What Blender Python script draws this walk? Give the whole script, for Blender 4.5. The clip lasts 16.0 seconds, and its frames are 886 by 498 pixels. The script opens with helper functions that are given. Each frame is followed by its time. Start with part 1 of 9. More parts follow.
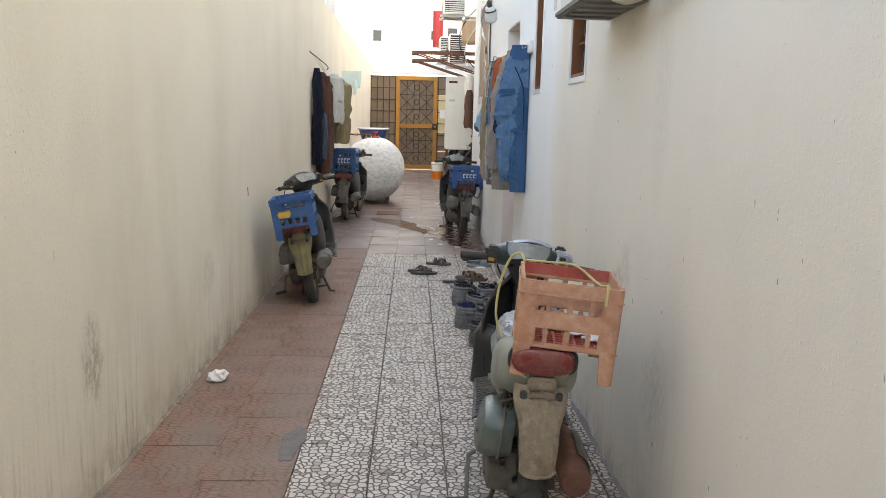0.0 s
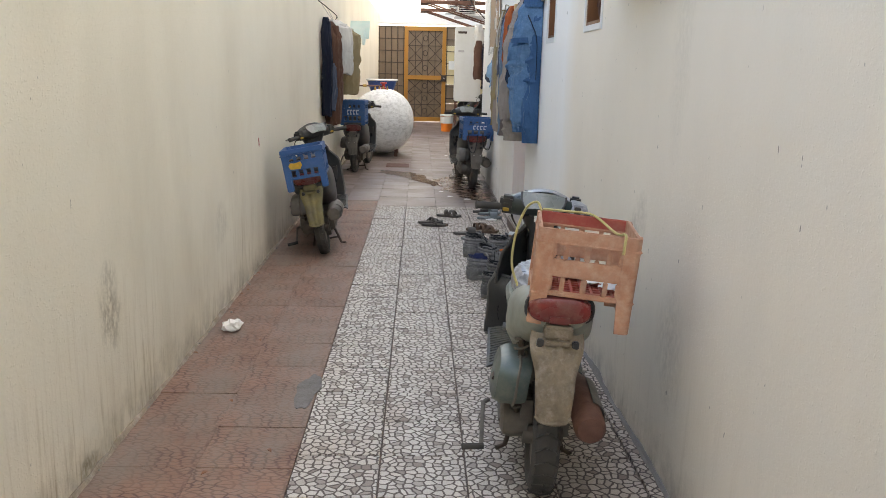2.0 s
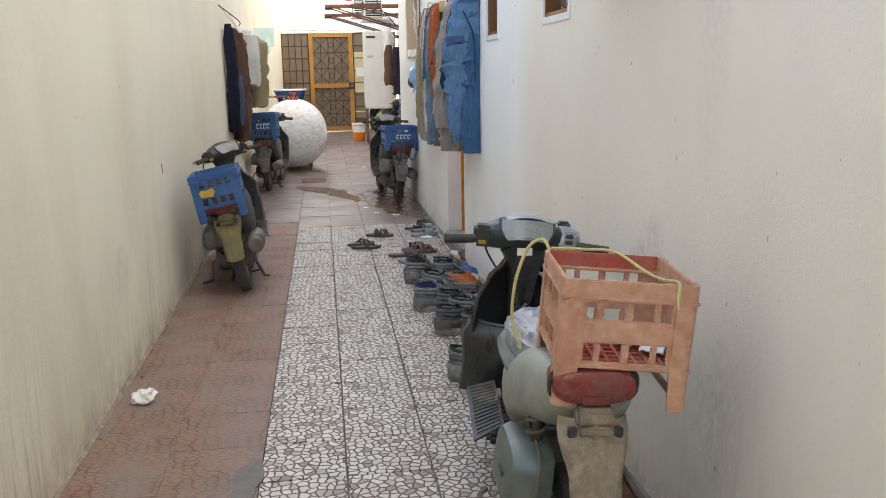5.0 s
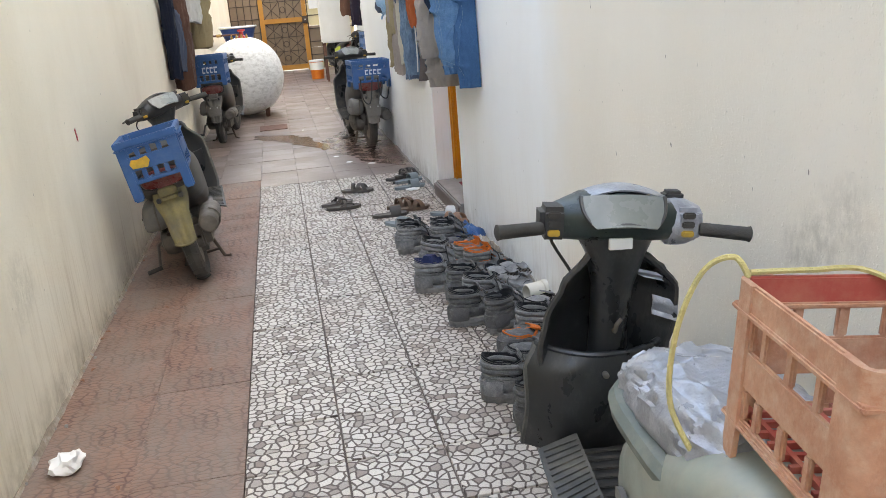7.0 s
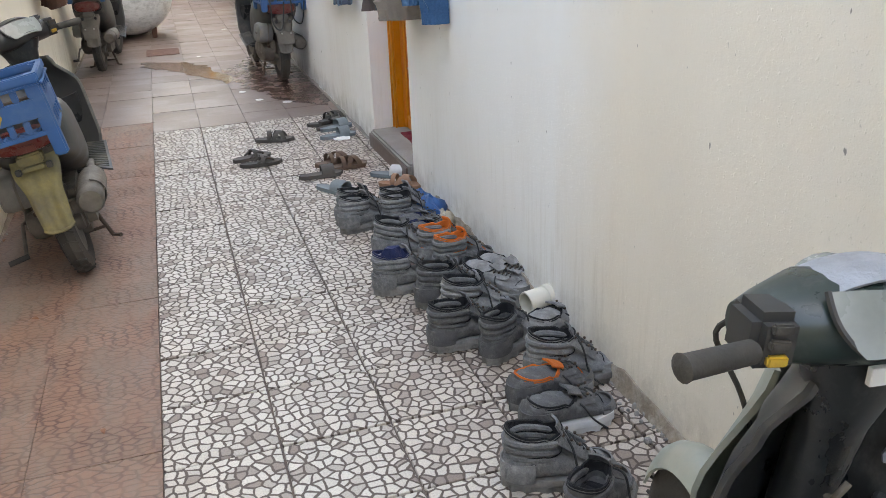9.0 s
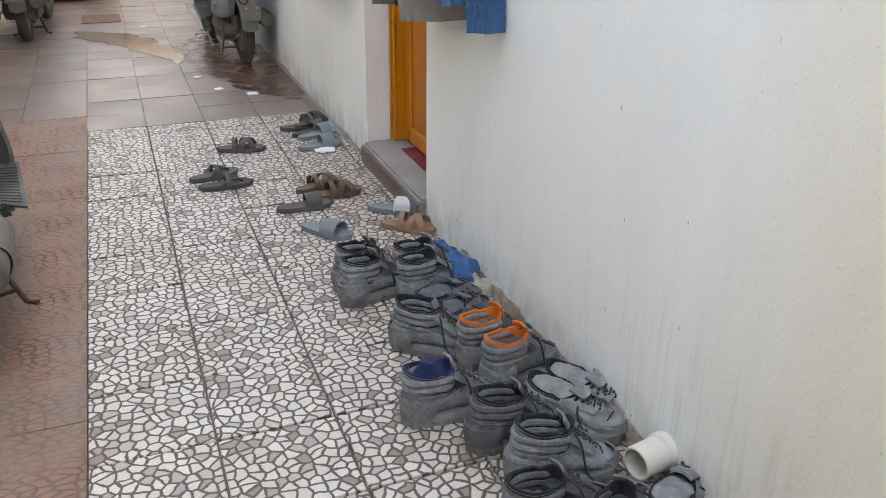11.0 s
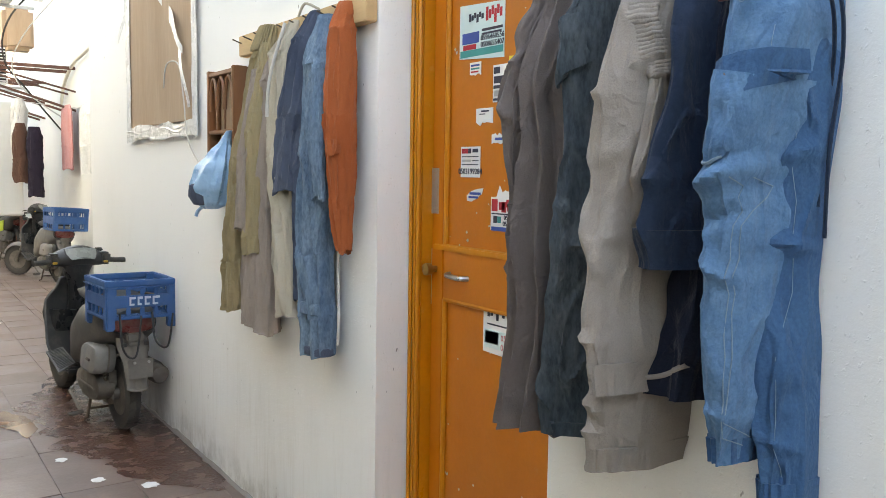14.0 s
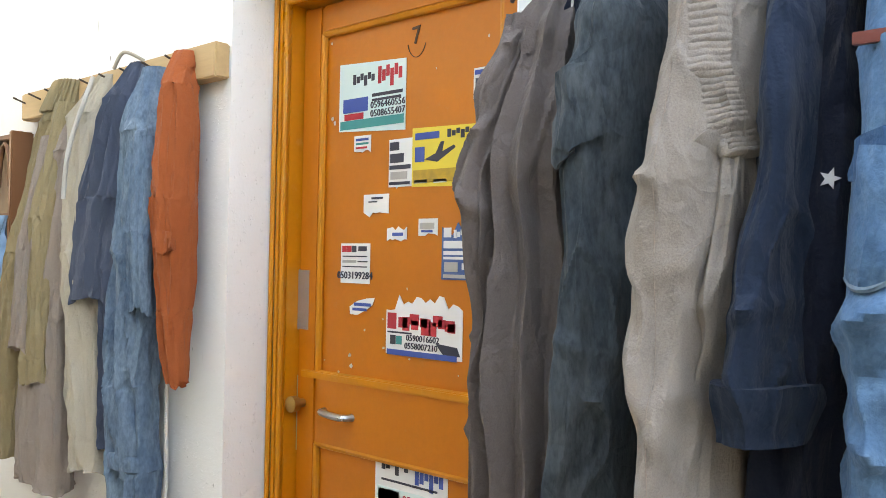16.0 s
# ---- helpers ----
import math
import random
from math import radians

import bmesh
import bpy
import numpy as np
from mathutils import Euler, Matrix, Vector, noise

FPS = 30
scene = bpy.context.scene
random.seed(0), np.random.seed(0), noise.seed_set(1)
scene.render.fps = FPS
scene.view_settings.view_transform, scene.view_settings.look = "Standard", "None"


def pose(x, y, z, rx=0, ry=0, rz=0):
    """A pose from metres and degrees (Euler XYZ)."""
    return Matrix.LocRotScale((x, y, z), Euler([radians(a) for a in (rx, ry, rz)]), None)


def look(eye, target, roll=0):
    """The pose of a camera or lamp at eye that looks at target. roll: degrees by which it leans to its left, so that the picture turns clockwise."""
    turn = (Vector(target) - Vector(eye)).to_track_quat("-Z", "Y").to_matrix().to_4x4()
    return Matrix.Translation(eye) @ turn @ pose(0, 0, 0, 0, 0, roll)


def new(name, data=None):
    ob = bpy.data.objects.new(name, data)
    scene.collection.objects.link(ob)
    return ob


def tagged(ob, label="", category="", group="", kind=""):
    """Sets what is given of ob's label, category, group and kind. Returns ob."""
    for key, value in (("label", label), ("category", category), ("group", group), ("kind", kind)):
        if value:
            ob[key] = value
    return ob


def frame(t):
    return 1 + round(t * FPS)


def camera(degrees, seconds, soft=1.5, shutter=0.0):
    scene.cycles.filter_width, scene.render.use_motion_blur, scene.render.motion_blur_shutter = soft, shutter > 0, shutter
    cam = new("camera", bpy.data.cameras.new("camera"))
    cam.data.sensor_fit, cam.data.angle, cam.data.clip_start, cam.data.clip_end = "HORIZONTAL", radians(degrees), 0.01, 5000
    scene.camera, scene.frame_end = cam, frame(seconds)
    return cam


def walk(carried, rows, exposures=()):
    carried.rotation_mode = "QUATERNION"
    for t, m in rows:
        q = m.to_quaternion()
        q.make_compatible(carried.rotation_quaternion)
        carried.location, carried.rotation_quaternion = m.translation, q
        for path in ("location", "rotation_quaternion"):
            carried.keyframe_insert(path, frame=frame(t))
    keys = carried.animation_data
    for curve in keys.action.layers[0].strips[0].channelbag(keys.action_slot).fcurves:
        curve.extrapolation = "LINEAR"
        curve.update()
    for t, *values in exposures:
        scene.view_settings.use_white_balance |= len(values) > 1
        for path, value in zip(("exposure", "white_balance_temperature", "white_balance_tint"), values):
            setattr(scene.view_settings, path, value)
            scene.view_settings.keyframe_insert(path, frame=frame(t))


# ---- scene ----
cam = camera(56.1, 16.0, soft=0.8)
PATH = [
    (0, (0.495, -9.245, 1.531), (0.573, -7.271, 1.218), 1.4),
    (0.5, (0.495, -9.24, 1.531), (0.57, -7.268, 1.208), 0.8),
    (1, (0.485, -9.246, 1.528), (0.551, -7.275, 1.195), 1.5),
    (1.5, (0.475, -9.25, 1.519), (0.532, -7.282, 1.165), 1.7),
    (2, (0.464, -9.24, 1.512), (0.526, -7.286, 1.089), 1.4),
    (2.5, (0.459, -9.237, 1.518), (0.49, -7.284, 1.089), 1.2),
    (3, (0.477, -9.164, 1.517), (0.466, -7.204, 1.117), -0.1),
    (3.5, (0.548, -8.977, 1.525), (0.502, -7.015, 1.144), -2.0),
    (4, (0.521, -8.84, 1.521), (0.6, -6.872, 1.172), -2.0),
    (4.5, (0.371, -8.644, 1.51), (0.624, -6.691, 1.164), -1.3),
    (4.7, (0.337, -8.583, 1.509), (0.598, -6.635, 1.143), -1.0),
    (6.8, (0.226, -7.468, 1.44), (0.607, -5.589, 0.871), -3.2),
    (7, (0.276, -7.324, 1.441), (0.61, -5.437, 0.87), -4.6),
    (7.5, (0.282, -7.048, 1.427), (0.628, -5.196, 0.755), -2.9),
    (8, (0.187, -6.737, 1.442), (0.704, -4.925, 0.772), -2.6),
    (8.2, (0.184, -6.646, 1.442), (0.706, -4.839, 0.763), -2.5),
    (10.3, (0.305, -5.532, 1.446), (0.914, -3.843, 0.565), -2.2),
    (10.5, (0.323, -5.42, 1.454), (0.88, -3.702, 0.596), -1.4),
    (11, (0.232, -5.112, 1.45), (0.894, -3.425, 0.604), 0.6),
    (11.5, (0.11, -4.883, 1.467), (0.804, -3.191, 0.658), 1.3),
    (12, (0.151, -4.567, 1.502), (0.832, -2.757, 0.996), 0.6),
    (12.5, (0.121, -4.304, 1.523), (0.86, -2.471, 1.217), -0.6),
    (13, (-0.015, -4.035, 1.511), (0.941, -2.295, 1.286), -0.5),
    (13.5, (0.008, -3.757, 1.50), (0.997, -2.03, 1.277), 0.8),
    (14, (-0.016, -3.498, 1.551), (1.111, -1.856, 1.366), 0.9),
    (14.5, (0.059, -3.256, 1.566), (1.408, -1.78, 1.512), 2.9),
    (15, (0.065, -3.055, 1.56), (1.575, -1.744, 1.519), 1.8),
    (15.5, (0.164, -2.913, 1.575), (1.645, -1.576, 1.72), 1.0),
    (16, (0.179, -2.832, 1.595), (1.682, -1.513, 1.623), 1.1),
]
walk(cam, [(t, look(eye, target, roll)) for t, eye, target, roll in PATH],
     exposures=[(0, 2.76, 8400, 10), (4.7, 2.86, 8400, 10), (7, 3.25, 8200, 9), (11, 3.25, 8200, 9), (12.5, 2.98, 8300, 10), (13, 2.78, 8500, 10), (13.5, 3.0, 8600, 9), (14, 3.28, 8600, 7), (16, 3.58, 9000, 8)])

# ---- light ----
world = bpy.data.worlds.new("sky")
scene.world = world
world.use_nodes = True
_nt = world.node_tree
_sky = _nt.nodes.new("ShaderNodeTexSky")
_sky.sky_type = "NISHITA"
_sky.sun_disc = False
SUN_EL, SUN_AZ = radians(52), radians(115)      # azimuth from +y towards +x
_sky.sun_elevation, _sky.sun_rotation = SUN_EL, SUN_AZ
_sky.air_density, _sky.dust_density = 1.0, 3.0
_nt.nodes["Background"].inputs["Strength"].default_value = 0.15
_nt.links.new(_sky.outputs[0], _nt.nodes["Background"].inputs["Color"])
_sun = bpy.data.lights.new("sun", "SUN")
_sun.energy, _sun.angle, _sun.color = 4.0, radians(0.6), (1.0, 0.95, 0.87)
sun = new("sun", _sun)
_d = Vector((math.sin(SUN_AZ) * math.cos(SUN_EL), math.cos(SUN_AZ) * math.cos(SUN_EL), math.sin(SUN_EL)))
sun.matrix_world = look(_d * 40, (0, 0, 0))

# ---- materials ----


def mat(name, col, rough=0.7, col2=None, scale=6.0, amount=0.5, grain=0.0, grain_scale=150.0, bump=0.0, bump_scale=60.0,
        metal=0.0, stretch=(1, 1, 1), rand=0.0, sheen=0.0, dust=None, dust_amt=0.0, dust_scale=4.0, coords="Object", spec=0.5):
    """A surface: two colours mixed by noise, fine grain, dust, bump, and a change of tone from piece to piece."""
    m = bpy.data.materials.new(name)
    m.use_nodes = True
    nt = m.node_tree
    N, L = nt.nodes, nt.links
    b = N["Principled BSDF"]
    b.inputs["Roughness"].default_value = rough
    b.inputs["Metallic"].default_value = metal
    b.inputs["Specular IOR Level"].default_value = spec
    if sheen:
        b.inputs["Sheen Weight"].default_value = sheen
    tc = N.new("ShaderNodeTexCoord")
    mp = N.new("ShaderNodeMapping")
    mp.inputs["Scale"].default_value = stretch
    L.new(tc.outputs[coords], mp.inputs["Vector"])
    if rand:
        oi = N.new("ShaderNodeObjectInfo")
        ad = N.new("ShaderNodeVectorMath")
        ad.operation = "SCALE"
        ad.inputs[0].default_value = (37, 53, 71)
        L.new(oi.outputs["Random"], ad.inputs["Scale"])
        L.new(ad.outputs[0], mp.inputs["Location"])

    def noise_tex(s, detail=6.0, rough_=0.6):
        n = N.new("ShaderNodeTexNoise")
        n.inputs["Scale"].default_value = s
        n.inputs["Detail"].default_value = detail
        n.inputs["Roughness"].default_value = rough_
        L.new(mp.outputs[0], n.inputs["Vector"])
        return n.outputs["Fac"]

    def ramp(src, lo, hi):
        r = N.new("ShaderNodeMapRange")
        r.inputs[1].default_value, r.inputs[2].default_value = lo, hi
        L.new(src, r.inputs[0])
        return r.outputs[0]

    def mix(a, bcol, fac):
        x = N.new("ShaderNodeMix")
        x.data_type = "RGBA"
        for sock, v in ((x.inputs[6], a), (x.inputs[7], bcol)):
            if isinstance(v, tuple):
                sock.default_value = (*v, 1)
            else:
                L.new(v, sock)
        if isinstance(fac, float):
            x.inputs[0].default_value = fac
        else:
            L.new(fac, x.inputs[0])
        return x.outputs[2]

    def scaled(src, k):
        s = N.new("ShaderNodeMath")
        s.operation = "MULTIPLY"
        L.new(src, s.inputs[0])
        s.inputs[1].default_value = k
        return s.outputs[0]

    c2 = col2 or tuple(v * 0.7 for v in col)
    fac = ramp(noise_tex(scale), 0.5 - 0.3 / max(amount, 0.05) * 0.35, 0.75)
    out = mix(col, c2, scaled(fac, min(amount * 1.4, 1.0)))
    if grain:
        g = ramp(noise_tex(grain_scale, 3.0), 0.35, 0.7)
        out = mix(out, tuple(v * 0.55 for v in col), scaled(g, grain))
    if dust:
        out = mix(out, dust, scaled(ramp(noise_tex(dust_scale, 8.0, 0.7), 0.62 - dust_amt * 0.4, 0.72), min(1.0, dust_amt * 1.3)))
    if rand:
        hs = N.new("ShaderNodeHueSaturation")
        L.new(out, hs.inputs["Color"])
        rr = N.new("ShaderNodeMapRange")
        rr.inputs[3].default_value, rr.inputs[4].default_value = 1 - rand, 1 + rand
        L.new(oi.outputs["Random"], rr.inputs[0])
        L.new(rr.outputs[0], hs.inputs["Value"])
        out = hs.outputs[0]
    L.new(out, b.inputs["Base Color"])
    rv = N.new("ShaderNodeMapRange")
    rv.inputs[3].default_value, rv.inputs[4].default_value = max(0.03, rough - 0.12), min(1.0, rough + 0.12)
    L.new(fac, rv.inputs[0])
    L.new(rv.outputs[0], b.inputs["Roughness"])
    if bump:
        bp = N.new("ShaderNodeBump")
        bp.inputs["Strength"].default_value = bump
        bp.inputs["Distance"].default_value = 0.01
        L.new(noise_tex(bump_scale, 5.0), bp.inputs["Height"])
        L.new(bp.outputs[0], b.inputs["Normal"])
    return m


def wall_paint(name, col, stain, col_b=None, edge=0.0, sign=1.0, dirt=1.0, marks=()):
    """Painted plaster: rough roller texture, grime runs, stains near the ground, scattered specks; a second paint past y = edge."""
    m = mat(name, col, 0.85, tuple(v * 0.94 for v in col), 1.3, 0.6)
    N, L = m.node_tree.nodes, m.node_tree.links
    b = N["Principled BSDF"]
    base = b.inputs["Base Color"].links[0].from_socket
    tc = N.new("ShaderNodeTexCoord")
    pos = tc.outputs["Object"]

    def tex(scale_vec, s, detail=6.0, rg=0.6):
        mp = N.new("ShaderNodeMapping")
        mp.inputs["Scale"].default_value = scale_vec
        L.new(pos, mp.inputs[0])
        n = N.new("ShaderNodeTexNoise")
        n.inputs["Scale"].default_value, n.inputs["Detail"].default_value, n.inputs["Roughness"].default_value = s, detail, rg
        L.new(mp.outputs[0], n.inputs["Vector"])
        return n.outputs["Fac"]

    def rng(src, lo, hi, a=0.0, z=1.0):
        r = N.new("ShaderNodeMapRange")
        for i, v in enumerate((lo, hi, a, z)):
            r.inputs[i + 1].default_value = v
        L.new(src, r.inputs[0])
        return r.outputs[0]

    def op(kind, a, c):
        o = N.new("ShaderNodeMath")
        o.operation = kind
        for i, v in enumerate((a, c)):
            if isinstance(v, float):
                o.inputs[i].default_value = v
            else:
                L.new(v, o.inputs[i])
        return o.outputs[0]

    def mix(a, c, f):
        x = N.new("ShaderNodeMix")
        x.data_type = "RGBA"
        for s, v in ((x.inputs[6], a), (x.inputs[7], c)):
            if isinstance(v, tuple):
                s.default_value = (*v, 1)
            else:
                L.new(v, s)
        L.new(f, x.inputs[0])
        return x.outputs[2]

    sep = N.new("ShaderNodeSeparateXYZ")
    L.new(pos, sep.inputs[0])
    if col_b:
        wob = op("ADD", sep.outputs["Y"], op("MULTIPLY", tex((1, 1, 0.6), 3.0, 5.0), 0.35))
        base = mix(base, col_b, rng(wob, edge - 0.30, edge + 0.12 * sign) if sign > 0 else rng(wob, edge - 0.02, edge))
    # thin dirty runs rising from the floor, gathered in patches
    fine = rng(tex((1, 1, 0.06), 34.0, 5.0, 0.7), 0.50, 0.72)
    patch = rng(tex((1, 1, 0.5), 1.5, 5.0, 0.6), 0.40, 0.62)
    low = rng(op("ADD", sep.outputs["Z"], op("MULTIPLY", tex((1, 1, 0.3), 3.0, 5.0), 0.7)), 0.25, 1.05, 1.0, 0.0)
    f = op("MULTIPLY", fine, op("MULTIPLY", low, op("ADD", patch, 0.25)))
    base = mix(base, stain, op("MULTIPLY", op("MINIMUM", f, 0.8), dirt))
    yellow = op("MULTIPLY", rng(tex((1, 1, 0.45), 1.1, 7.0, 0.6), 0.46, 0.70), rng(sep.outputs["Z"], 0.1, 1.8, 0.42, 0.10))
    base = mix(base, tuple(v * 0.95 for v in stain), op("MULTIPLY", yellow, dirt))
    damp = op("MULTIPLY", rng(op("ADD", sep.outputs["Z"], op("MULTIPLY", tex((1, 1, 1), 5.0, 8.0, 0.75), 0.3)), 0.10, 0.34, 1.0, 0.0), rng(tex((1, 1, 0.6), 9.0, 8.0, 0.75), 0.38, 0.62))
    base = mix(base, tuple(v * 0.5 for v in stain), op("MULTIPLY", damp, 0.7))
    # grey rubbed smudges at known spots: (y, z, half width, half height, strength)
    for my, mz, wy, wz, k_ in marks:
        dy = op("DIVIDE", op("SUBTRACT", op("ADD", sep.outputs["Y"], op("MULTIPLY", tex((1, 1, 1), 7.0), 0.16)), my + 0.08), wy)
        dz_ = op("DIVIDE", op("SUBTRACT", op("ADD", sep.outputs["Z"], op("MULTIPLY", tex((1, 1, 1), 5.0), 0.2)), mz + 0.10), wz)
        rr_ = op("ADD", op("MULTIPLY", dy, dy), op("MULTIPLY", dz_, dz_))
        base = mix(base, tuple(v * 0.5 for v in stain), op("MULTIPLY", rng(rr_, 0.0, 1.0, k_, 0.0), rng(tex((1, 1, 0.6), 40.0, 4.0, 0.7), 0.35, 0.6)))
    # short scuffs and scratches
    scuff = rng(tex((1, 1.6, 0.16), 13.0, 3.0), 0.74, 0.77)
    base = mix(base, tuple(v * 0.4 for v in stain), op("MULTIPLY", scuff, op("MULTIPLY", rng(tex((1, 1, 1), 2.3), 0.5, 0.62), 0.55)))
    speck = rng(tex((1, 1, 0.35), 46.0, 2.0), 0.745, 0.775)
    base = mix(base, (0.09, 0.08, 0.07), op("MULTIPLY", speck, 0.7))
    L.new(base, b.inputs["Base Color"])
    h = op("ADD", op("MULTIPLY", tex((1, 1, 1), 55.0, 4.0), 0.6), op("MULTIPLY", tex((1, 1, 1), 210.0, 2.0), 0.25))
    lump = rng(tex((1, 1, 0.8), 80.0, 2.0), 0.62, 0.70)
    h = op("ADD", h, op("MULTIPLY", lump, 0.55))
    bp = N.new("ShaderNodeBump")
    bp.inputs["Strength"].default_value, bp.inputs["Distance"].default_value = 0.55, 0.005
    L.new(h, bp.inputs["Height"])
    L.new(bp.outputs[0], b.inputs["Normal"])
    return m


def terrazzo():
    """Cast tile of pale broken stones in a grey-brown matrix, worn and dusty."""
    m = bpy.data.materials.new("terrazzo")
    m.use_nodes = True
    N, L = m.node_tree.nodes, m.node_tree.links
    b = N["Principled BSDF"]
    tc, oi = N.new("ShaderNodeTexCoord"), N.new("ShaderNodeObjectInfo")
    ad = N.new("ShaderNodeVectorMath")
    ad.operation = "MULTIPLY_ADD"
    ad.inputs[1].default_value = (1, 1, 0)
    L.new(tc.outputs["Object"], ad.inputs[0])
    sc = N.new("ShaderNodeVectorMath")
    sc.operation = "SCALE"
    sc.inputs[0].default_value = (37, 53, 0)
    L.new(oi.outputs["Random"], sc.inputs["Scale"])
    L.new(sc.outputs[0], ad.inputs[2])
    warp = N.new("ShaderNodeTexNoise")
    warp.inputs["Scale"].default_value, warp.inputs["Detail"].default_value = 22, 2
    L.new(ad.outputs[0], warp.inputs["Vector"])
    wv = N.new("ShaderNodeVectorMath")
    wv.operation = "MULTIPLY_ADD"
    wv.inputs[1].default_value = (0.022, 0.022, 0)
    L.new(warp.outputs["Color"], wv.inputs[0])
    L.new(ad.outputs[0], wv.inputs[2])
    vo = []
    for feat in ("DISTANCE_TO_EDGE", "F1"):
        v = N.new("ShaderNodeTexVoronoi")
        v.voronoi_dimensions, v.feature = "2D", feat
        v.inputs["Scale"].default_value, v.inputs["Randomness"].default_value = 29, 0.9
        L.new(wv.outputs[0], v.inputs["Vector"])
        vo.append(v)
    stone = N.new("ShaderNodeMapRange")
    stone.inputs[1].default_value, stone.inputs[2].default_value = 0.075, 0.14
    L.new(vo[0].outputs["Distance"], stone.inputs[0])
    tone = N.new("ShaderNodeValToRGB")
    tone.color_ramp.elements[0].color, tone.color_ramp.elements[1].color = (0.25, 0.205, 0.175, 1), (0.63, 0.60, 0.545, 1)
    e = tone.color_ramp.elements.new(0.28)
    e.color = (0.54, 0.505, 0.455, 1)
    sp = N.new("ShaderNodeSeparateColor")
    L.new(vo[1].outputs["Color"], sp.inputs[0])
    L.new(sp.outputs[0], tone.inputs[0])
    grit = N.new("ShaderNodeTexNoise")
    grit.inputs["Scale"].default_value, grit.inputs["Detail"].default_value = 190, 3
    L.new(ad.outputs[0], grit.inputs["Vector"])
    mx = N.new("ShaderNodeMix")
    mx.data_type = "RGBA"
    mx.inputs[6].default_value = (0.105, 0.080, 0.066, 1)
    L.new(stone.outputs[0], mx.inputs[0])
    L.new(tone.outputs[0], mx.inputs[7])
    gr = N.new("ShaderNodeMix")
    gr.data_type, gr.blend_type = "RGBA", "MULTIPLY"
    gr.inputs[0].default_value = 0.55
    gm = N.new("ShaderNodeMapRange")
    gm.inputs[1].default_value, gm.inputs[2].default_value, gm.inputs[3].default_value = 0.3, 0.62, 0.55
    L.new(grit.outputs[0], gm.inputs[0])
    L.new(mx.outputs[2], gr.inputs[6])
    L.new(gm.outputs[0], gr.inputs[7])
    geo = N.new("ShaderNodeNewGeometry")
    big = N.new("ShaderNodeTexNoise")
    big.inputs["Scale"].default_value, big.inputs["Detail"].default_value = 2.2, 7
    L.new(geo.outputs["Position"], big.inputs["Vector"])
    bm_ = N.new("ShaderNodeMapRange")
    bm_.inputs[1].default_value, bm_.inputs[2].default_value, bm_.inputs[4].default_value = 0.48, 0.72, 0.5
    L.new(big.outputs[0], bm_.inputs[0])
    # brown trodden dirt towards the wall where the shoes stand
    sepp = N.new("ShaderNodeSeparateXYZ")
    L.new(geo.outputs["Position"], sepp.inputs[0])
    sx = N.new("ShaderNodeMapRange")
    sx.inputs[1].default_value, sx.inputs[2].default_value, sx.inputs[4].default_value = 0.45, 1.2, 0.6
    L.new(sepp.outputs[0], sx.inputs[0])
    sm = N.new("ShaderNodeMath")
    sm.operation = "MAXIMUM"
    L.new(sx.outputs[0], sm.inputs[0])
    L.new(bm_.outputs[0], sm.inputs[1])
    dirt = N.new("ShaderNodeMix")
    dirt.data_type = "RGBA"
    L.new(sm.outputs[0], dirt.inputs[0])
    L.new(gr.outputs[2], dirt.inputs[6])
    dm = N.new("ShaderNodeMix")
    dm.data_type, dm.blend_type = "RGBA", "MULTIPLY"
    dm.inputs[0].default_value = 1.0
    dm.inputs[7].default_value = (0.72, 0.60, 0.52, 1)
    L.new(gr.outputs[2], dm.inputs[6])
    L.new(dm.outputs[2], dirt.inputs[7])
    L.new(dirt.outputs[2], b.inputs["Base Color"])
    b.inputs["Roughness"].default_value = 0.62
    bp = N.new("ShaderNodeBump")
    bp.inputs["Strength"].default_value, bp.inputs["Distance"].default_value = 0.35, 0.004
    L.new(stone.outputs[0], bp.inputs["Height"])
    L.new(bp.outputs[0], b.inputs["Normal"])
    return m


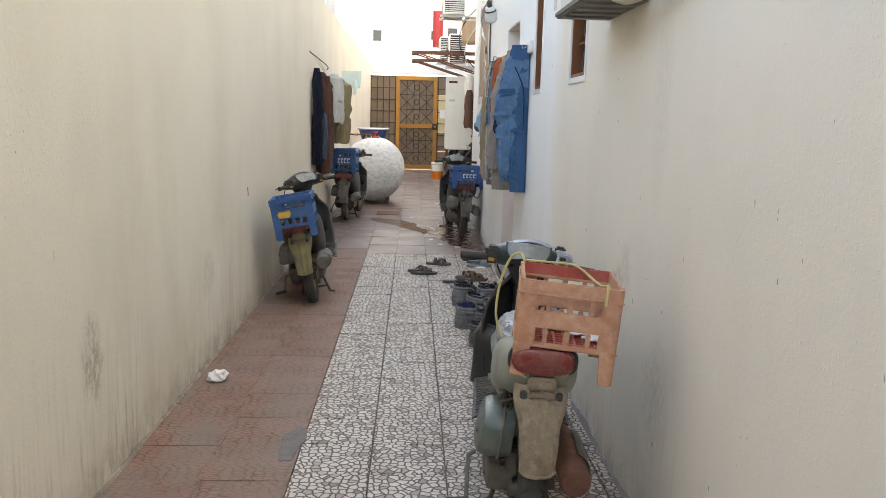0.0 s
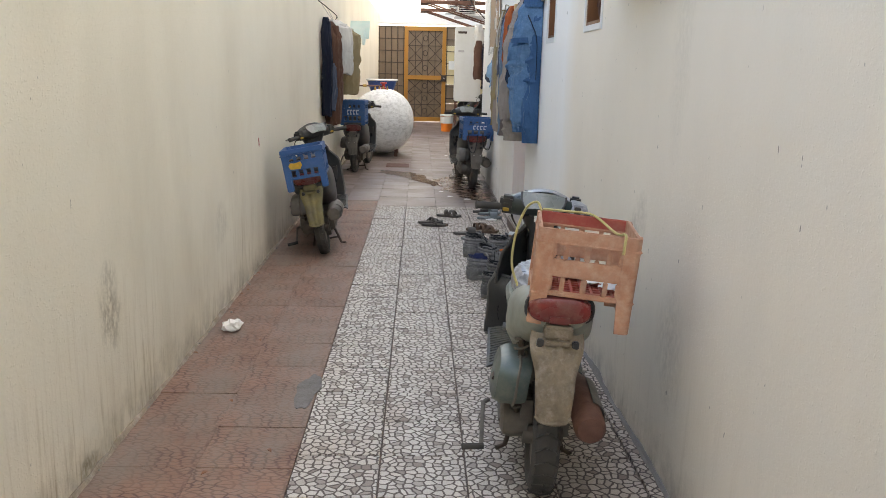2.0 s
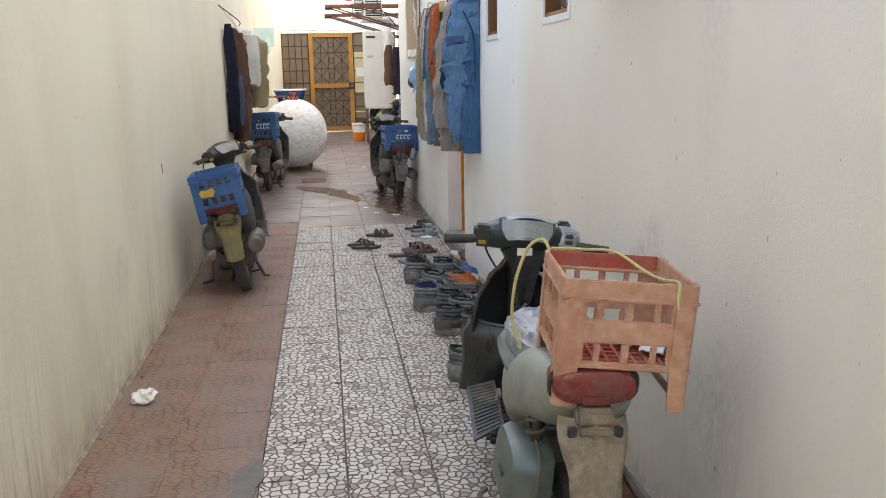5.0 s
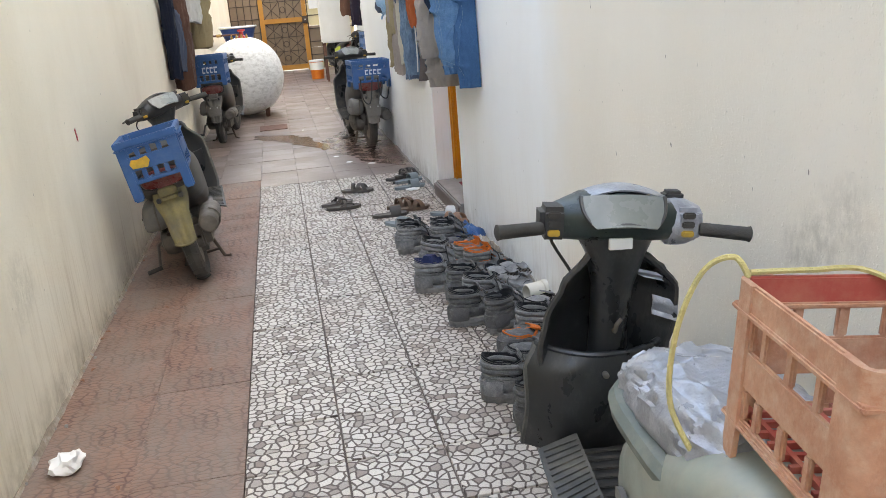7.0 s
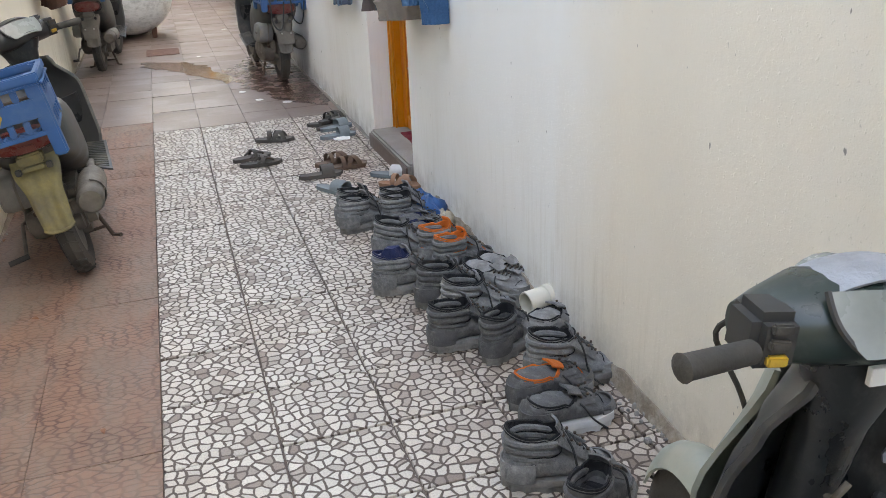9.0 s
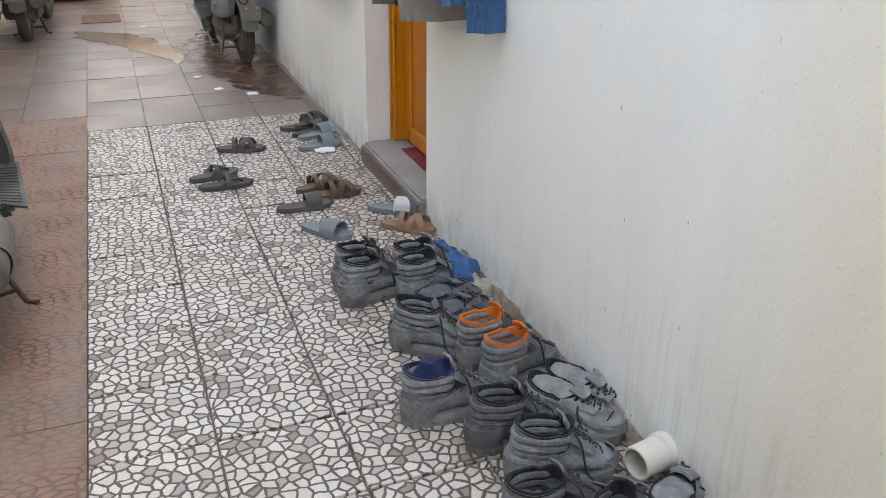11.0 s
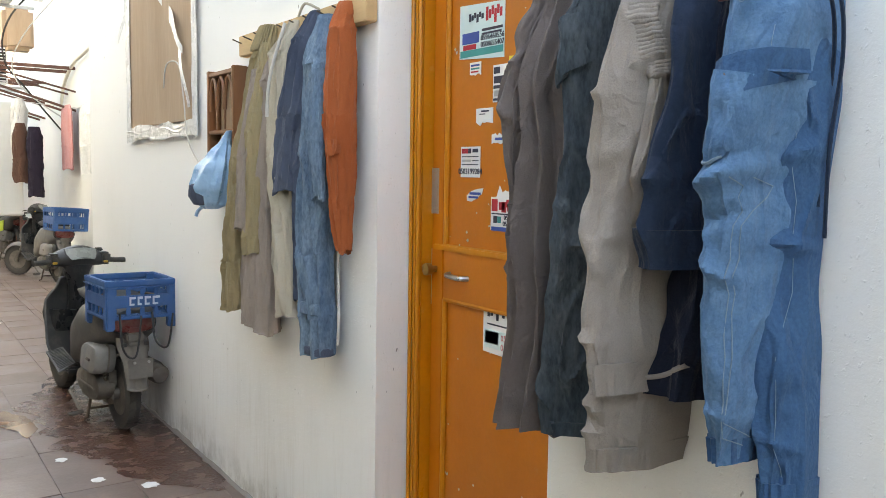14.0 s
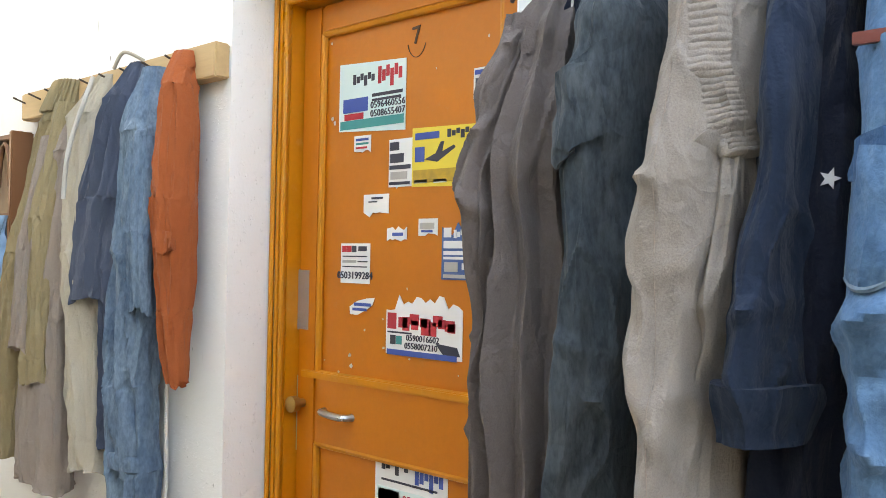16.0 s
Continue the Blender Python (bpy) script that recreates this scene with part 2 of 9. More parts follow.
def red_tile():
    """Pressed red floor tile with rows of dashed relief, rubbed and dusty."""
    m = mat("red_floor_tile", (0.27, 0.145, 0.098), 0.74, (0.20, 0.125, 0.095), 2.6, 0.75, 0.3, 120, rand=0.03, dust=(0.31, 0.215, 0.16), dust_amt=0.35)
    N, L = m.node_tree.nodes, m.node_tree.links
    b = N["Principled BSDF"]
    base = b.inputs["Base Color"].links[0].from_socket
    tc = N.new("ShaderNodeTexCoord")
    mp = N.new("ShaderNodeMapping")
    mp.inputs["Scale"].default_value = (1.0, 1.9, 1.0)
    wn = N.new("ShaderNodeTexNoise")
    wn.inputs["Scale"].default_value, wn.inputs["Detail"].default_value = 14, 2
    L.new(tc.outputs["Object"], wn.inputs["Vector"])
    wa = N.new("ShaderNodeVectorMath")
    wa.operation = "MULTIPLY_ADD"
    wa.inputs[1].default_value = (0.04, 0.04, 0)
    L.new(wn.outputs["Color"], wa.inputs[0])
    L.new(tc.outputs["Object"], wa.inputs[2])
    L.new(wa.outputs[0], mp.inputs[0])
    v = N.new("ShaderNodeTexVoronoi")
    v.voronoi_dimensions, v.feature = "2D", "DISTANCE_TO_EDGE"
    v.inputs["Scale"].default_value, v.inputs["Randomness"].default_value = 21, 0.9
    L.new(mp.outputs[0], v.inputs["Vector"])
    r = N.new("ShaderNodeMapRange")
    r.inputs[1].default_value, r.inputs[2].default_value, r.inputs[3].default_value, r.inputs[4].default_value = 0.05, 0.17, 1, 0
    L.new(v.outputs["Distance"], r.inputs[0])
    n = N.new("ShaderNodeTexNoise")
    n.inputs["Scale"].default_value = 5
    L.new(tc.outputs["Object"], n.inputs["Vector"])
    nr = N.new("ShaderNodeMapRange")
    nr.inputs[1].default_value, nr.inputs[2].default_value, nr.inputs[3].default_value, nr.inputs[4].default_value = 0.35, 0.6, 0.3, 1.0
    L.new(n.outputs[0], nr.inputs[0])
    mu = N.new("ShaderNodeMath")
    mu.operation = "MULTIPLY"
    L.new(r.outputs[0], mu.inputs[0])
    L.new(nr.outputs[0], mu.inputs[1])
    x = N.new("ShaderNodeMix")
    x.data_type = "RGBA"
    x.inputs[7].default_value = (0.115, 0.06, 0.043, 1)
    L.new(mu.outputs[0], x.inputs[0])
    L.new(base, x.inputs[6])
    geo = N.new("ShaderNodeNewGeometry")
    gm = N.new("ShaderNodeMapping")
    gm.inputs["Scale"].default_value = (3.2, 0.9, 1)
    L.new(geo.outputs["Position"], gm.inputs[0])
    gn = N.new("ShaderNodeTexNoise")
    gn.inputs["Scale"].default_value, gn.inputs["Detail"].default_value, gn.inputs["Roughness"].default_value = 1.3, 9, 0.68
    L.new(gm.outputs[0], gn.inputs["Vector"])
    gr = N.new("ShaderNodeMapRange")
    gr.inputs[1].default_value, gr.inputs[2].default_value, gr.inputs[4].default_value = 0.42, 0.64, 0.85
    L.new(gn.outputs[0], gr.inputs[0])
    gx = N.new("ShaderNodeMix")
    gx.data_type = "RGBA"
    gx.inputs[7].default_value = (0.205, 0.165, 0.135, 1)
    L.new(gr.outputs[0], gx.inputs[0])
    L.new(x.outputs[2], gx.inputs[6])
    L.new(gx.outputs[2], b.inputs["Base Color"])
    bp = N.new("ShaderNodeBump")
    bp.inputs["Strength"].default_value, bp.inputs["Distance"].default_value = 0.5, 0.004
    bp.invert = True
    L.new(mu.outputs[0], bp.inputs["Height"])
    L.new(bp.outputs[0], b.inputs["Normal"])
    return m


def fabric(name, col, col2=None, weave=420, worn=0.4, sheen=0.06, scale=7.0, stretch=(1, 1, 1), speck=0.3):
    c2 = col2 or tuple(v * 0.75 for v in col)
    m = mat(name, col, 0.92, c2, scale, worn, speck, weave, 0.4, weave * 0.6, sheen=sheen, stretch=stretch, dust=tuple(0.6 * a + 0.4 * b for a, b in zip((max(x, y) * 1.25 for x, y in zip(col, c2)), c2)), dust_amt=0.12 if worn < 0.6 else 0.38, dust_scale=26, spec=0.12)
    N, L = m.node_tree.nodes, m.node_tree.links
    b = N["Principled BSDF"]
    weave_bump = b.inputs["Normal"].links[0].from_socket
    tc = N.new("ShaderNodeTexCoord")
    last = weave_bump
    for sc, turn_, size, power in (((2.4, 2.4, 0.8), 0.35, 2.6, 0.45), ((2.0, 2.0, 1.3), -0.7, 6.5, 0.22)):
        mp = N.new("ShaderNodeMapping")
        mp.inputs["Scale"].default_value, mp.inputs["Rotation"].default_value = sc, (turn_, 0.2, 0)
        L.new(tc.outputs["Object"], mp.inputs[0])
        n = N.new("ShaderNodeTexNoise")
        n.inputs["Scale"].default_value, n.inputs["Detail"].default_value, n.inputs["Distortion"].default_value = size, 2.5, 0.7
        L.new(mp.outputs[0], n.inputs["Vector"])
        k = N.new("ShaderNodeMath")
        k.operation = "PINGPONG"
        k.inputs[1].default_value = 0.12
        L.new(n.outputs["Fac"], k.inputs[0])
        bp = N.new("ShaderNodeBump")
        bp.inputs["Strength"].default_value, bp.inputs["Distance"].default_value = power, 0.11
        L.new(k.outputs[0], bp.inputs["Height"])
        L.new(last, bp.inputs["Normal"])
        last = bp.outputs[0]
    L.new(last, b.inputs["Normal"])
    return m


M = {}
M["wall_left"] = wall_paint("cream_plaster", (0.84, 0.785, 0.655), (0.40, 0.31, 0.17), marks=((-6.06, 0.55, 0.13, 0.2, 0.6), (-6.36, 0.04, 0.08, 0.06, 0.8), (-4.18, 0.54, 0.2, 0.15, 0.25)))
M["wall_right"] = wall_paint("white_plaster", (0.81, 0.745, 0.64), (0.45, 0.38, 0.28), (0.83, 0.828, 0.805), -3.68, 1, 0.45, ((-5.72, 0.82, 0.12, 0.12, 0.35), (-5.83, 0.94, 0.1, 0.12, 0.25), (-6.21, 1.59, 0.12, 0.5, 0.12), (-6.34, 0.51, 0.2, 0.25, 0.25)))
M["wall_white"] = wall_paint("white_plaster_far", (0.74, 0.735, 0.70), (0.5, 0.45, 0.38))
M["white_render"] = mat("white_render", (0.8, 0.79, 0.77), 0.9, (0.72, 0.70, 0.66), 1.0, 0.4, bump=0.2)
M["terrazzo"] = terrazzo()
M["red_tile"] = red_tile()
M["old_patch"] = mat("dark_cement_patch", (0.19, 0.18, 0.17), 0.9, (0.13, 0.12, 0.112), 12, 0.7, 0.4, 130, 0.5, 70)
M["grey_tile"] = mat("rose_grey_floor_tile", (0.175, 0.125, 0.103), 0.5, (0.12, 0.083, 0.067), 2.0, 0.8, 0.25, 90, 0.15, 40, rand=0.05, dust=(0.33, 0.26, 0.22), dust_amt=0.3)
M["grout"] = mat("cement_bed", (0.13, 0.10, 0.085), 0.9, (0.19, 0.15, 0.125), 5, 0.6, 0.3, 90, 0.3)
M["broken_plaster"] = mat("broken_brown_plaster", (0.36, 0.29, 0.22), 0.95, (0.20, 0.165, 0.13), 9, 0.8, 0.4, 90, 1.0, 35, dust=(0.66, 0.62, 0.55), dust_amt=0.38, dust_scale=20)
M["cement"] = mat("cement", (0.30, 0.285, 0.265), 0.9, (0.22, 0.20, 0.185), 6, 0.6, 0.3, 130, 0.4, 70)
M["water"] = mat("puddle_water", (0.15, 0.085, 0.055), 0.07, (0.18, 0.11, 0.075), 5, 0.4)
M["wet"] = mat("wet_mud", (0.085, 0.042, 0.03), 0.28, (0.13, 0.075, 0.056), 9, 0.7, 0.3, 60, 0.35, 40)
M["sheet"] = mat("pale_sheet_metal", (0.68, 0.72, 0.74), 0.55, (0.6, 0.62, 0.62), 2, 0.4)
M["door"] = mat("ochre_door_paint", (0.60, 0.178, 0.008), 0.42, (0.48, 0.135, 0.007), 3, 0.5, 0.12, 60, 0.12, 25, dust=(0.62, 0.45, 0.24), dust_amt=0.06, dust_scale=30)
M["frame"] = mat("ochre_frame_paint", (0.66, 0.245, 0.012), 0.38, (0.52, 0.175, 0.010), 6, 0.5, 0.15, 60, 0.2, 30, dust=(0.70, 0.52, 0.28), dust_amt=0.12, dust_scale=22)
M["gate"] = mat("gate_paint", (0.47, 0.215, 0.03), 0.45, (0.38, 0.16, 0.025), 4, 0.5, 0.1)
M["gate_back"] = mat("gate_backing", (0.24, 0.175, 0.115), 0.7, (0.17, 0.12, 0.08), 3, 0.5)
M["pane_pale"] = mat("yellowed_pane", (0.68, 0.58, 0.33), 0.4, (0.55, 0.47, 0.29), 2, 0.4)
M["iron"] = mat("dark_iron", (0.055, 0.04, 0.03), 0.6, (0.11, 0.07, 0.045), 12, 0.5, metal=0.3)
M["rust"] = mat("rusty_iron", (0.15, 0.065, 0.04), 0.75, (0.09, 0.04, 0.03), 14, 0.7, bump=0.2)
M["chrome"] = mat("worn_steel", (0.5, 0.49, 0.47), 0.35, (0.3, 0.27, 0.24), 18, 0.5, metal=0.9)
M["galv"] = mat("galvanised_strip", (0.5, 0.5, 0.5), 0.4, (0.4, 0.39, 0.38), 20, 0.4, metal=0.7)
M["black"] = mat("dusty_black_plastic", (0.028, 0.028, 0.028), 0.5, (0.05, 0.048, 0.045), 9, 0.6, dust=(0.22, 0.19, 0.155), dust_amt=0.22, dust_scale=6)
M["black_shiny"] = mat("black_panel", (0.014, 0.016, 0.017), 0.34, (0.035, 0.037, 0.038), 10, 0.6, 0.2, 90, dust=(0.16, 0.16, 0.15), dust_amt=0.2, dust_scale=20, stretch=(1, 1, 0.5))
M["rubber"] = mat("tyre_rubber", (0.035, 0.033, 0.03), 0.85, (0.085, 0.075, 0.062), 9, 0.6, bump=0.3, bump_scale=120)
M["mud_plate"] = mat("mud_caked_fender", (0.27, 0.21, 0.14), 0.85, (0.12, 0.09, 0.06), 13, 0.8, 0.4, 120, 0.6, 60, dust=(0.45, 0.40, 0.33), dust_amt=0.33, dust_scale=22)
M["grey_plate"] = mat("dusty_grey_fender", (0.20, 0.18, 0.155), 0.8, (0.13, 0.12, 0.105), 9, 0.6, 0.2, 90, 0.25)
M["yellow_plate"] = mat("worn_yellow_plate", (0.25, 0.205, 0.075), 0.8, (0.13, 0.115, 0.08), 10, 0.9, 0.3, 90, 0.2, dust=(0.13, 0.115, 0.095), dust_amt=0.45, dust_scale=12)
M["body_green"] = mat("dusty_green_body", (0.27, 0.30, 0.255), 0.5, (0.19, 0.205, 0.165), 7, 0.6, dust=(0.36, 0.31, 0.24), dust_amt=0.45, dust_scale=6)
M["cvt_green"] = mat("green_painted_casing", (0.055, 0.085, 0.075), 0.45, (0.10, 0.12, 0.10), 10, 0.5, dust=(0.24, 0.21, 0.165), dust_amt=0.35, dust_scale=9)
M["alloy"] = mat("dirty_alloy", (0.17, 0.15, 0.125), 0.7, (0.09, 0.08, 0.065), 12, 0.6, metal=0.3, bump=0.25)
M["body_dark"] = mat("dusty_dark_body", (0.05, 0.052, 0.05), 0.5, (0.085, 0.08, 0.07), 7, 0.6, dust=(0.25, 0.22, 0.18), dust_amt=0.38, dust_scale=7)
M["body_grey"] = mat("dusty_grey_body", (0.15, 0.145, 0.135), 0.6, (0.10, 0.095, 0.09), 7, 0.5, dust=(0.30, 0.27, 0.22), dust_amt=0.35)
M["tail_red"] = mat("dirty_red_lens", (0.20, 0.022, 0.02), 0.35, (0.14, 0.05, 0.04), 13, 0.7, 0.25, 70, dust=(0.27, 0.17, 0.125), dust_amt=0.42, dust_scale=22)
M["lens"] = mat("scratched_clear_lens", (0.20, 0.22, 0.205), 0.22, (0.28, 0.29, 0.27), 14, 0.5)
M["tape"] = mat("silver_tape", (0.40, 0.42, 0.46), 0.36, (0.22, 0.23, 0.25), 14, 0.5, metal=0.35, bump=1.0, bump_scale=18, dust=(0.27, 0.24, 0.2), dust_amt=0.2, dust_scale=14)
M["dash_green"] = mat("dark_green_plastic", (0.018, 0.03, 0.028), 0.30, (0.03, 0.045, 0.04), 8, 0.5, 0.2, 100, dust=(0.2, 0.2, 0.18), dust_amt=0.15, dust_scale=26)
M["dash_grey"] = mat("scratched_dash_window", (0.21, 0.225, 0.205), 0.3, (0.15, 0.16, 0.148), 12, 0.6, 0.15, 90)
M["seat_green"] = mat("faded_green_vinyl", (0.15, 0.175, 0.15), 0.6, (0.10, 0.115, 0.10), 8, 0.6, dust=(0.30, 0.27, 0.22), dust_amt=0.35, dust_scale=9)
M["crate_red"] = mat("faded_salmon_crate", (0.54, 0.285, 0.18), 0.68, (0.42, 0.18, 0.10), 11, 0.7, 0.25, 110, 0.25, 50, dust=(0.62, 0.47, 0.34), dust_amt=0.42, dust_scale=24)
M["crate_in"] = mat("bright_red_crate", (0.42, 0.06, 0.045), 0.55, (0.36, 0.10, 0.075), 6, 0.5, dust=(0.50, 0.27, 0.18), dust_amt=0.5, dust_scale=8)
M["crate_blue"] = mat("blue_crate", (0.022, 0.10, 0.27), 0.5, (0.018, 0.072, 0.20), 6, 0.5, dust=(0.15, 0.21, 0.28), dust_amt=0.25)
M["logo_yellow"] = mat("worn_yellow_print", (0.55, 0.33, 0.03), 0.6, (0.3, 0.2, 0.05), 40, 0.6)
M["logo_white"] = mat("worn_white_print", (0.62, 0.66, 0.72), 0.6, (0.35, 0.42, 0.55), 40, 0.6)
M["tank"] = mat("chipped_white_tank_paint", (0.72, 0.73, 0.72), 0.5, (0.60, 0.60, 0.58), 3, 0.5, 0.12, 60, bump=0.25, dust=(0.13, 0.12, 0.105), dust_amt=0.42, dust_scale=15, stretch=(1, 1, 1.6))
M["rope"] = mat("yellow_cord", (0.62, 0.53, 0.22), 0.9, (0.45, 0.39, 0.18), 60, 0.6, bump=0.5, bump_scale=250)
M["paper"] = mat("white_paper", (0.78, 0.78, 0.76), 0.8, (0.7, 0.69, 0.66), 12, 0.4)
M["teal_paper"] = mat("pale_teal_paper", (0.55, 0.72, 0.70), 0.7, (0.70, 0.78, 0.76), 9, 0.6)
M["yellow_paper"] = mat("yellow_paper", (0.78, 0.60, 0.06), 0.6, (0.72, 0.55, 0.10), 9, 0.4)
M["blue_paper"] = mat("blue_paper", (0.05, 0.10, 0.27), 0.55, (0.06, 0.14, 0.32), 9, 0.4)
M["ink_red"] = mat("red_ink", (0.55, 0.035, 0.05), 0.7)
M["ink_dark"] = mat("dark_ink", (0.05, 0.05, 0.07), 0.7)
M["ink_blue"] = mat("blue_ink", (0.05, 0.10, 0.36), 0.7)
M["ink_teal"] = mat("teal_ink", (0.04, 0.30, 0.28), 0.7)
M["ink_white"] = mat("white_ink", (0.8, 0.8, 0.8), 0.7)
M["pencil"] = mat("pencil_mark", (0.09, 0.05, 0.03), 0.8)
M["wood"] = mat("raw_pine", (0.62, 0.43, 0.22), 0.7, (0.50, 0.33, 0.16), 5, 0.6, 0.25, 60, 0.2, 30, stretch=(1, 0.12, 1))
M["wood_brown"] = mat("brown_varnished_wood", (0.22, 0.085, 0.03), 0.5, (0.14, 0.055, 0.022), 6, 0.6, stretch=(1, 1, 0.15))
M["ply"] = mat("weathered_plywood", (0.42, 0.30, 0.20), 0.85, (0.33, 0.22, 0.14), 5, 0.6, 0.25, 50, 0.2, 30, stretch=(1, 1, 0.15))
M["foil"] = mat("torn_white_plastic", (0.72, 0.73, 0.72), 0.3, (0.5, 0.5, 0.5), 10, 0.5, bump=0.6, bump_scale=30)
M["white_plastic"] = mat("white_plastic", (0.72, 0.73, 0.72), 0.45, (0.62, 0.63, 0.61), 5, 0.4)
M["ac"] = mat("ivory_unit_casing", (0.68, 0.69, 0.67), 0.5, (0.58, 0.58, 0.55), 4, 0.5)
# Near-black that stands in for shade in gaps and bores.
M["dark"] = mat("gap_shade", (0.015, 0.015, 0.016), 0.8)
M["glass_dark"] = mat("dark_window", (0.03, 0.035, 0.04), 0.1)
M["bag_blue"] = mat("thin_blue_bag", (0.32, 0.52, 0.74), 0.3, (0.2, 0.4, 0.66), 6, 0.6, bump=0.6, bump_scale=40)
M["pvc"] = mat("old_plastic_pipe", (0.62, 0.58, 0.49), 0.6, (0.5, 0.46, 0.38), 12, 0.5)
M["orange_paint"] = mat("orange_paint_label", (0.75, 0.22, 0.02), 0.5, (0.62, 0.10, 0.02), 7, 0.6)
M["hiviz"] = mat("yellow_green_plastic", (0.5, 0.62, 0.05), 0.5)
M["red_mat"] = fabric("dark_red_mat", (0.20, 0.02, 0.035))
M["boot_grey"] = mat("dusty_work_leather", (0.135, 0.14, 0.145), 0.85, (0.23, 0.23, 0.225), 20, 0.8, 0.4, 240, 0.7, 90, rand=0.25, dust=(0.40, 0.395, 0.38), dust_amt=0.34, dust_scale=34)
M["boot_black"] = mat("dark_work_leather", (0.075, 0.076, 0.08), 0.75, (0.12, 0.12, 0.12), 20, 0.7, 0.3, 220, 0.5, 100, dust=(0.30, 0.30, 0.29), dust_amt=0.3, dust_scale=30)
M["boot_white"] = mat("cement_caked_shoe", (0.25, 0.245, 0.24), 0.9, (0.13, 0.125, 0.12), 16, 0.8, 0.3, 180, 0.6, 80, dust=(0.5, 0.49, 0.47), dust_amt=0.35, dust_scale=18)
M["sole"] = mat("dusty_sole", (0.13, 0.128, 0.124), 0.9, (0.25, 0.245, 0.235), 22, 0.7, 0.3, 170, 0.4, rand=0.2)
M["sole_white"] = mat("white_sole", (0.55, 0.56, 0.56), 0.7, (0.40, 0.40, 0.39), 14, 0.6)
M["lining"] = fabric("black_lining", (0.022, 0.022, 0.024))
M["lining_orange"] = fabric("orange_lining", (0.66, 0.16, 0.03))
M["lining_navy"] = fabric("navy_sock", (0.022, 0.03, 0.085))
M["lace"] = fabric("dark_lace", (0.05, 0.05, 0.05))
M["sandal"] = mat("brown_sandal_leather", (0.10, 0.062, 0.042), 0.7, (0.155, 0.10, 0.065), 14, 0.6, 0.2, 150, 0.3, rand=0.2)
M["sandal_dark"] = mat("dark_rubber_sandal", (0.06, 0.054, 0.048), 0.8, (0.10, 0.09, 0.08), 14, 0.6, 0.2, 150, 0.3, rand=0.2)
M["sandal_grey"] = mat("grey_green_slipper", (0.16, 0.19, 0.20), 0.8, (0.22, 0.25, 0.26), 14, 0.6, 0.2, 150, 0.3)
M["sandal_tan"] = mat("tan_sandal_leather", (0.30, 0.165, 0.10), 0.7, (0.23, 0.12, 0.07), 14, 0.6)
M["cloth_kameez"] = fabric("grey_brown_cotton", (0.147, 0.122, 0.114), (0.126, 0.103, 0.098), worn=0.3)
M["cloth_teal"] = fabric("dark_teal_denim", (0.035, 0.052, 0.067), (0.093, 0.107, 0.117), 120, 0.7, stretch=(1, 1, 0.35), speck=0.75)
M["cloth_grey"] = fabric("light_grey_cotton", (0.287, 0.250, 0.223), (0.330, 0.290, 0.255), worn=0.4)
M["cloth_navy"] = fabric("navy_fleece", (0.016, 0.029, 0.055), (0.023, 0.036, 0.066), 300, 0.5, 0.08)
M["cloth_navy2"] = fabric("black_navy_jersey", (0.013, 0.017, 0.031), None, 300, 0.4, 0.06)
M["cloth_blue"] = fabric("light_blue_denim", (0.064, 0.152, 0.284), (0.122, 0.228, 0.354), 150, 0.6, 0.05, 5.0, speck=0.4)
# Darker copy of the blue denim for rear leg, cuffs, flap and waistband.
M["cloth_blue2"] = fabric("darker_blue_denim", (0.035, 0.096, 0.202), (0.056, 0.135, 0.249), 150, 0.5, 0.05, 5.0, speck=0.4)
M["cloth_orange"] = fabric("burnt_orange_cotton", (0.398, 0.107, 0.037), (0.333, 0.083, 0.033), worn=0.4)
M["cloth_denim"] = fabric("washed_denim", (0.086, 0.142, 0.217), (0.221, 0.304, 0.374), 130, 0.7, 0.05, 5.0, (1, 1, 0.4), speck=0.6)
M["cloth_slate"] = fabric("slate_blue_cotton", (0.069, 0.087, 0.131), (0.090, 0.111, 0.156))
M["cloth_beige"] = fabric("beige_cotton", (0.447, 0.398, 0.311), (0.546, 0.497, 0.410))
M["cloth_olive"] = fabric("khaki_olive_cotton", (0.333, 0.267, 0.155), (0.260, 0.206, 0.118))
M["cloth_taupe"] = fabric("taupe_cotton", (0.302, 0.248, 0.213), (0.363, 0.302, 0.265))
M["cloth_white"] = fabric("white_cotton", (0.627, 0.627, 0.608), (0.522, 0.522, 0.494))
M["cloth_brown"] = fabric("reddish_brown_cotton", (0.115, 0.061, 0.043), (0.094, 0.047, 0.036))
M["cloth_pink"] = fabric("pink_striped_towel", (0.518, 0.194, 0.194), (0.540, 0.360, 0.346), 120, 0.6, stretch=(1, 6, 0.1))
M["cloth_dark"] = fabric("dark_purple_cotton", (0.025, 0.019, 0.032))
M["cord"] = fabric("white_cord", (0.62, 0.60, 0.56))
M["thread"] = fabric("pale_seam_thread", (0.19, 0.28, 0.36))
M["blue_tub"] = mat("blue_painted_steel", (0.03, 0.075, 0.25), 0.45, (0.02, 0.05, 0.17), 6, 0.5)
M["red_valve"] = mat("red_valve_paint", (0.5, 0.03, 0.03), 0.45)
M["brass"] = mat("brass", (0.45, 0.28, 0.09), 0.4, metal=0.9)

# ---- mesh helpers ----


def finish(bm, angle=38):
    me = bpy.data.meshes.new("mesh")
    bmesh.ops.recalc_face_normals(bm, faces=bm.faces)
    bm.to_mesh(me)
    bm.free()
    me.polygons.foreach_set("use_smooth", [True] * len(me.polygons))
    me.set_sharp_from_angle(angle=radians(angle))
    return me


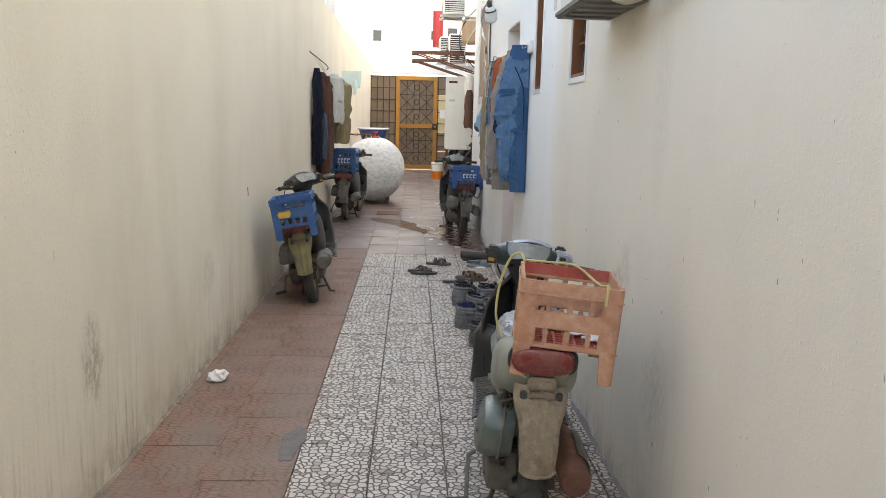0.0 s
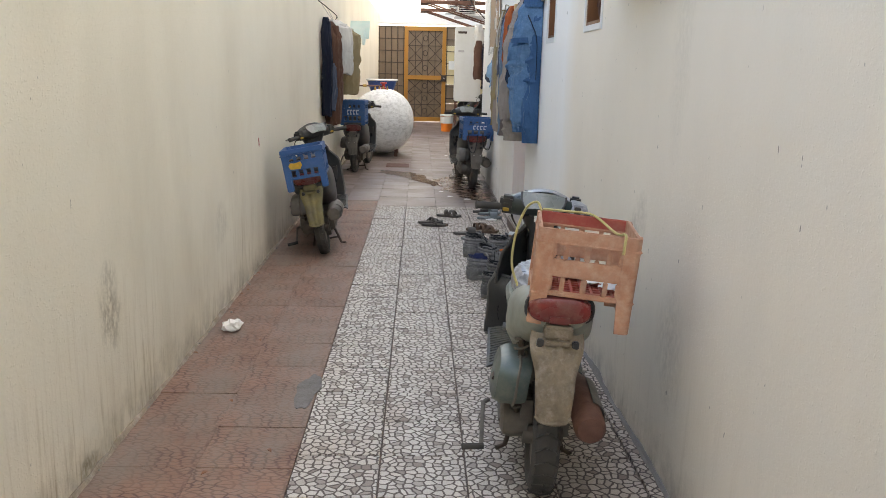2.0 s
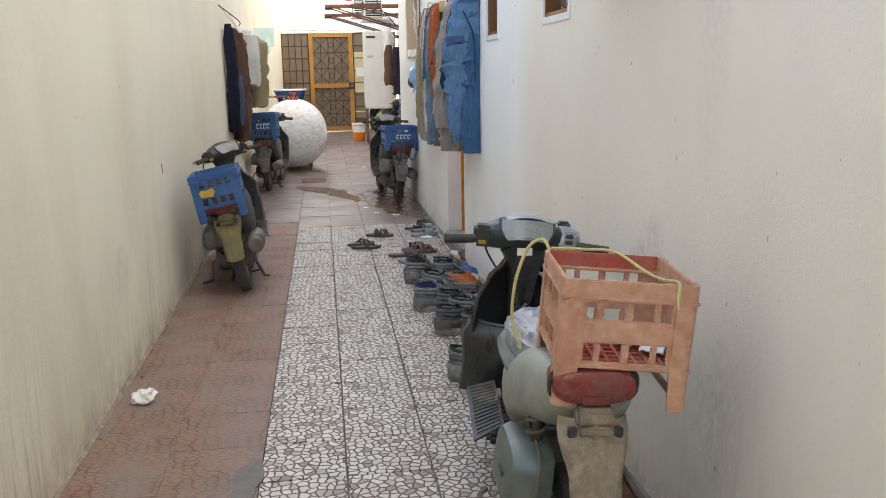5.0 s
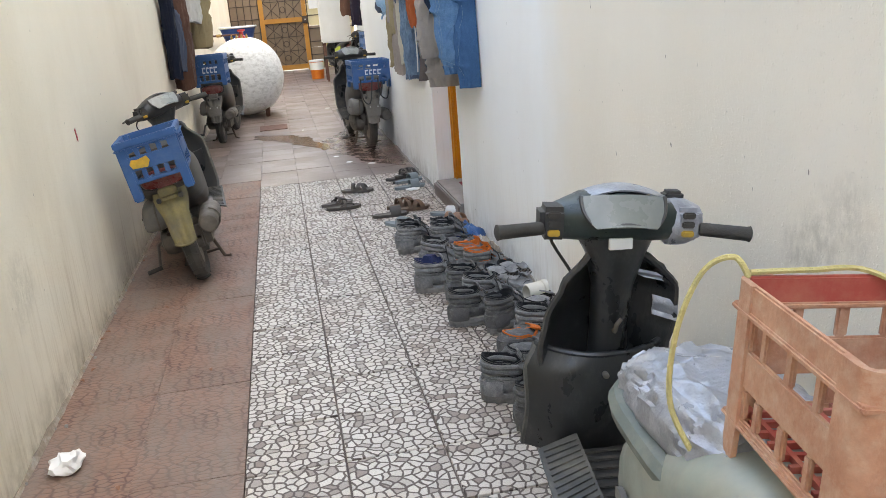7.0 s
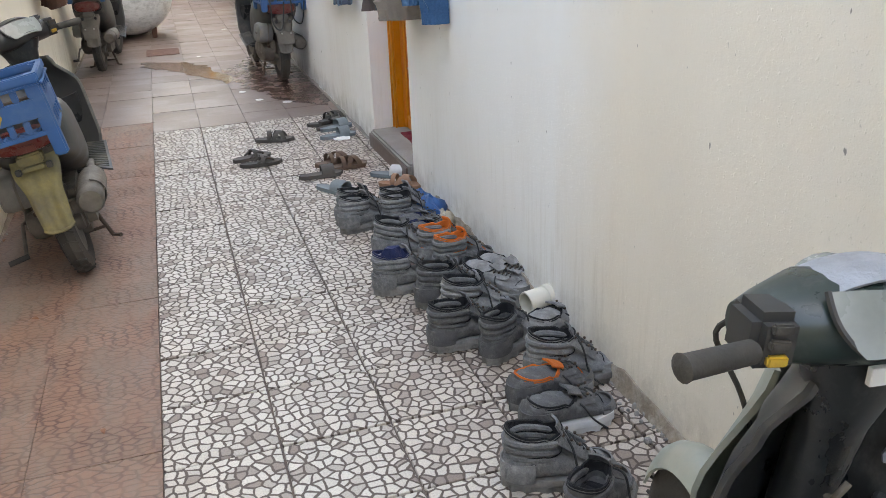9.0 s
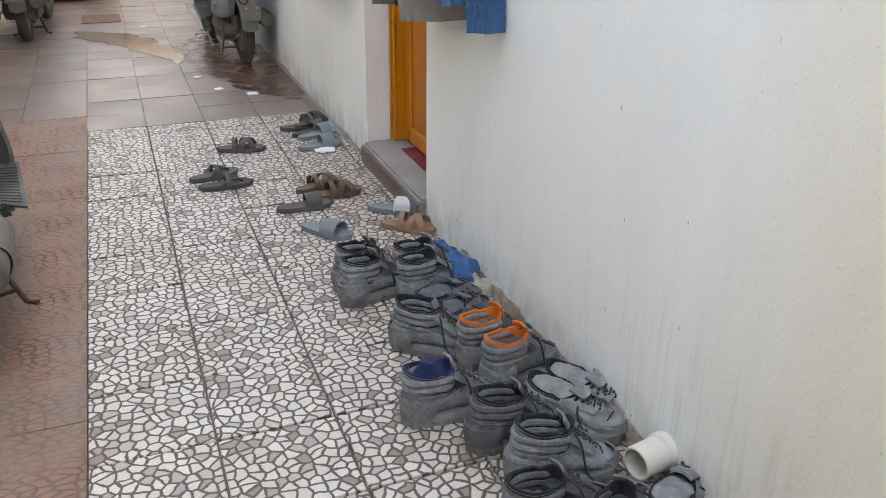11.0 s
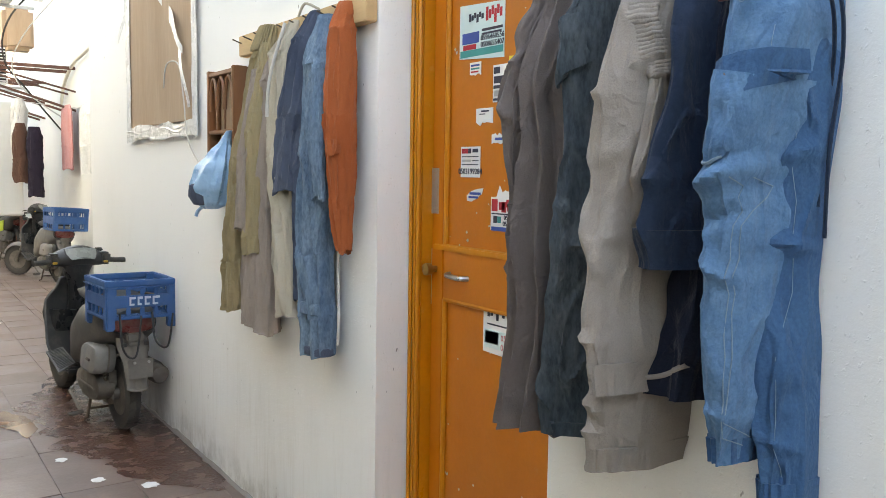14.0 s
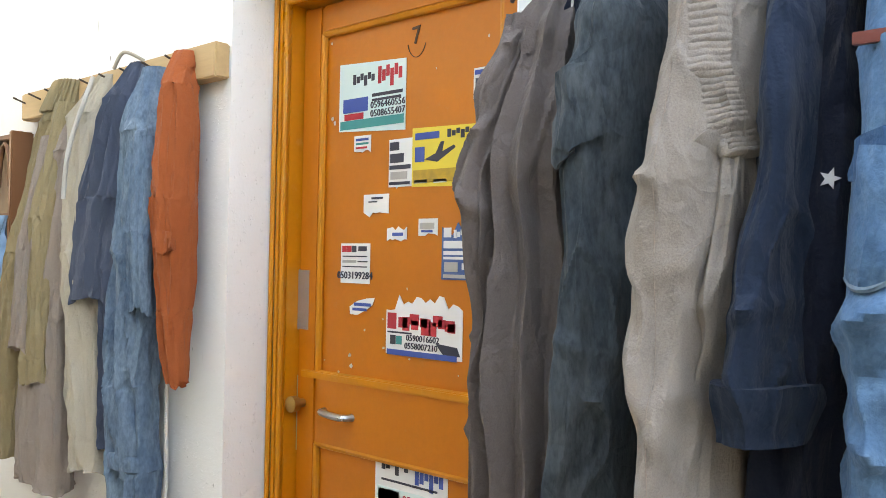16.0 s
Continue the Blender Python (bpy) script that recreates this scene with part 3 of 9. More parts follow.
def part(name, bm, material, parent=None, label="", m=None):
    """Links a bmesh as one mesh object under a thing or a part."""
    me = bm if isinstance(bm, bpy.types.Mesh) else finish(bm)
    if not me.materials:
        me.materials.append(M[material] if isinstance(material, str) else material)
    ob = new(name, me)
    if parent:
        ob.parent = parent
    if m:
        ob.matrix_local = m
    if label:
        ob["label"] = label
    return ob


def thing(name, m, label, category, group="", kind=""):
    """An Empty at a thing's base."""
    ob = new(name)
    ob.empty_display_size = 0.05
    ob.matrix_world = m
    return tagged(ob, label, category, group, kind)


def structure(name, bm, material, label, category):
    return tagged(part(name, bm, material), label, category, "", "structure")


def box(lo, hi, bevel=0.0, bm=None, segs=2):
    bm = bm or bmesh.new()
    c, s = [(a + b) / 2 for a, b in zip(lo, hi)], [abs(b - a) for a, b in zip(lo, hi)]
    r = bmesh.ops.create_cube(bm, size=1, matrix=Matrix.Translation(c) @ Matrix.Diagonal((*s, 1)))
    if bevel:
        es = list({e for v in r["verts"] for e in v.link_edges})
        bmesh.ops.bevel(bm, geom=es, offset=min(bevel, min(s) * 0.45), segments=segs, affect="EDGES")
    return bm


def ring_loft(rings, bm=None, caps=True, closed=True):
    """A skin over rings of points, each with the same count."""
    bm = bm or bmesh.new()
    vs = [[bm.verts.new(p) for p in r] for r in rings]
    n = len(vs[0])
    for a, b in zip(vs, vs[1:]):
        for i in range(n if closed else n - 1):
            j = (i + 1) % n
            bm.faces.new((a[i], a[j], b[j], b[i]))
    if caps and closed:
        bm.faces.new(vs[0][::-1])
        bm.faces.new(vs[-1])
    return bm


def tube(pts, r, bm=None, seg=8):
    """A round bar along points; r is one radius or one per point."""
    bm = bm or bmesh.new()
    pts = [Vector(p) for p in pts]
    rs = r if isinstance(r, (list, tuple)) else [r] * len(pts)
    rings, side = [], None
    for i, p in enumerate(pts):
        d = (pts[min(i + 1, len(pts) - 1)] - pts[max(i - 1, 0)]).normalized()
        if side is None:
            side = d.orthogonal().normalized()
        side = (side - d * side.dot(d)).normalized()
        up = d.cross(side)
        rings.append([p + (side * math.cos(a) + up * math.sin(a)) * rs[i] for a in [2 * math.pi * k / seg for k in range(seg)]])
    return ring_loft(rings, bm)


def curve_pts(pts, n=8):
    """Points on a smooth curve through pts."""
    P = [Vector(p) for p in pts]
    out = []
    for i in range(len(P) - 1):
        a, b, c, d = P[max(i - 1, 0)], P[i], P[i + 1], P[min(i + 2, len(P) - 1)]
        for k in range(n):
            t = k / n
            out.append(0.5 * (2 * b + (c - a) * t + (2 * a - 5 * b + 4 * c - d) * t * t + (3 * b - a - 3 * c + d) * t ** 3))
    return out + [P[-1]]


def lathe(profile, axis="x", seg=28, at=(0, 0, 0), bm=None):
    """Turns (along, radius) pairs round an axis."""
    rings = []
    for h, r in profile:
        ring = []
        for k in range(seg):
            a = 2 * math.pi * k / seg
            c, s = math.cos(a) * r, math.sin(a) * r
            p = {"x": (h, c, s), "y": (c, h, s), "z": (c, s, h)}[axis]
            ring.append(Vector(p) + Vector(at))
        rings.append(ring)
    return ring_loft(rings, bm)


def plate(outline, thick, bm=None, up=(0, 0, 1)):
    """A flat outline given thickness along up."""
    u = Vector(up) * thick
    return ring_loft([[Vector(p) for p in outline], [Vector(p) + u for p in outline]], bm)


def sheet(f, nu, nv, thick, bm=None):
    """A thin shell over f(u, v)."""
    bm = bm or bmesh.new()
    g = [[Vector(f(i / nu, j / nv)) for j in range(nv + 1)] for i in range(nu + 1)]
    top, bot = [], []
    for i in range(nu + 1):
        rt, rb = [], []
        for j in range(nv + 1):
            du = g[min(i + 1, nu)][j] - g[max(i - 1, 0)][j]
            dv = g[i][min(j + 1, nv)] - g[i][max(j - 1, 0)]
            n = du.cross(dv)
            n = n.normalized() if n.length > 1e-9 else Vector((0, 0, 1))
            rt.append(bm.verts.new(g[i][j] + n * thick / 2))
            rb.append(bm.verts.new(g[i][j] - n * thick / 2))
        top.append(rt)
        bot.append(rb)
    for i in range(nu):
        for j in range(nv):
            bm.faces.new((top[i][j], top[i + 1][j], top[i + 1][j + 1], top[i][j + 1]))
            bm.faces.new((bot[i][j], bot[i][j + 1], bot[i + 1][j + 1], bot[i + 1][j]))
    rim = [(i, 0) for i in range(nu)] + [(nu, j) for j in range(nv)] + [(i, nv) for i in range(nu, 0, -1)] + [(0, j) for j in range(nv, 0, -1)]
    for (a, b), (c, d) in zip(rim, rim[1:] + rim[:1]):
        bm.faces.new((top[a][b], bot[a][b], bot[c][d], top[c][d]))
    return bm


def lerp(a, b, t):
    return a + (b - a) * t


def keyed(keys, s):
    """Values between (s, v, v, ...) rows, smoothed."""
    for a, b in zip(keys, keys[1:]):
        if s <= b[0]:
            t = (s - a[0]) / max(b[0] - a[0], 1e-6)
            t = max(0.0, min(1.0, t))
            t = t * t * (3 - 2 * t)
            return [lerp(x, y, t) for x, y in zip(a[1:], b[1:])]
    return list(keys[-1][1:])

def trim(v):
    """Clothes on the right wall hang close to it."""
    x, y, z, hw, hd = v
    return (x + 0.022, y, z, hw * 0.93, hd * 0.86) if x > 1.1 and y < 0.6 else v


def drape(keys, folds=5, amp=0.16, seed=0, rows=96, n=96, wall=None, side=1, twist=0.6, hem=0.012, crease=1.0):
    """Hanging cloth. keys: (s, x, y, z, half width along the wall, half depth); folds run down the cloth and deepen towards the hem,
    sharp creases cross it. wall: the plane that the back lies against; side: 1 when the wall is on +x."""
    q = random.Random(seed)
    ph = [q.uniform(0, 6.28) for _ in range(6)]
    off = Vector((q.uniform(0, 50), q.uniform(0, 50), q.uniform(0, 50)))
    length = abs(keys[0][3] - keys[-1][3])
    slant = q.choice((-1, 1)) * q.uniform(0.5, 0.9)
    rings = []
    for i in range(rows + 1):
        s = i / rows
        x, y, z, hw, hd = trim(keyed(keys, s))
        h = s * length
        y += 0.007 * noise.noise(Vector((h * 5, seed, 1))) * min(1, s * 6)
        ring = []
        a_s = amp * (0.4 + 0.6 * s)
        for k in range(n):
            a = 2 * math.pi * k / n
            ca, sa = math.cos(a), math.sin(a)
            w1 = math.sin(folds * a + ph[0] + twist * s * 3 + 1.2 * noise.noise(Vector((ca, sa, h * 3)) + off))
            f = 1 + a_s * ((1 - 2 * abs(w1) ** 0.8) * 0.55 + math.sin((folds * 2 + 1) * a + ph[1] - twist * s * 2) * 0.4)
            wr = noise.noise(Vector((ca * 1.6, sa * 1.6, h * 4)) + off) * 0.17 + noise.noise(Vector((ca * 3, sa * 3, h * 20)) + off) * 0.07
            f += wr
            e = 0.8
            # creases: thin ridges that run across and down
            p1 = Vector((ca * 1.9 + 3 * slant * h, sa * 1.9, h * 3.0 + 1.4 * slant * ca)) + off
            p2 = Vector((ca * 3.4 - 5 * slant * h, sa * 3.4, h * 8 - 2.2 * slant * ca)) + off * 1.7
            rid = (0.28 - abs(noise.noise(p1))) * 0.048 + (0.25 - abs(noise.noise(p2))) * 0.018 + noise.noise(p2 * 2.6) * 0.0022
            rid *= crease * min(1.0, hd / 0.05)
            px = x + (hd * f + rid) * math.copysign(abs(sa) ** e, sa)
            py = y + (hw * (1 + 0.25 * wr) + 0.2 * rid) * math.copysign(abs(ca) ** e, ca)
            pz = z + noise.noise(Vector((ca * 2, sa * 2, 3)) + off) * hem * s + 0.012 * math.sin(a * 2 + ph[2]) * s
            if wall is not None:
                px = min(px, wall - 0.004) if side > 0 else max(px, wall + 0.004)
            ring.append((px, py, pz))
        rings.append(ring)
    # a hollow hem
    last = rings[-1]
    cx, cy = sum(p[0] for p in last) / n, sum(p[1] for p in last) / n
    rings.append([(lerp(p[0], cx, 0.08), lerp(p[1], cy, 0.08), p[2] + 0.003) for p in last])
    rings.append([(lerp(p[0], cx, 0.3), lerp(p[1], cy, 0.3), p[2] + 0.07) for p in last])
    return ring_loft(rings)


# ---- the place ----
XL, XR, XD = -0.74, 1.40, 2.47          # left wall, right wall, set-back wall past the corner
Y0, YC, YG = -13.0, 3.43, 15.2          # behind the walker, corner of the near right wall, gate
DOOR = (-1.93, -1.035, 2.38)             # door recess: near side, far side, head
WIN = [(-3.26, -2.92, 1.75, 2.62), (-4.78, -4.36, 1.77, 2.14)]


def wall_with_holes(x0, x1, ya, yb, z1, holes, step=0.5):
    """A wall along y, built of blocks round its openings."""
    bm = bmesh.new()
    ys = sorted({ya, yb, *[h[0] for h in holes], *[h[1] for h in holes]})
    for a, b in zip(ys, ys[1:]):
        hs = [h for h in holes if h[0] <= a and h[1] >= b]
        if not hs:
            box((x0, a, -0.3), (x1, b, z1), 0, bm)
        for h in hs:
            if h[2] > 0:
                box((x0, a, -0.3), (x1, b, h[2]), 0, bm)
            box((x0, a, h[3]), (x1, b, z1), 0, bm)
    bmesh.ops.remove_doubles(bm, verts=bm.verts, dist=0.0005)
    return bm


structure("ground", box((-60, -60, -0.5), (60, 90, -0.062)), "cement", "grey cement ground under and around the alley", "ground")
structure("floor_bed", box((XL - 0.1, Y0, -0.06), (2.9, YG + 0.3, -0.012)), "grout", "dark cement bed showing in the floor joints", "floor")
structure("wall_left", box((XL - 0.25, Y0, -0.3), (XL, YG + 0.3, 3.05), 0.012), "wall_left", "cream painted plaster wall with damp stains and runs", "wall")
_dh = [(DOOR[0], DOOR[1], -0.5, DOOR[2])] + WIN
# Right-hand walls run on unseen to 7.6 m, to block the sun.
structure("wall_right", wall_with_holes(XR, XR + 0.28, Y0, YC, 7.6, _dh), "wall_right", "rough plaster wall, cream near and whiter beyond", "wall")
_bm = box((XD, YC, -0.3), (XD + 0.55, 6.95, 7.6))
structure("wall_set_back", _bm, "wall_white", "white plaster wall set back past the corner", "wall")
structure("wall_pier", box((XD - 0.09, 6.951, -0.3), (XD + 0.55, 7.24, 7.6), 0.01), "wall_white", "plastered pier of the set-back wall", "wall")
structure("wall_far_right", box((XD, 7.241, -0.3), (XD + 0.55, YG + 0.3, 7.6), 0.01), "wall_white", "white plaster wall beside the gate", "wall")
structure("wall_return", box((XR + 0.28, YC - 0.25, -0.3), (XD + 0.55, YC - 0.01, 7.6)), "wall_white", "white plaster wall end", "wall")
# Added out of view: room back wall, end wall behind the walker, roof slab.
structure("wall_room", box((XR + 1.5, Y0, -0.3), (XR + 1.7, YC, 7.6)), "white_render", "unseen plain wall added behind the rooms", "wall")
structure("wall_behind", box((XL - 0.25, Y0 - 0.25, -0.3), (XR + 1.7, Y0, 3.4)), "wall_left", "unseen plain cream wall added behind the walker", "wall")
structure("building_top", box((XR, Y0, 7.6), (XR + 1.7, YC, 7.75)), "white_render", "unseen flat roof edge added on the right-hand building", "roof")

# gate wall and what stands beyond
structure("gate_lintel", box((XL, YG, 2.74), (XD, YG + 0.25, 3.08), 0.01), "white_render", "white plastered lintel over the gate", "lintel")
structure("floor_outside", box((-6, YG + 0.3, -0.06), (8, 26, -0.02)), "cement", "pale ground outside the gate", "ground")

far = thing("apartment_building", pose(0, 24, 0), "sunlit white building with small windows and a parapet", "building")
part("wall", box((-7, 0, 0), (7, 3, 5.75)), "white_render", far)
part("roof", box((-7.1, -0.1, 5.75), (7.1, 3, 5.9), 0.02), "white_render", far)
part("upper_storey", box((-7, 2.0, 5.9), (7, 6, 9.5)), "white_render", far)
part("stair_beam", box((0.3, -0.12, 5.9), (1.0, 0.6, 6.9), 0.02), "white_render", far)
for x, z, w, h in ((-1.15, 4.35, 0.42, 0.5), (1.1, 4.45, 0.4, 0.42), (1.75, 4.55, 0.45, 0.45), (-0.55, 4.45, 0.5, 0.35)):
    win = part("window", box((x, -0.03, z), (x + w, 0.02, z + h), 0.01), "galv", far, "small grey-framed window")
    part("pane", box((x + 0.05, -0.045, z + 0.05), (x + w - 0.05, -0.025, z + h - 0.05)), "glass_dark" if w < 0.48 else "ac", win)
win = part("window", box((-0.5, 1.96, 6.15), (0.0, 2.03, 6.6), 0.01), "galv", far)
part("pane", box((-0.45, 1.945, 6.2), (-0.05, 1.97, 6.55)), "glass_dark", win)

# the corrugated sheets on top of the left wall
fence = thing("sheet_fence", pose(XL - 0.06, 0, 3.05), "pale blue-white corrugated metal fence on the wall top", "fence")
for k in range(14):
    ya = -1.5 + k * 0.94

    def wavy(u, v, ya=ya):
        y = ya + u * 0.96
        return (0.012 * math.copysign(min(1, abs(2.2 * math.sin(y * 2 * math.pi / 0.19))), math.sin(y * 2 * math.pi / 0.19)) + (0.02 if k % 2 else 0.0), y, v * 1.9)
    part("panel", sheet(wavy, 60, 1, 0.002), "sheet", fence)
for k in range(8):
    part("post", box((-0.09, -1.5 + k * 1.88, -0.02), (-0.045, -1.455 + k * 1.88, 1.9)), "galv", fence)

# ---- gate ----
gate = thing("metal_gate", pose(0, YG, 0), "ochre painted metal gate with crossed-bar grille, closed", "gate")
GX0, GX1, GH = 0.0, 1.19, 2.68
for lo, hi in (((GX0, -0.05, 0), (GX0 + 0.11, 0.06, GH)), ((GX1 - 0.11, -0.05, 0), (GX1, 0.06, GH)), ((GX0 + 0.11, -0.05, GH - 0.12), (GX1 - 0.11, 0.06, GH)),
               ((GX0 + 0.11, -0.05, 0.02), (GX1 - 0.11, 0.06, 0.14)), ((GX0 + 0.11, -0.05, 1.2), (GX1 - 0.11, 0.06, 1.32))):
    part("rail", box(lo, hi, 0.008), "gate", gate)
part("backing", box((GX0 + 0.1, 0.02, 0.1), (GX1 - 0.1, 0.035, GH - 0.1)), "gate_back", gate)
for za, zb in ((0.14, 1.2), (1.32, GH - 0.12)):
    xa, xb, n = GX0 + 0.11, GX1 - 0.11, 3
    h, w = (zb - za) / n, (xb - xa)
    for r in range(n):
        z0, z1 = za + r * h, za + (r + 1) * h
        for xs in ((xa, xa + w * 0.42), (xb - w * 0.42, xb)):
            for a, b in (((xs[0], -0.01, z0), (xs[1], -0.01, z1)), ((xs[1], -0.01, z0), (xs[0], -0.01, z1))):
                part("bar", tube([a, b], 0.009, seg=6), "iron", gate)
        part("bar", tube([(xa, -0.01, z1), (xb, -0.01, z1)], 0.009, seg=6), "iron", gate)
        part("ring", tube([((xa + xb) / 2 + 0.065 * math.cos(a), -0.012, (z0 + z1) / 2 + 0.075 * math.sin(a)) for a in [k * math.pi / 8 for k in range(17)]], 0.009, seg=6), "iron", gate)
    for fx in (0.42, 0.58, 0.21, 0.79):
        part("bar", tube([(xa + w * fx, -0.01, za), (xa + w * fx, -0.01, zb)], 0.008, seg=6), "iron", gate)
lockb = part("lock", box((GX1 - 0.13, -0.09, 1.16), (GX1 + 0.02, -0.04, 1.34), 0.008), "iron", gate, "dark box lock")
part("lock_knob", lathe([(-0.12, 0.012), (-0.115, 0.02), (-0.09, 0.02)], "y", 12, (GX1 - 0.05, 0, 1.25)), "chrome", lockb)
for nm, xa, xb, cols in (("side_panel_left", XL, GX0, 4), ("side_panel_right", GX1, XD, 4)):
    gp = thing("window_" + ("1" if xa < 0 else "2"), pose(0, YG, 0), "fixed grille panel with square bars beside the gate", "grille", kind="structure")
    if xa < 0:
        part("backing", box((xa, 0.02, 0), (xb, 0.05, GH)), "gate_back", gp)
    else:
        for r in range(5):
            for c in range(3):
                part("pane", box((xa + c * 0.4, 0.02, r * 0.54), (xa + c * 0.4 + 0.395, 0.045, r * 0.54 + 0.535)), "gate_back" if r == 4 or (r < 2 and c == 0) else "pane_pale", gp)
    for c in range(cols + 1):
        x = lerp(xa + 0.02, xb - 0.02, c / cols)
        part("bar", tube([(x, -0.01, 0), (x, -0.01, GH)], 0.011, seg=6), "iron", gp)
    for r in range(9):
        z = 0.02 + r * (GH - 0.04) / 8
        part("bar", tube([(xa, -0.012, z), (xb, -0.012, z)], 0.011, seg=6), "iron", gp)
notice = new("notice_sheet", finish(sheet(lambda u, v: (1.27 + 0.28 * u, YG - 0.03 - 0.006 * math.sin(u * 5), 1.5 + 0.24 * v), 6, 3, 0.002)))
notice.data.materials.append(M["paper"])
tagged(notice, "pale paper notice tied to the gate grille", "notice")

# ---- door in its recess ----
structure("door_head", box((XR + 0.005, DOOR[0] + 0.001, DOOR[2] - 0.012), (XR + 0.279, DOOR[1] - 0.001, DOOR[2] - 0.001)), "wall_right", "plastered head of the door recess", "wall")
structure("door_step", box((XR - 0.03, DOOR[0], -0.01), (XR + 0.4, DOOR[1], 0.105), 0.012), "cement", "worn cement door step", "step")
riser = structure("step_riser", box((XR - 0.042, DOOR[0] + 0.01, -0.01), (XR - 0.031, DOOR[1] - 0.005, 0.085), 0.003), "grey_tile", "brown tile facing on the door step", "trim")
door = thing("door_1", pose(0, 0, 0.105), "closed ochre painted steel door with torn advertising stickers", "door", kind="structure")
FX0, FX1 = XR + 0.145, XR + 0.27
dz = DOOR[2] - 0.125
for y0, y1 in ((DOOR[1] - 0.05, DOOR[1] - 0.004), (DOOR[0] + 0.004, DOOR[0] + 0.1)):
    part("door_frame", box((FX0, y0, 0), (FX1, y1, dz), 0.006), "frame", door)
    part("door_frame", box((FX0 - 0.012, y0 + 0.012, 0), (FX0 + 0.001, y1 - 0.012, dz - 0.03), 0.005), "frame", door)
part("door_frame", box((FX0, DOOR[0] + 0.1, dz - 0.1), (FX1, DOOR[1] - 0.05, dz), 0.006), "frame", door)
DX = XR + 0.205                          # face of the leaf
ly0, ly1, lz1 = DOOR[0] + 0.105, DOOR[1] - 0.052, dz - 0.105
leaf = part("leaf", box((DX, ly0, 0.01), (DX + 0.04, ly1, lz1), 0.003), "door", door)
SW = 0.075
zm = 1.10
for lo, hi in (((ly0, 0.01), (ly0 + SW, lz1)), ((ly1 - SW, 0.01), (ly1, lz1)), ((ly0 + SW, lz1 - SW), (ly1 - SW, lz1)), ((ly0 + SW, 0.01), (ly1 - SW, 0.01 + SW)), ((ly0 + SW, zm - 0.09), (ly1 - SW, zm + 0.09))):
    part("stile", box((DX - 0.016, lo[0], lo[1]), (DX + 0.002, hi[0], hi[1]), 0.006), "door", leaf)
for za, zb in ((0.01 + SW, zm - 0.09), (zm + 0.09, lz1 - SW)):
    ya, yb = ly0 + SW, ly1 - SW
    for p0, p1 in (((ya, za), (yb, za)), ((yb, za), (yb, zb)), ((yb, zb), (ya, zb)), ((ya, zb), (ya, za))):
        part("panel_bead", tube([(DX - 0.006, *p0), (DX - 0.006, *p1)], 0.010, seg=8), "frame", leaf)
for y0_, y1_, z_ in ((ly1 - 0.25, ly0 + 0.16, dz - 0.055), (ly1 - 0.2, ly0 + 0.3, dz - 0.082)):
    part("bare_strip", box((FX0 - 0.004, y1_, z_ - 0.008), (FX0 + 0.002, y0_, z_ + 0.006), 0.002), "cord", door, "pale bare strip on the frame head")
for y_, x_ in ((DOOR[1] - 0.012, FX0 - 0.016), (DOOR[1] - 0.046, FX0 - 0.008), (DOOR[1] - 0.056, DX - 0.004)):
    part("frame_bead", tube([(x_, y_, 0.0), (x_, y_, dz - 0.02)], 0.007, seg=8), "frame", door)
for z_ in (dz - 0.012, dz - 0.095):
    part("frame_bead", tube([(FX0 - 0.006, DOOR[0] + 0.1, z_), (FX0 - 0.006, DOOR[1] - 0.05, z_)], 0.008, seg=8), "frame", door)
part("mid_strip", box((DX - 0.022, ly0 + 0.02, zm + 0.078), (DX - 0.014, ly1 - 0.02, zm + 0.098), 0.003), "frame", leaf)
part("handle", tube(curve_pts([(DX - 0.012, ly1 - 0.115, zm + 0.0), (DX - 0.04, ly1 - 0.13, zm), (DX - 0.04, ly1 - 0.2, zm - 0.004), (DX - 0.012, ly1 - 0.22, zm - 0.004)], 5), 0.009), "chrome", leaf, "small steel pull handle")
part("latch_plate", box((DX - 0.015, ly1 - 0.235, zm - 0.018), (DX - 0.010, ly1 - 0.1, zm + 0.018), 0.002), "chrome", leaf)
part("door_knob", lathe([(-0.055, 0.012), (-0.05, 0.021), (-0.03, 0.021), (-0.026, 0.011), (0.0, 0.011)], "x", 14, (DX - 0.01, ly1 - 0.03, zm + 0.01)), "brass", leaf)
part("lock_plate", box((DX - 0.016, ly1 - 0.045, zm + 0.2), (DX - 0.010, ly1 + 0.015, zm + 0.36), 0.002), "galv", leaf, "bent galvanised strike plate")
part("edge_strip", box((DX - 0.013, ly1 - 0.012, zm - 0.12), (DX - 0.009, ly1 + 0.01, zm + 0.08), 0.002), "galv", leaf)
mat_red = new("door_mat", finish(sheet(lambda u, v: (XR + 0.12 + 0.08 * u, lerp(DOOR[0] + 0.02, DOOR[1] - 0.2, v), 0.109 + 0.004 * math.sin(v * 19)), 4, 14, 0.006)))
mat_red.data.materials.append(M["red_mat"])
tagged(mat_red, "dark red mat on the door step", "mat")

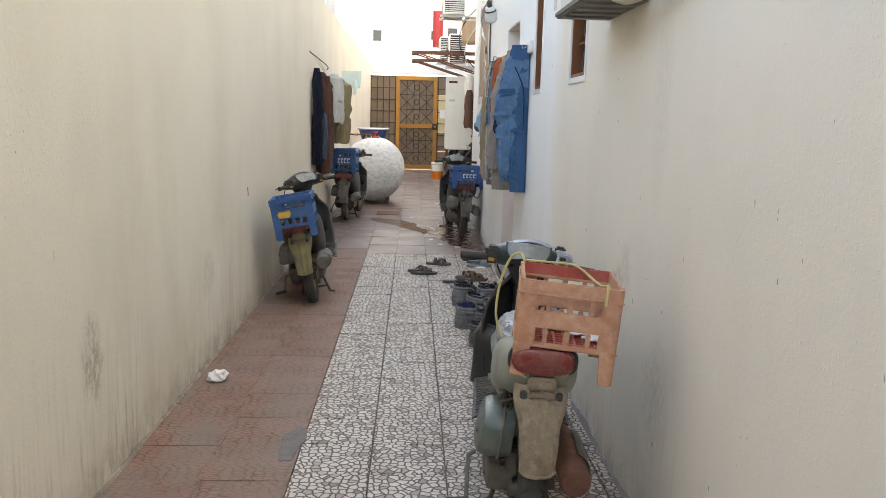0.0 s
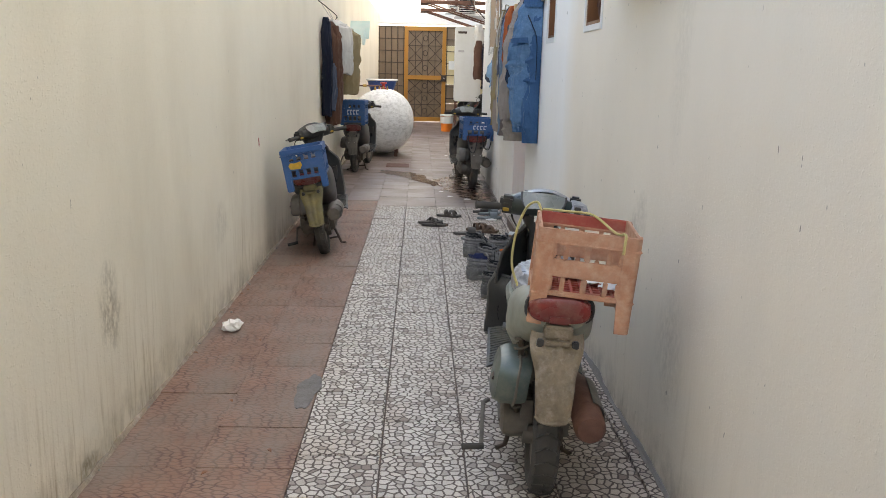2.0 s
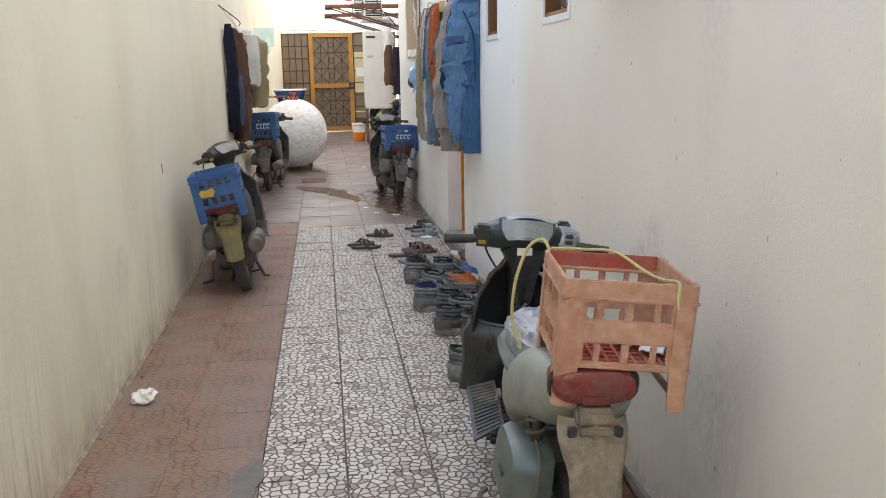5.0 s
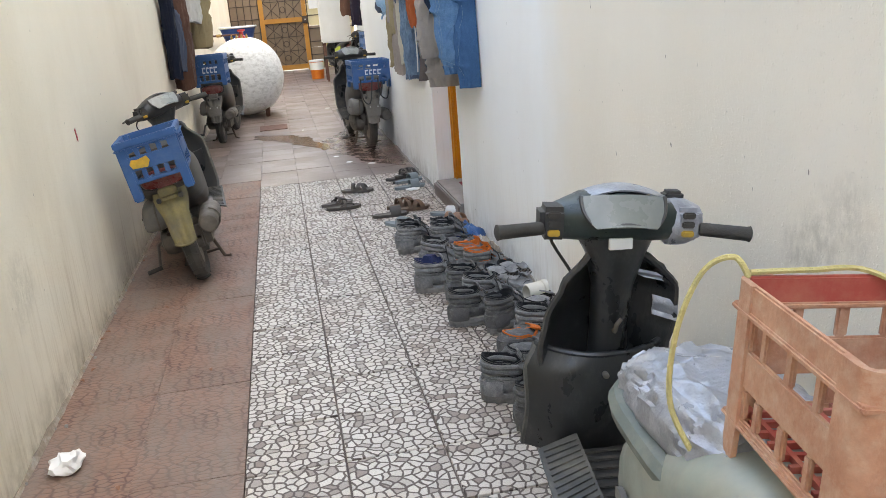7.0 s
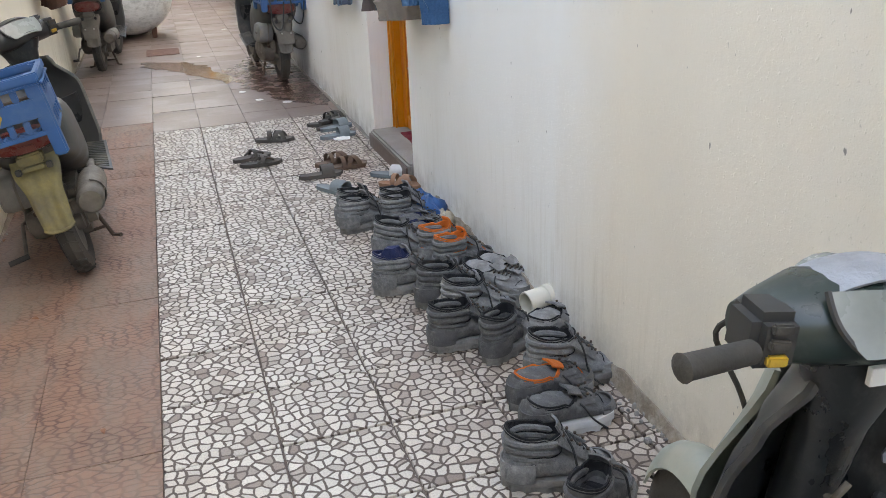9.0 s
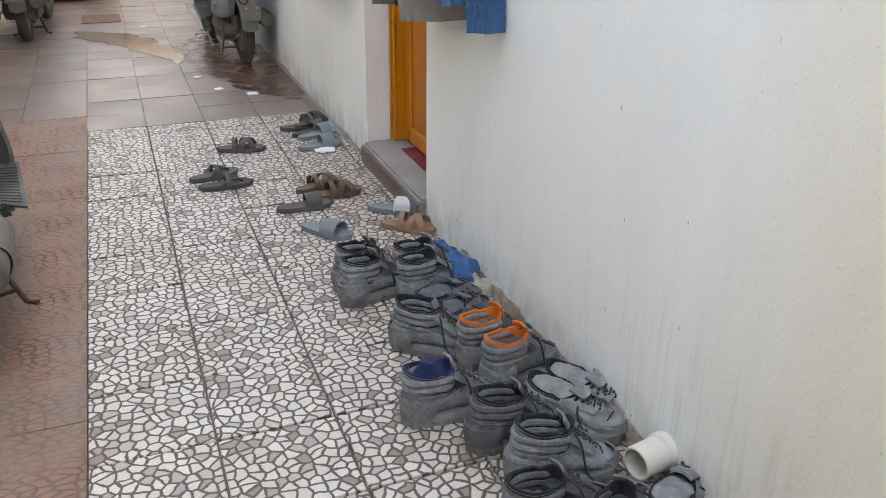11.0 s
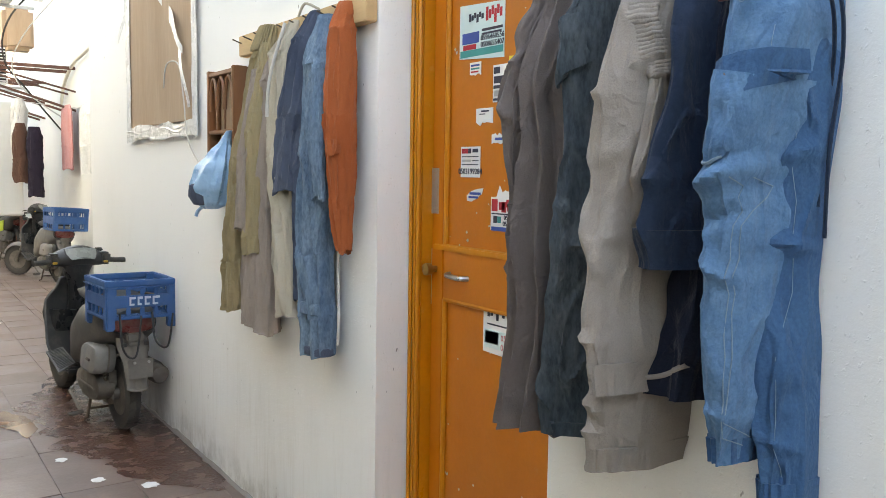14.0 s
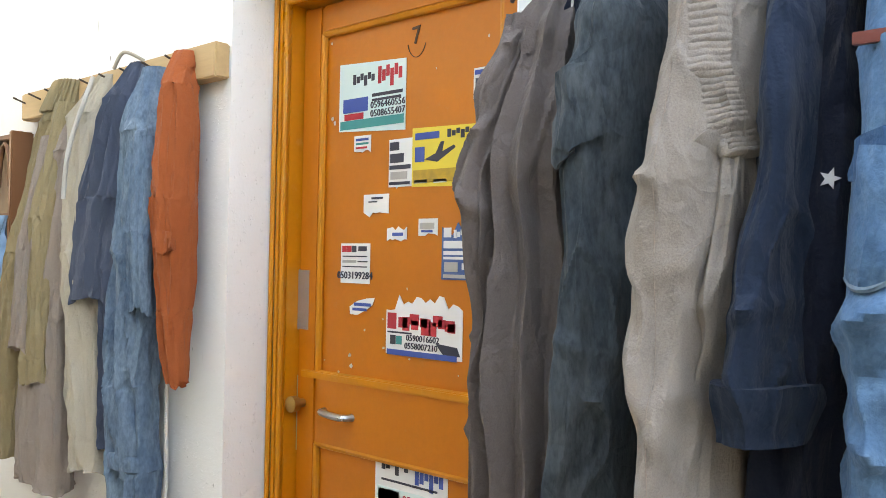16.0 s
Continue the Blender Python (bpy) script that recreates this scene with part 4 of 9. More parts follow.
# ---- windows in the right wall ----
for k, (ya, yb, za, zb) in enumerate(WIN):
    w = thing("window_%d" % (k + 3), pose(XR, 0, 0), "small window with brown frame and wrought scrollwork grille", "window", kind="structure")
    for lo, hi in (((0.004, ya, za), (0.10, ya + 0.02, zb)), ((0.004, yb - 0.02, za), (0.10, yb, zb)), ((0.004, ya + 0.02, za), (0.10, yb - 0.02, za + 0.02)), ((0.004, ya + 0.02, zb - 0.02), (0.10, yb - 0.02, zb))):
        part("jamb", box(lo, hi, 0.003), "wood_brown", w)
    for lo, hi in (((-0.006, ya - 0.035, za - 0.035), (0.004, ya + 0.001, zb + 0.03)), ((-0.006, yb - 0.001, za - 0.035), (0.004, yb + 0.03, zb + 0.03)), ((-0.006, ya + 0.001, za - 0.035), (0.004, yb - 0.001, za)), ((-0.006, ya + 0.001, zb), (0.004, yb - 0.001, zb + 0.03))):
        part("window_frame", box(lo, hi, 0.003), "white_plastic", w)
    # Dark sheet stands in for the unlit room behind the window.
    part("pane", box((0.10, ya, za), (0.112, yb, zb)), "glass_dark", w)
    part("stuffed_cloth", drape(((0, 0.075, (ya + yb) / 2, za + 0.20, 0.05, 0.012), (0.5, 0.07, (ya + yb) / 2 + 0.02, za + 0.10, 0.10, 0.018), (1, 0.068, (ya + yb) / 2, za + 0.022, 0.12, 0.02)), 5, 0.3, 90 + k, 16, 30), "cloth_grey", w)
    part("torn_paper", sheet(lambda u, v: (0.06 + 0.006 * math.sin(u * 9), lerp(ya + 0.021, ya + 0.16, u), za + 0.021 + v * (0.05 + 0.035 * noise.noise(Vector((u * 9, k, 2))))), 14, 4, 0.002), "paper", w)
    ym, rr = (ya + yb) / 2, min(0.1, (yb - ya) * 0.3)
    part("grille_bar", tube([(0.045, ya, za + (zb - za) * 0.52), (0.045, yb, za + (zb - za) * 0.52)], 0.007, seg=6), "rust", w)
    part("grille_bar", tube([(0.045, ym, za), (0.045, ym, zb)], 0.007, seg=6), "rust", w)
    for zc in (lerp(za, zb, 0.27), lerp(za, zb, 0.77)):
        for sgn in (-1, 1):
            part("scroll", tube([(0.045, ym + sgn * (rr * (1 - a / 11)) * math.cos(a) * 0.8 + sgn * rr * 0.35, zc + rr * (1 - a / 11) * math.sin(a)) for a in [i * 0.42 for i in range(20)]], 0.0055, seg=5), "rust", w)

# ---- floor tiles: terrazzo strip, red strip, smooth tiles beyond ----
T = 1 / 3
strip = thing("terrazzo_path", pose(0, 0, 0), "strip of worn terrazzo tiles with pale stones", "floor", kind="structure")
redst = thing("red_tile_floor", pose(0, 0, 0), "strip of pressed red floor tiles, rubbed and dusty", "floor", kind="structure")
smooth = thing("smooth_tile_floor", pose(0, 0, 0), "smooth rose-grey floor tiles, partly wet", "floor", kind="structure")


def tile_mesh(w, d, gap, material, bev=0.0025):
    me = finish(box((-w / 2 + gap, -d / 2 + gap, -0.02), (w / 2 - gap, d / 2 - gap, 0), bev, segs=1))
    me.materials.append(M[material])
    return me


def lay(parent, me, x, y, rnd):
    ob = new("tile", me)
    ob.parent = parent
    ob.matrix_local = pose(x, y, rnd.uniform(-0.0025, 0.0005), rnd.uniform(-0.25, 0.25), rnd.uniform(-0.25, 0.25), rnd.uniform(-0.25, 0.25))


rnd = random.Random(5)
for c in range(5):
    w = T if c < 4 else XR - 4 * T
    full, half = tile_mesh(w, T, 0.0035, "terrazzo"), tile_mesh(w, T / 2, 0.0035, "terrazzo")
    lay(strip, half, c * T + w / 2, -T / 4, rnd)
    for r in range(38):
        lay(strip, full, c * T + w / 2, -T / 2 - T * (r + 0.5), rnd)
rw = -XL / 2
redm = tile_mesh(rw, rw, 0.0003, "red_tile", 0.0007)
for c in range(2):
    for r in range(36):
        lay(redst, redm, XL + rw * (c + 0.5), -0.02 + 0.4 - rw * (r + 0.5), rnd)
sm = tile_mesh(T, T, 0.0012, "grey_tile", 0.0012)
smn = tile_mesh(rw, T, 0.0012, "grey_tile", 0.0012)
smw = tile_mesh(XR - 4 * T, T, 0.0012, "grey_tile", 0.0012)
bmr = bmesh.new()
for r in range(46):
    y = T * (r + 0.5)
    far_row = y > 8.0
    cols = [(XL + rw / 2, rw, smn), (XL + rw * 1.5, rw, smn)] + [(T * (c + 0.5), T, sm) for c in range(4)] + [(4 * T + (XR - 4 * T) / 2, XR - 4 * T, smw)]
    if y > YC:
        cols += [(XR + T * (c + 0.5), T, sm) for c in range(3)]
    for x, w, me in cols:
        if y < 0.45 and x < 0:
            continue
        if far_row:
            box((x - w / 2 + 0.0025, y - T / 2 + 0.0025, -0.02), (x + w / 2 - 0.0025, y + T / 2 - 0.0025, rnd.uniform(-0.003, 0)), 0, bmr)
        else:
            lay(smooth, me, x, y, rnd)
part("far_tiles", bmr, "grey_tile", smooth)["kind"] = "stuff"

# cement patch, wall-foot debris, puddle
rp = random.Random(3)


def blob(cx, cy, rx, ry, z, n=36, wob=0.25, seed=0):
    q = random.Random(seed)
    ph = [q.uniform(0, 6.28) for _ in range(4)]
    out = []
    for k in range(n):
        a = 2 * math.pi * k / n
        r = 1 + wob * (0.5 * math.sin(2 * a + ph[0]) + 0.35 * math.sin(3 * a + ph[1]) + 0.3 * math.sin(5 * a + ph[2]) + 0.2 * math.sin(9 * a + ph[3]))
        out.append((cx + rx * r * math.cos(a), cy + ry * r * math.sin(a), z))
    return out


structure("cement_patch", plate(blob(-0.045, -5.5, 0.055, 0.20, -0.001, seed=2), 0.004), "old_patch", "grey cement patch between the tile strips", "patch")


def pool(spine, z, seed, n=64):
    """A ragged outline round (x, y, half width) points."""
    out = []
    for sgn in (1, -1):
        for k in range(n + 1):
            u = k / n if sgn > 0 else 1 - k / n
            x, y, w = keyed([(i / (len(spine) - 1), *p) for i, p in enumerate(spine)], u)
            v = Vector((x * 3.1 + seed, y * 3.1, sgn * 4))
            w *= 1 + 0.55 * noise.noise(v) + 0.3 * noise.noise(v * 3.3) + 0.14 * noise.noise(v * 9)
            out.append((x + sgn * max(w, 0.004), y + 0.02 * noise.noise(v * 5), z))
    return out


structure("puddle", plate(pool(((-0.08, 3.3, 0.02), (0.12, 3.05, 0.24), (0.3, 2.75, 0.24), (0.46, 2.4, 0.13), (0.6, 2.1, 0.12), (0.68, 1.8, 0.06), (0.66, 1.65, 0.01)), 0.0005, 4), 0.002), "water", "shallow brown puddle on the tiles", "puddle")
structure("wet_patch", plate(pool(((1.05, 3.1, 0.02), (1.04, 2.6, 0.27), (1.06, 2.0, 0.33), (1.08, 1.4, 0.32), (1.17, 0.95, 0.22), (1.24, 0.55, 0.14), (1.32, 0.3, 0.02)), 0.0004, 7, 90), 0.0016), "wet", "dark wet muddy patch under a scooter", "patch")
structure("drain_cover", box((-0.05, 3.72, -0.003), (0.31, 4.2, 0.006), 0.003), "rust", "rust-stained square drain cover", "drain cover")

# ---- scooters and crates ----


def wheel(parent, name, y, r=0.215, w=0.085):
    wh = part(name, lathe([(-w * 0.28, r * 0.56), (-w * 0.45, r * 0.68), (-w * 0.5, r * 0.82), (-w * 0.36, r * 0.95), (0, r), (w * 0.36, r * 0.95), (w * 0.5, r * 0.82), (w * 0.45, r * 0.68), (w * 0.28, r * 0.56)], "x", 32, (0, y, r)), "rubber", parent)
    bm = lathe([(-w * 0.36, r * 0.16), (-w * 0.34, r * 0.60), (w * 0.34, r * 0.60), (w * 0.36, r * 0.16)], "x", 24, (0, y, r))
    lathe([(-w * 0.75, r * 0.16), (w * 0.75, r * 0.16)], "x", 14, (0, y, r), bm)
    part("rim", bm, "alloy", wh)
    tr = bmesh.new()
    for k in range(26):
        a = 2 * math.pi * k / 26
        for sx in (-1, 1):
            p0 = (sx * w * 0.02, y + math.cos(a) * r * 1.0, r + math.sin(a) * r * 1.0)
            p1 = (sx * w * 0.40, y + math.cos(a + 0.10) * r * 0.955, r + math.sin(a + 0.10) * r * 0.955)
            tube([p0, p1], 0.005, tr, 4)
    part("tread", tr, "rubber", wh)["kind"] = "stuff"
    return wh


def crate(name, m, colour, label, w=0.36, d=0.42, h=0.27, leg=0.0, inner=None, logo=None):
    """Bottle crate: posts, banded walls with openings, grid floor."""
    c = thing(name, m, label, "crate", "crates on the scooters")
    t = 0.012
    for sx in (-1, 1):
        for sy in (-1, 1):
            x, y = sx * (w / 2 - 0.025), sy * (d / 2 - 0.025)
            part("corner_post", box((x - 0.026, y - 0.026, -leg), (x + 0.026, y + 0.026, h), 0.008), colour, c)

    def wall(ax, pos, length):
        def piece(a, b, z0, z1, grow=0.0, nm="wall_band"):
            lo, hi = (a, pos - t / 2 - grow, z0), (b, pos + t / 2 + grow, z1)
            if ax == "x":
                lo, hi = (lo[1], lo[0], lo[2]), (hi[1], hi[0], hi[2])
            part(nm, box(lo, hi, 0.004), colour if not inner or pos < 0 or ax == "x" else inner, c)
        L = length / 2
        piece(-L + 0.03, L - 0.03, 0.0, h * 0.09)
        piece(-L + 0.03, L - 0.03, h * 0.30, h * 0.62)
        piece(-L + 0.03, L - 0.03, h * 0.80, h * 0.86)
        piece(-L, L, h * 0.86, h, 0.006, "rim")
        piece(-L, L, h * 0.80, h * 0.835, 0.012, "rim")
        n = 4
        for z0, z1 in ((h * 0.09, h * 0.30), (h * 0.62, h * 0.80)):
            for k in range(n + 1):
                xc = lerp(-L + 0.045, L - 0.045, k / n)
                piece(xc - 0.013, xc + 0.013, z0, z1, nm="bar")
    wall("y", -d / 2 + t / 2, w)
    wall("y", d / 2 - t / 2, w)
    wall("x", -w / 2 + t / 2, d)
    wall("x", w / 2 - t / 2, d)
    for k in range(7):
        x = lerp(-w / 2 + 0.03, w / 2 - 0.03, k / 6)
        part("floor_bar", box((x - 0.005, -d / 2 + 0.02, 0.004), (x + 0.005, d / 2 - 0.02, 0.016)), inner or colour, c)
    for k in range(8):
        y = lerp(-d / 2 + 0.03, d / 2 - 0.03, k / 7)
        part("floor_bar", box((-w / 2 + 0.02, y - 0.005, 0.002), (w / 2 - 0.02, y + 0.005, 0.014)), inner or colour, c)
    if logo:
        bmw, yl = bmesh.new(), -d / 2 - 0.004
        if logo == "logo_yellow":
            plate([(p[0], yl, p[2]) for p in [(-0.06 + q[0], 0, h * 0.46 + q[1]) for q in ((-0.045, -0.022), (0.03, -0.03), (0.05, 0.0), (0.04, 0.028), (-0.01, 0.02), (-0.04, 0.026), (-0.055, 0.004))]], 0.003, bmw, (0, -1, 0))
        else:
            for k, (x, wd) in enumerate(((-0.075, 0.035), (-0.03, 0.03), (0.01, 0.035), (0.055, 0.04))):
                box((x, yl - 0.003, h * 0.36), (x + 0.010, yl, h * 0.56), 0, bmw)
                box((x, yl - 0.003, h * 0.52), (x + wd, yl, h * 0.58), 0, bmw)
                box((x, yl - 0.003, h * 0.36), (x + wd * 0.8, yl, h * 0.41), 0, bmw)
        part("printed_mark", bmw, logo, c)
    return c


def scooter(m, label, body, plate_mat, seat_mat="black", tail="tail_red", turn=0.0, tape=False, dash="dash_grey", seat_k=1.0):
    """Small delivery scooter, nose towards +y, rear tyre standing at the origin."""
    s = thing("scooter", m, label, "scooter", "parked delivery scooters")
    wheel(s, "rear_wheel", 0.0, 0.215, 0.10 if tape else 0.085)
    # front end turns round the steering head
    H = Matrix.Translation((0, 0.93, 0)) @ Euler((0, 0, radians(turn))).to_matrix().to_4x4() @ Matrix.Translation((0, -0.93, 0))
    fw = wheel(s, "front_wheel", 1.19)
    fw.matrix_local = H
    for sx in (-1, 1):
        part("fork", tube([(sx * 0.055, 1.19, 0.2), (sx * 0.055, 1.11, 0.42), (sx * 0.03, 1.03, 0.6)], 0.017), "alloy", s, m=H)
    part("front_fender", sheet(lambda u, v: ((v - 0.5) * 0.12, 1.19 + math.cos(lerp(2.5, 0.35, u)) * (0.235 - 0.05 * (2 * v - 1) ** 2), 0.22 + math.sin(lerp(2.5, 0.35, u)) * (0.245 - 0.05 * (2 * v - 1) ** 2)), 14, 6, 0.006), body, s, m=H)
    # engine, casing, exhaust
    part("engine", box((-0.10, 0.05, 0.13), (0.11, 0.46, 0.34), 0.04), "alloy", s)
    cv = part("belt_casing", ring_loft([[(x, 0.17 + math.cos(a) * ry * (1.0 if math.cos(a) < 0 else 1.25), 0.255 + math.sin(a) * rz) for a in [2 * math.pi * k / 22 for k in range(22)]] for x, ry, rz in ((-0.06, 0.20, 0.095), (-0.125, 0.205, 0.098), (-0.15, 0.195, 0.088), (-0.162, 0.15, 0.06))]), "alloy", s, "dirty alloy belt casing")
    air = part("air_box", ring_loft([[(x + 0.012 * math.sin(a), 0.05 + math.copysign(abs(math.cos(a)) ** 0.5, math.cos(a)) * ry, 0.435 + math.copysign(abs(math.sin(a)) ** 0.55, math.sin(a)) * rz) for a in [2 * math.pi * k / 28 for k in range(28)]] for x, ry, rz in ((-0.075, 0.145, 0.078), (-0.095, 0.15, 0.084), (-0.165, 0.15, 0.084), (-0.19, 0.135, 0.074), (-0.20, 0.10, 0.055))]), "cvt_green" if tape else "body_grey", s, "rounded air cleaner box")
    part("box_rim", tube([(-0.118 + 0.012 * math.sin(a), 0.05 + math.copysign(abs(math.cos(a)) ** 0.5, math.cos(a)) * 0.154, 0.435 + math.copysign(abs(math.sin(a)) ** 0.55, math.sin(a)) * 0.088) for a in [2 * math.pi * k / 28 for k in range(29)]], 0.006, seg=6), "alloy", air)
    part("clip", box((-0.208, -0.03, 0.43), (-0.196, 0.03, 0.446), 0.004), "iron", air)
    fins = bmesh.new()
    for k in range(6):
        box((-0.09, -0.02 + k * 0.03, 0.27), (-0.045, -0.008 + k * 0.03, 0.36), 0.002, fins)
    part("cooling_fins", fins, "alloy", s)
    part("casing_rib", box((-0.17, 0.02, 0.245), (-0.158, 0.30, 0.26), 0.003), "alloy", cv)
    ks = part("kick_starter", tube([(-0.20, 0.30, 0.21), (-0.225, 0.28, 0.2), (-0.225, 0.06, 0.12)], 0.009), "alloy", s)
    part("pedal", tube([(-0.215, 0.06, 0.12), (-0.30, 0.05, 0.115)], [0.013, 0.013], seg=8), "rubber", ks)
    part("exhaust", lathe([(-0.30, 0.0), (-0.296, 0.045), (-0.28, 0.056), (0.02, 0.058), (0.1, 0.045), (0.22, 0.018), (0.36, 0.016)], "y", 22, (0.145, 0.09, 0.345)), "rust" if body == "body_green" else "alloy", s, "dirty exhaust can")
    part("heat_shield", sheet(lambda u, v: (0.145 + 0.064 * math.cos(lerp(-0.9, 1.3, v)), lerp(-0.1, 0.14, u), 0.345 + 0.064 * math.sin(lerp(-0.9, 1.3, v))), 4, 8, 0.003), "alloy", s)
    for sx in (-1,):
        spring = [(sx * 0.105 + 0.024 * math.cos(t), 0.0 + 0.024 * math.sin(t) + 0.02 * t / 40, 0.30 + 0.30 * t / 50) for t in [k * 0.42 for k in range(int(50 / 0.42) + 1)]]
        sh = part("shock_spring", tube(spring, 0.0055, seg=5), "alloy", s)
        part("damper", tube([(sx * 0.105, 0, 0.26), (sx * 0.105, 0.02, 0.63)], 0.012), "iron", sh)
    # tail: body panels, light, seat
    secs = ((-0.17, 0.10, 0.60, 0.735), (-0.12, 0.145, 0.555, 0.76), (0.0, 0.165, 0.50, 0.765), (0.18, 0.17, 0.44, 0.75), (0.38, 0.165, 0.36, 0.72), (0.55, 0.15, 0.30, 0.62), (0.62, 0.13, 0.28, 0.5))
    if tape:
        secs = ((-0.18, 0.09, 0.70, 0.80), (-0.15, 0.11, 0.665, 0.805), (-0.06, 0.135, 0.60, 0.80), (0.12, 0.165, 0.53, 0.775), (0.28, 0.16, 0.47, 0.69), (0.42, 0.145, 0.41, 0.645), (0.52, 0.12, 0.34, 0.58), (0.58, 0.09, 0.29, 0.46))
    rings = []
    for y, hw, zb, zt in secs:
        r = []
        for k in range(26):
            a = 2 * math.pi * k / 26
            ca, sa = math.cos(a), math.sin(a)
            e = 0.62
            r.append((hw * math.copysign(abs(ca) ** e, ca), y, lerp(zb, zt, 0.5 + 0.5 * math.copysign(abs(sa) ** e, sa))))
        rings.append(r)
    part("body_panel", ring_loft(rings), body, s)
    TZ, TY, TH, TV = (0.768, -0.172, 0.112, 0.050) if tape else (0.655, -0.165, 0.125, 0.052)

    def pad(y, hw, hz):
        return [(hw * math.copysign(abs(math.cos(a)) ** 0.6, math.cos(a)), y, TZ + hz * math.copysign(abs(math.sin(a)) ** 0.7, math.sin(a))) for a in [2 * math.pi * k / 28 for k in range(28)]]
    tl = part("tail_light", ring_loft([pad(TY + 0.06, TH, TV), pad(TY - 0.012, TH * 0.97, TV * 0.96), pad(TY - 0.026, TH * 0.9, TV * 0.86), pad(TY - 0.032, TH * 0.7, TV * 0.6)]), tail, s, "dirty red tail light")
    part("lens_gasket", tube([Vector(p) + Vector((0, 0.004, 0)) for p in pad(TY, TH * 1.03, TV * 1.05)] + [Vector(pad(TY, TH * 1.03, TV * 1.05)[0]) + Vector((0, 0.004, 0))], 0.006, seg=6), "black", tl)
    part("lens_divider", box((-TH * 0.35, TY - 0.036, TZ - TV * 0.92), (TH * 0.35, TY - 0.02, TZ - TV * 0.25), 0.006), tail, tl)
    br = part("plate_bracket", box((-0.05, TY - 0.045, TZ - 0.098), (0.05, TY + 0.03, TZ - 0.05), 0.008), plate_mat, s, "mud-caked plate bracket")
    part("bracket_lip", box((-0.042, TY - 0.055, TZ - 0.118), (0.042, TY - 0.02, TZ - 0.100), 0.004), plate_mat, br)
    for sx in (-1, 1):
        part("bracket_tab", box((sx * 0.06 - 0.012, TY - 0.05, TZ - 0.125), (sx * 0.06 + 0.012, TY - 0.03, TZ - 0.098), 0.004), "black", br)
    seat_r = []
    SZ = 0.07 if tape else 0.0
    for y, hw, zt in ((-0.02 if tape else -0.10, 0.09, 0.79), (0.08 if tape else 0.0, 0.125, 0.81), (0.25, 0.13, 0.815), (0.48, 0.115, 0.80), (0.60, 0.09, 0.77)):
        seat_r.append([(hw * math.copysign(abs(math.cos(a)) ** 0.7, math.cos(a)), y * seat_k, 0.765 - SZ + (zt - 0.755) * math.sin(a)) for a in [2 * math.pi * k / 20 for k in range(20)]])
    part("seat", ring_loft(seat_r), seat_mat, s, "worn seat")
    if not tape:
        part("rack", tube(curve_pts([(-0.11, 0.05, 0.8), (-0.12, -0.2, 0.815), (0.0, -0.25, 0.815), (0.12, -0.2, 0.815), (0.11, 0.05, 0.8)], 6), 0.009), "iron", s)
    # rear mudguard, tapered, with folded edges and a rib; some carry a plate
    FZ0, FZ1, FY = (0.685, 0.41, TY - 0.02) if tape else (0.575, 0.29, TY + 0.01)

    def guard(u, v):
        x = 2 * v - 1
        hw = keyed(((0, 0.088), (0.12, 0.092), (0.55, 0.066), (1, 0.058)), u)[0]
        lip = 0.020 * max(0.0, (abs(x) - 0.72) / 0.28) ** 1.5
        rib = 0.010 * max(0.0, 1 - abs(x) / 0.3) * (1 - u)
        dent = 0.006 * noise.noise(Vector((x * 2.5, u * 5, FZ0 * 9)))
        return (x * hw, FY - 0.10 * math.sin(u * 1.5) + lip - rib + dent, lerp(FZ0, FZ1, u) - 0.014 * (1 - x * x) * u)
    gd = part("rear_fender", sheet(guard, 24, 20, 0.006), plate_mat, s, "mud-caked tapered rear mudguard")
    part("fender_lip", tube([Vector(guard(1, i / 12)) + Vector((0, -0.003, 0.004)) for i in range(13)], 0.007, seg=6), plate_mat, gd)
    if plate_mat == "grey_plate":
        nb = part("number_plate", box((-0.07, -0.262, 0.36), (0.07, -0.255, 0.47), 0.003), plate_mat, s)
        nb.matrix_local = pose(0, -0.03, 0, 0, 0, 0)
        for k in range(2):
            part("bolt", lathe([(-0.272, 0.0), (-0.27, 0.008), (-0.262, 0.008)], "y", 8, (-0.04 + k * 0.08, -0.012, 0.455)), "chrome", nb)
    # floor board and leg shield
    part("floor_board", box((-0.17, 0.55, 0.235), (0.17, 0.95, 0.275), 0.015), "black", s)
    for k in range(9):
        part("tread_strip", box((-0.15, 0.58 + k * 0.04, 0.274), (0.15, 0.598 + k * 0.04, 0.281), 0.002), "rubber", s)

    for sx in (-1, 1):
        def foot(u, v, sx=sx):
            x = sx * lerp(0.10, 0.215, v)
            return (x, lerp(0.60, 0.90, u) - 0.04 * v, lerp(0.29, 0.34, u) - 0.03 * v * (1 - u) - 0.012 * v)
        fp = part("foot_plate", sheet(foot, 8, 5, 0.01), "body_dark", s, "ribbed grey foot plate")
        for k in range(14):
            u = 0.06 + k * 0.066
            part("foot_rib", tube([Vector(foot(u, 0.08)) + Vector((0, 0, 0.007)), Vector(foot(u + 0.02, 0.9)) + Vector((0, 0, 0.007))], 0.0035, seg=4), "body_dark", fp)

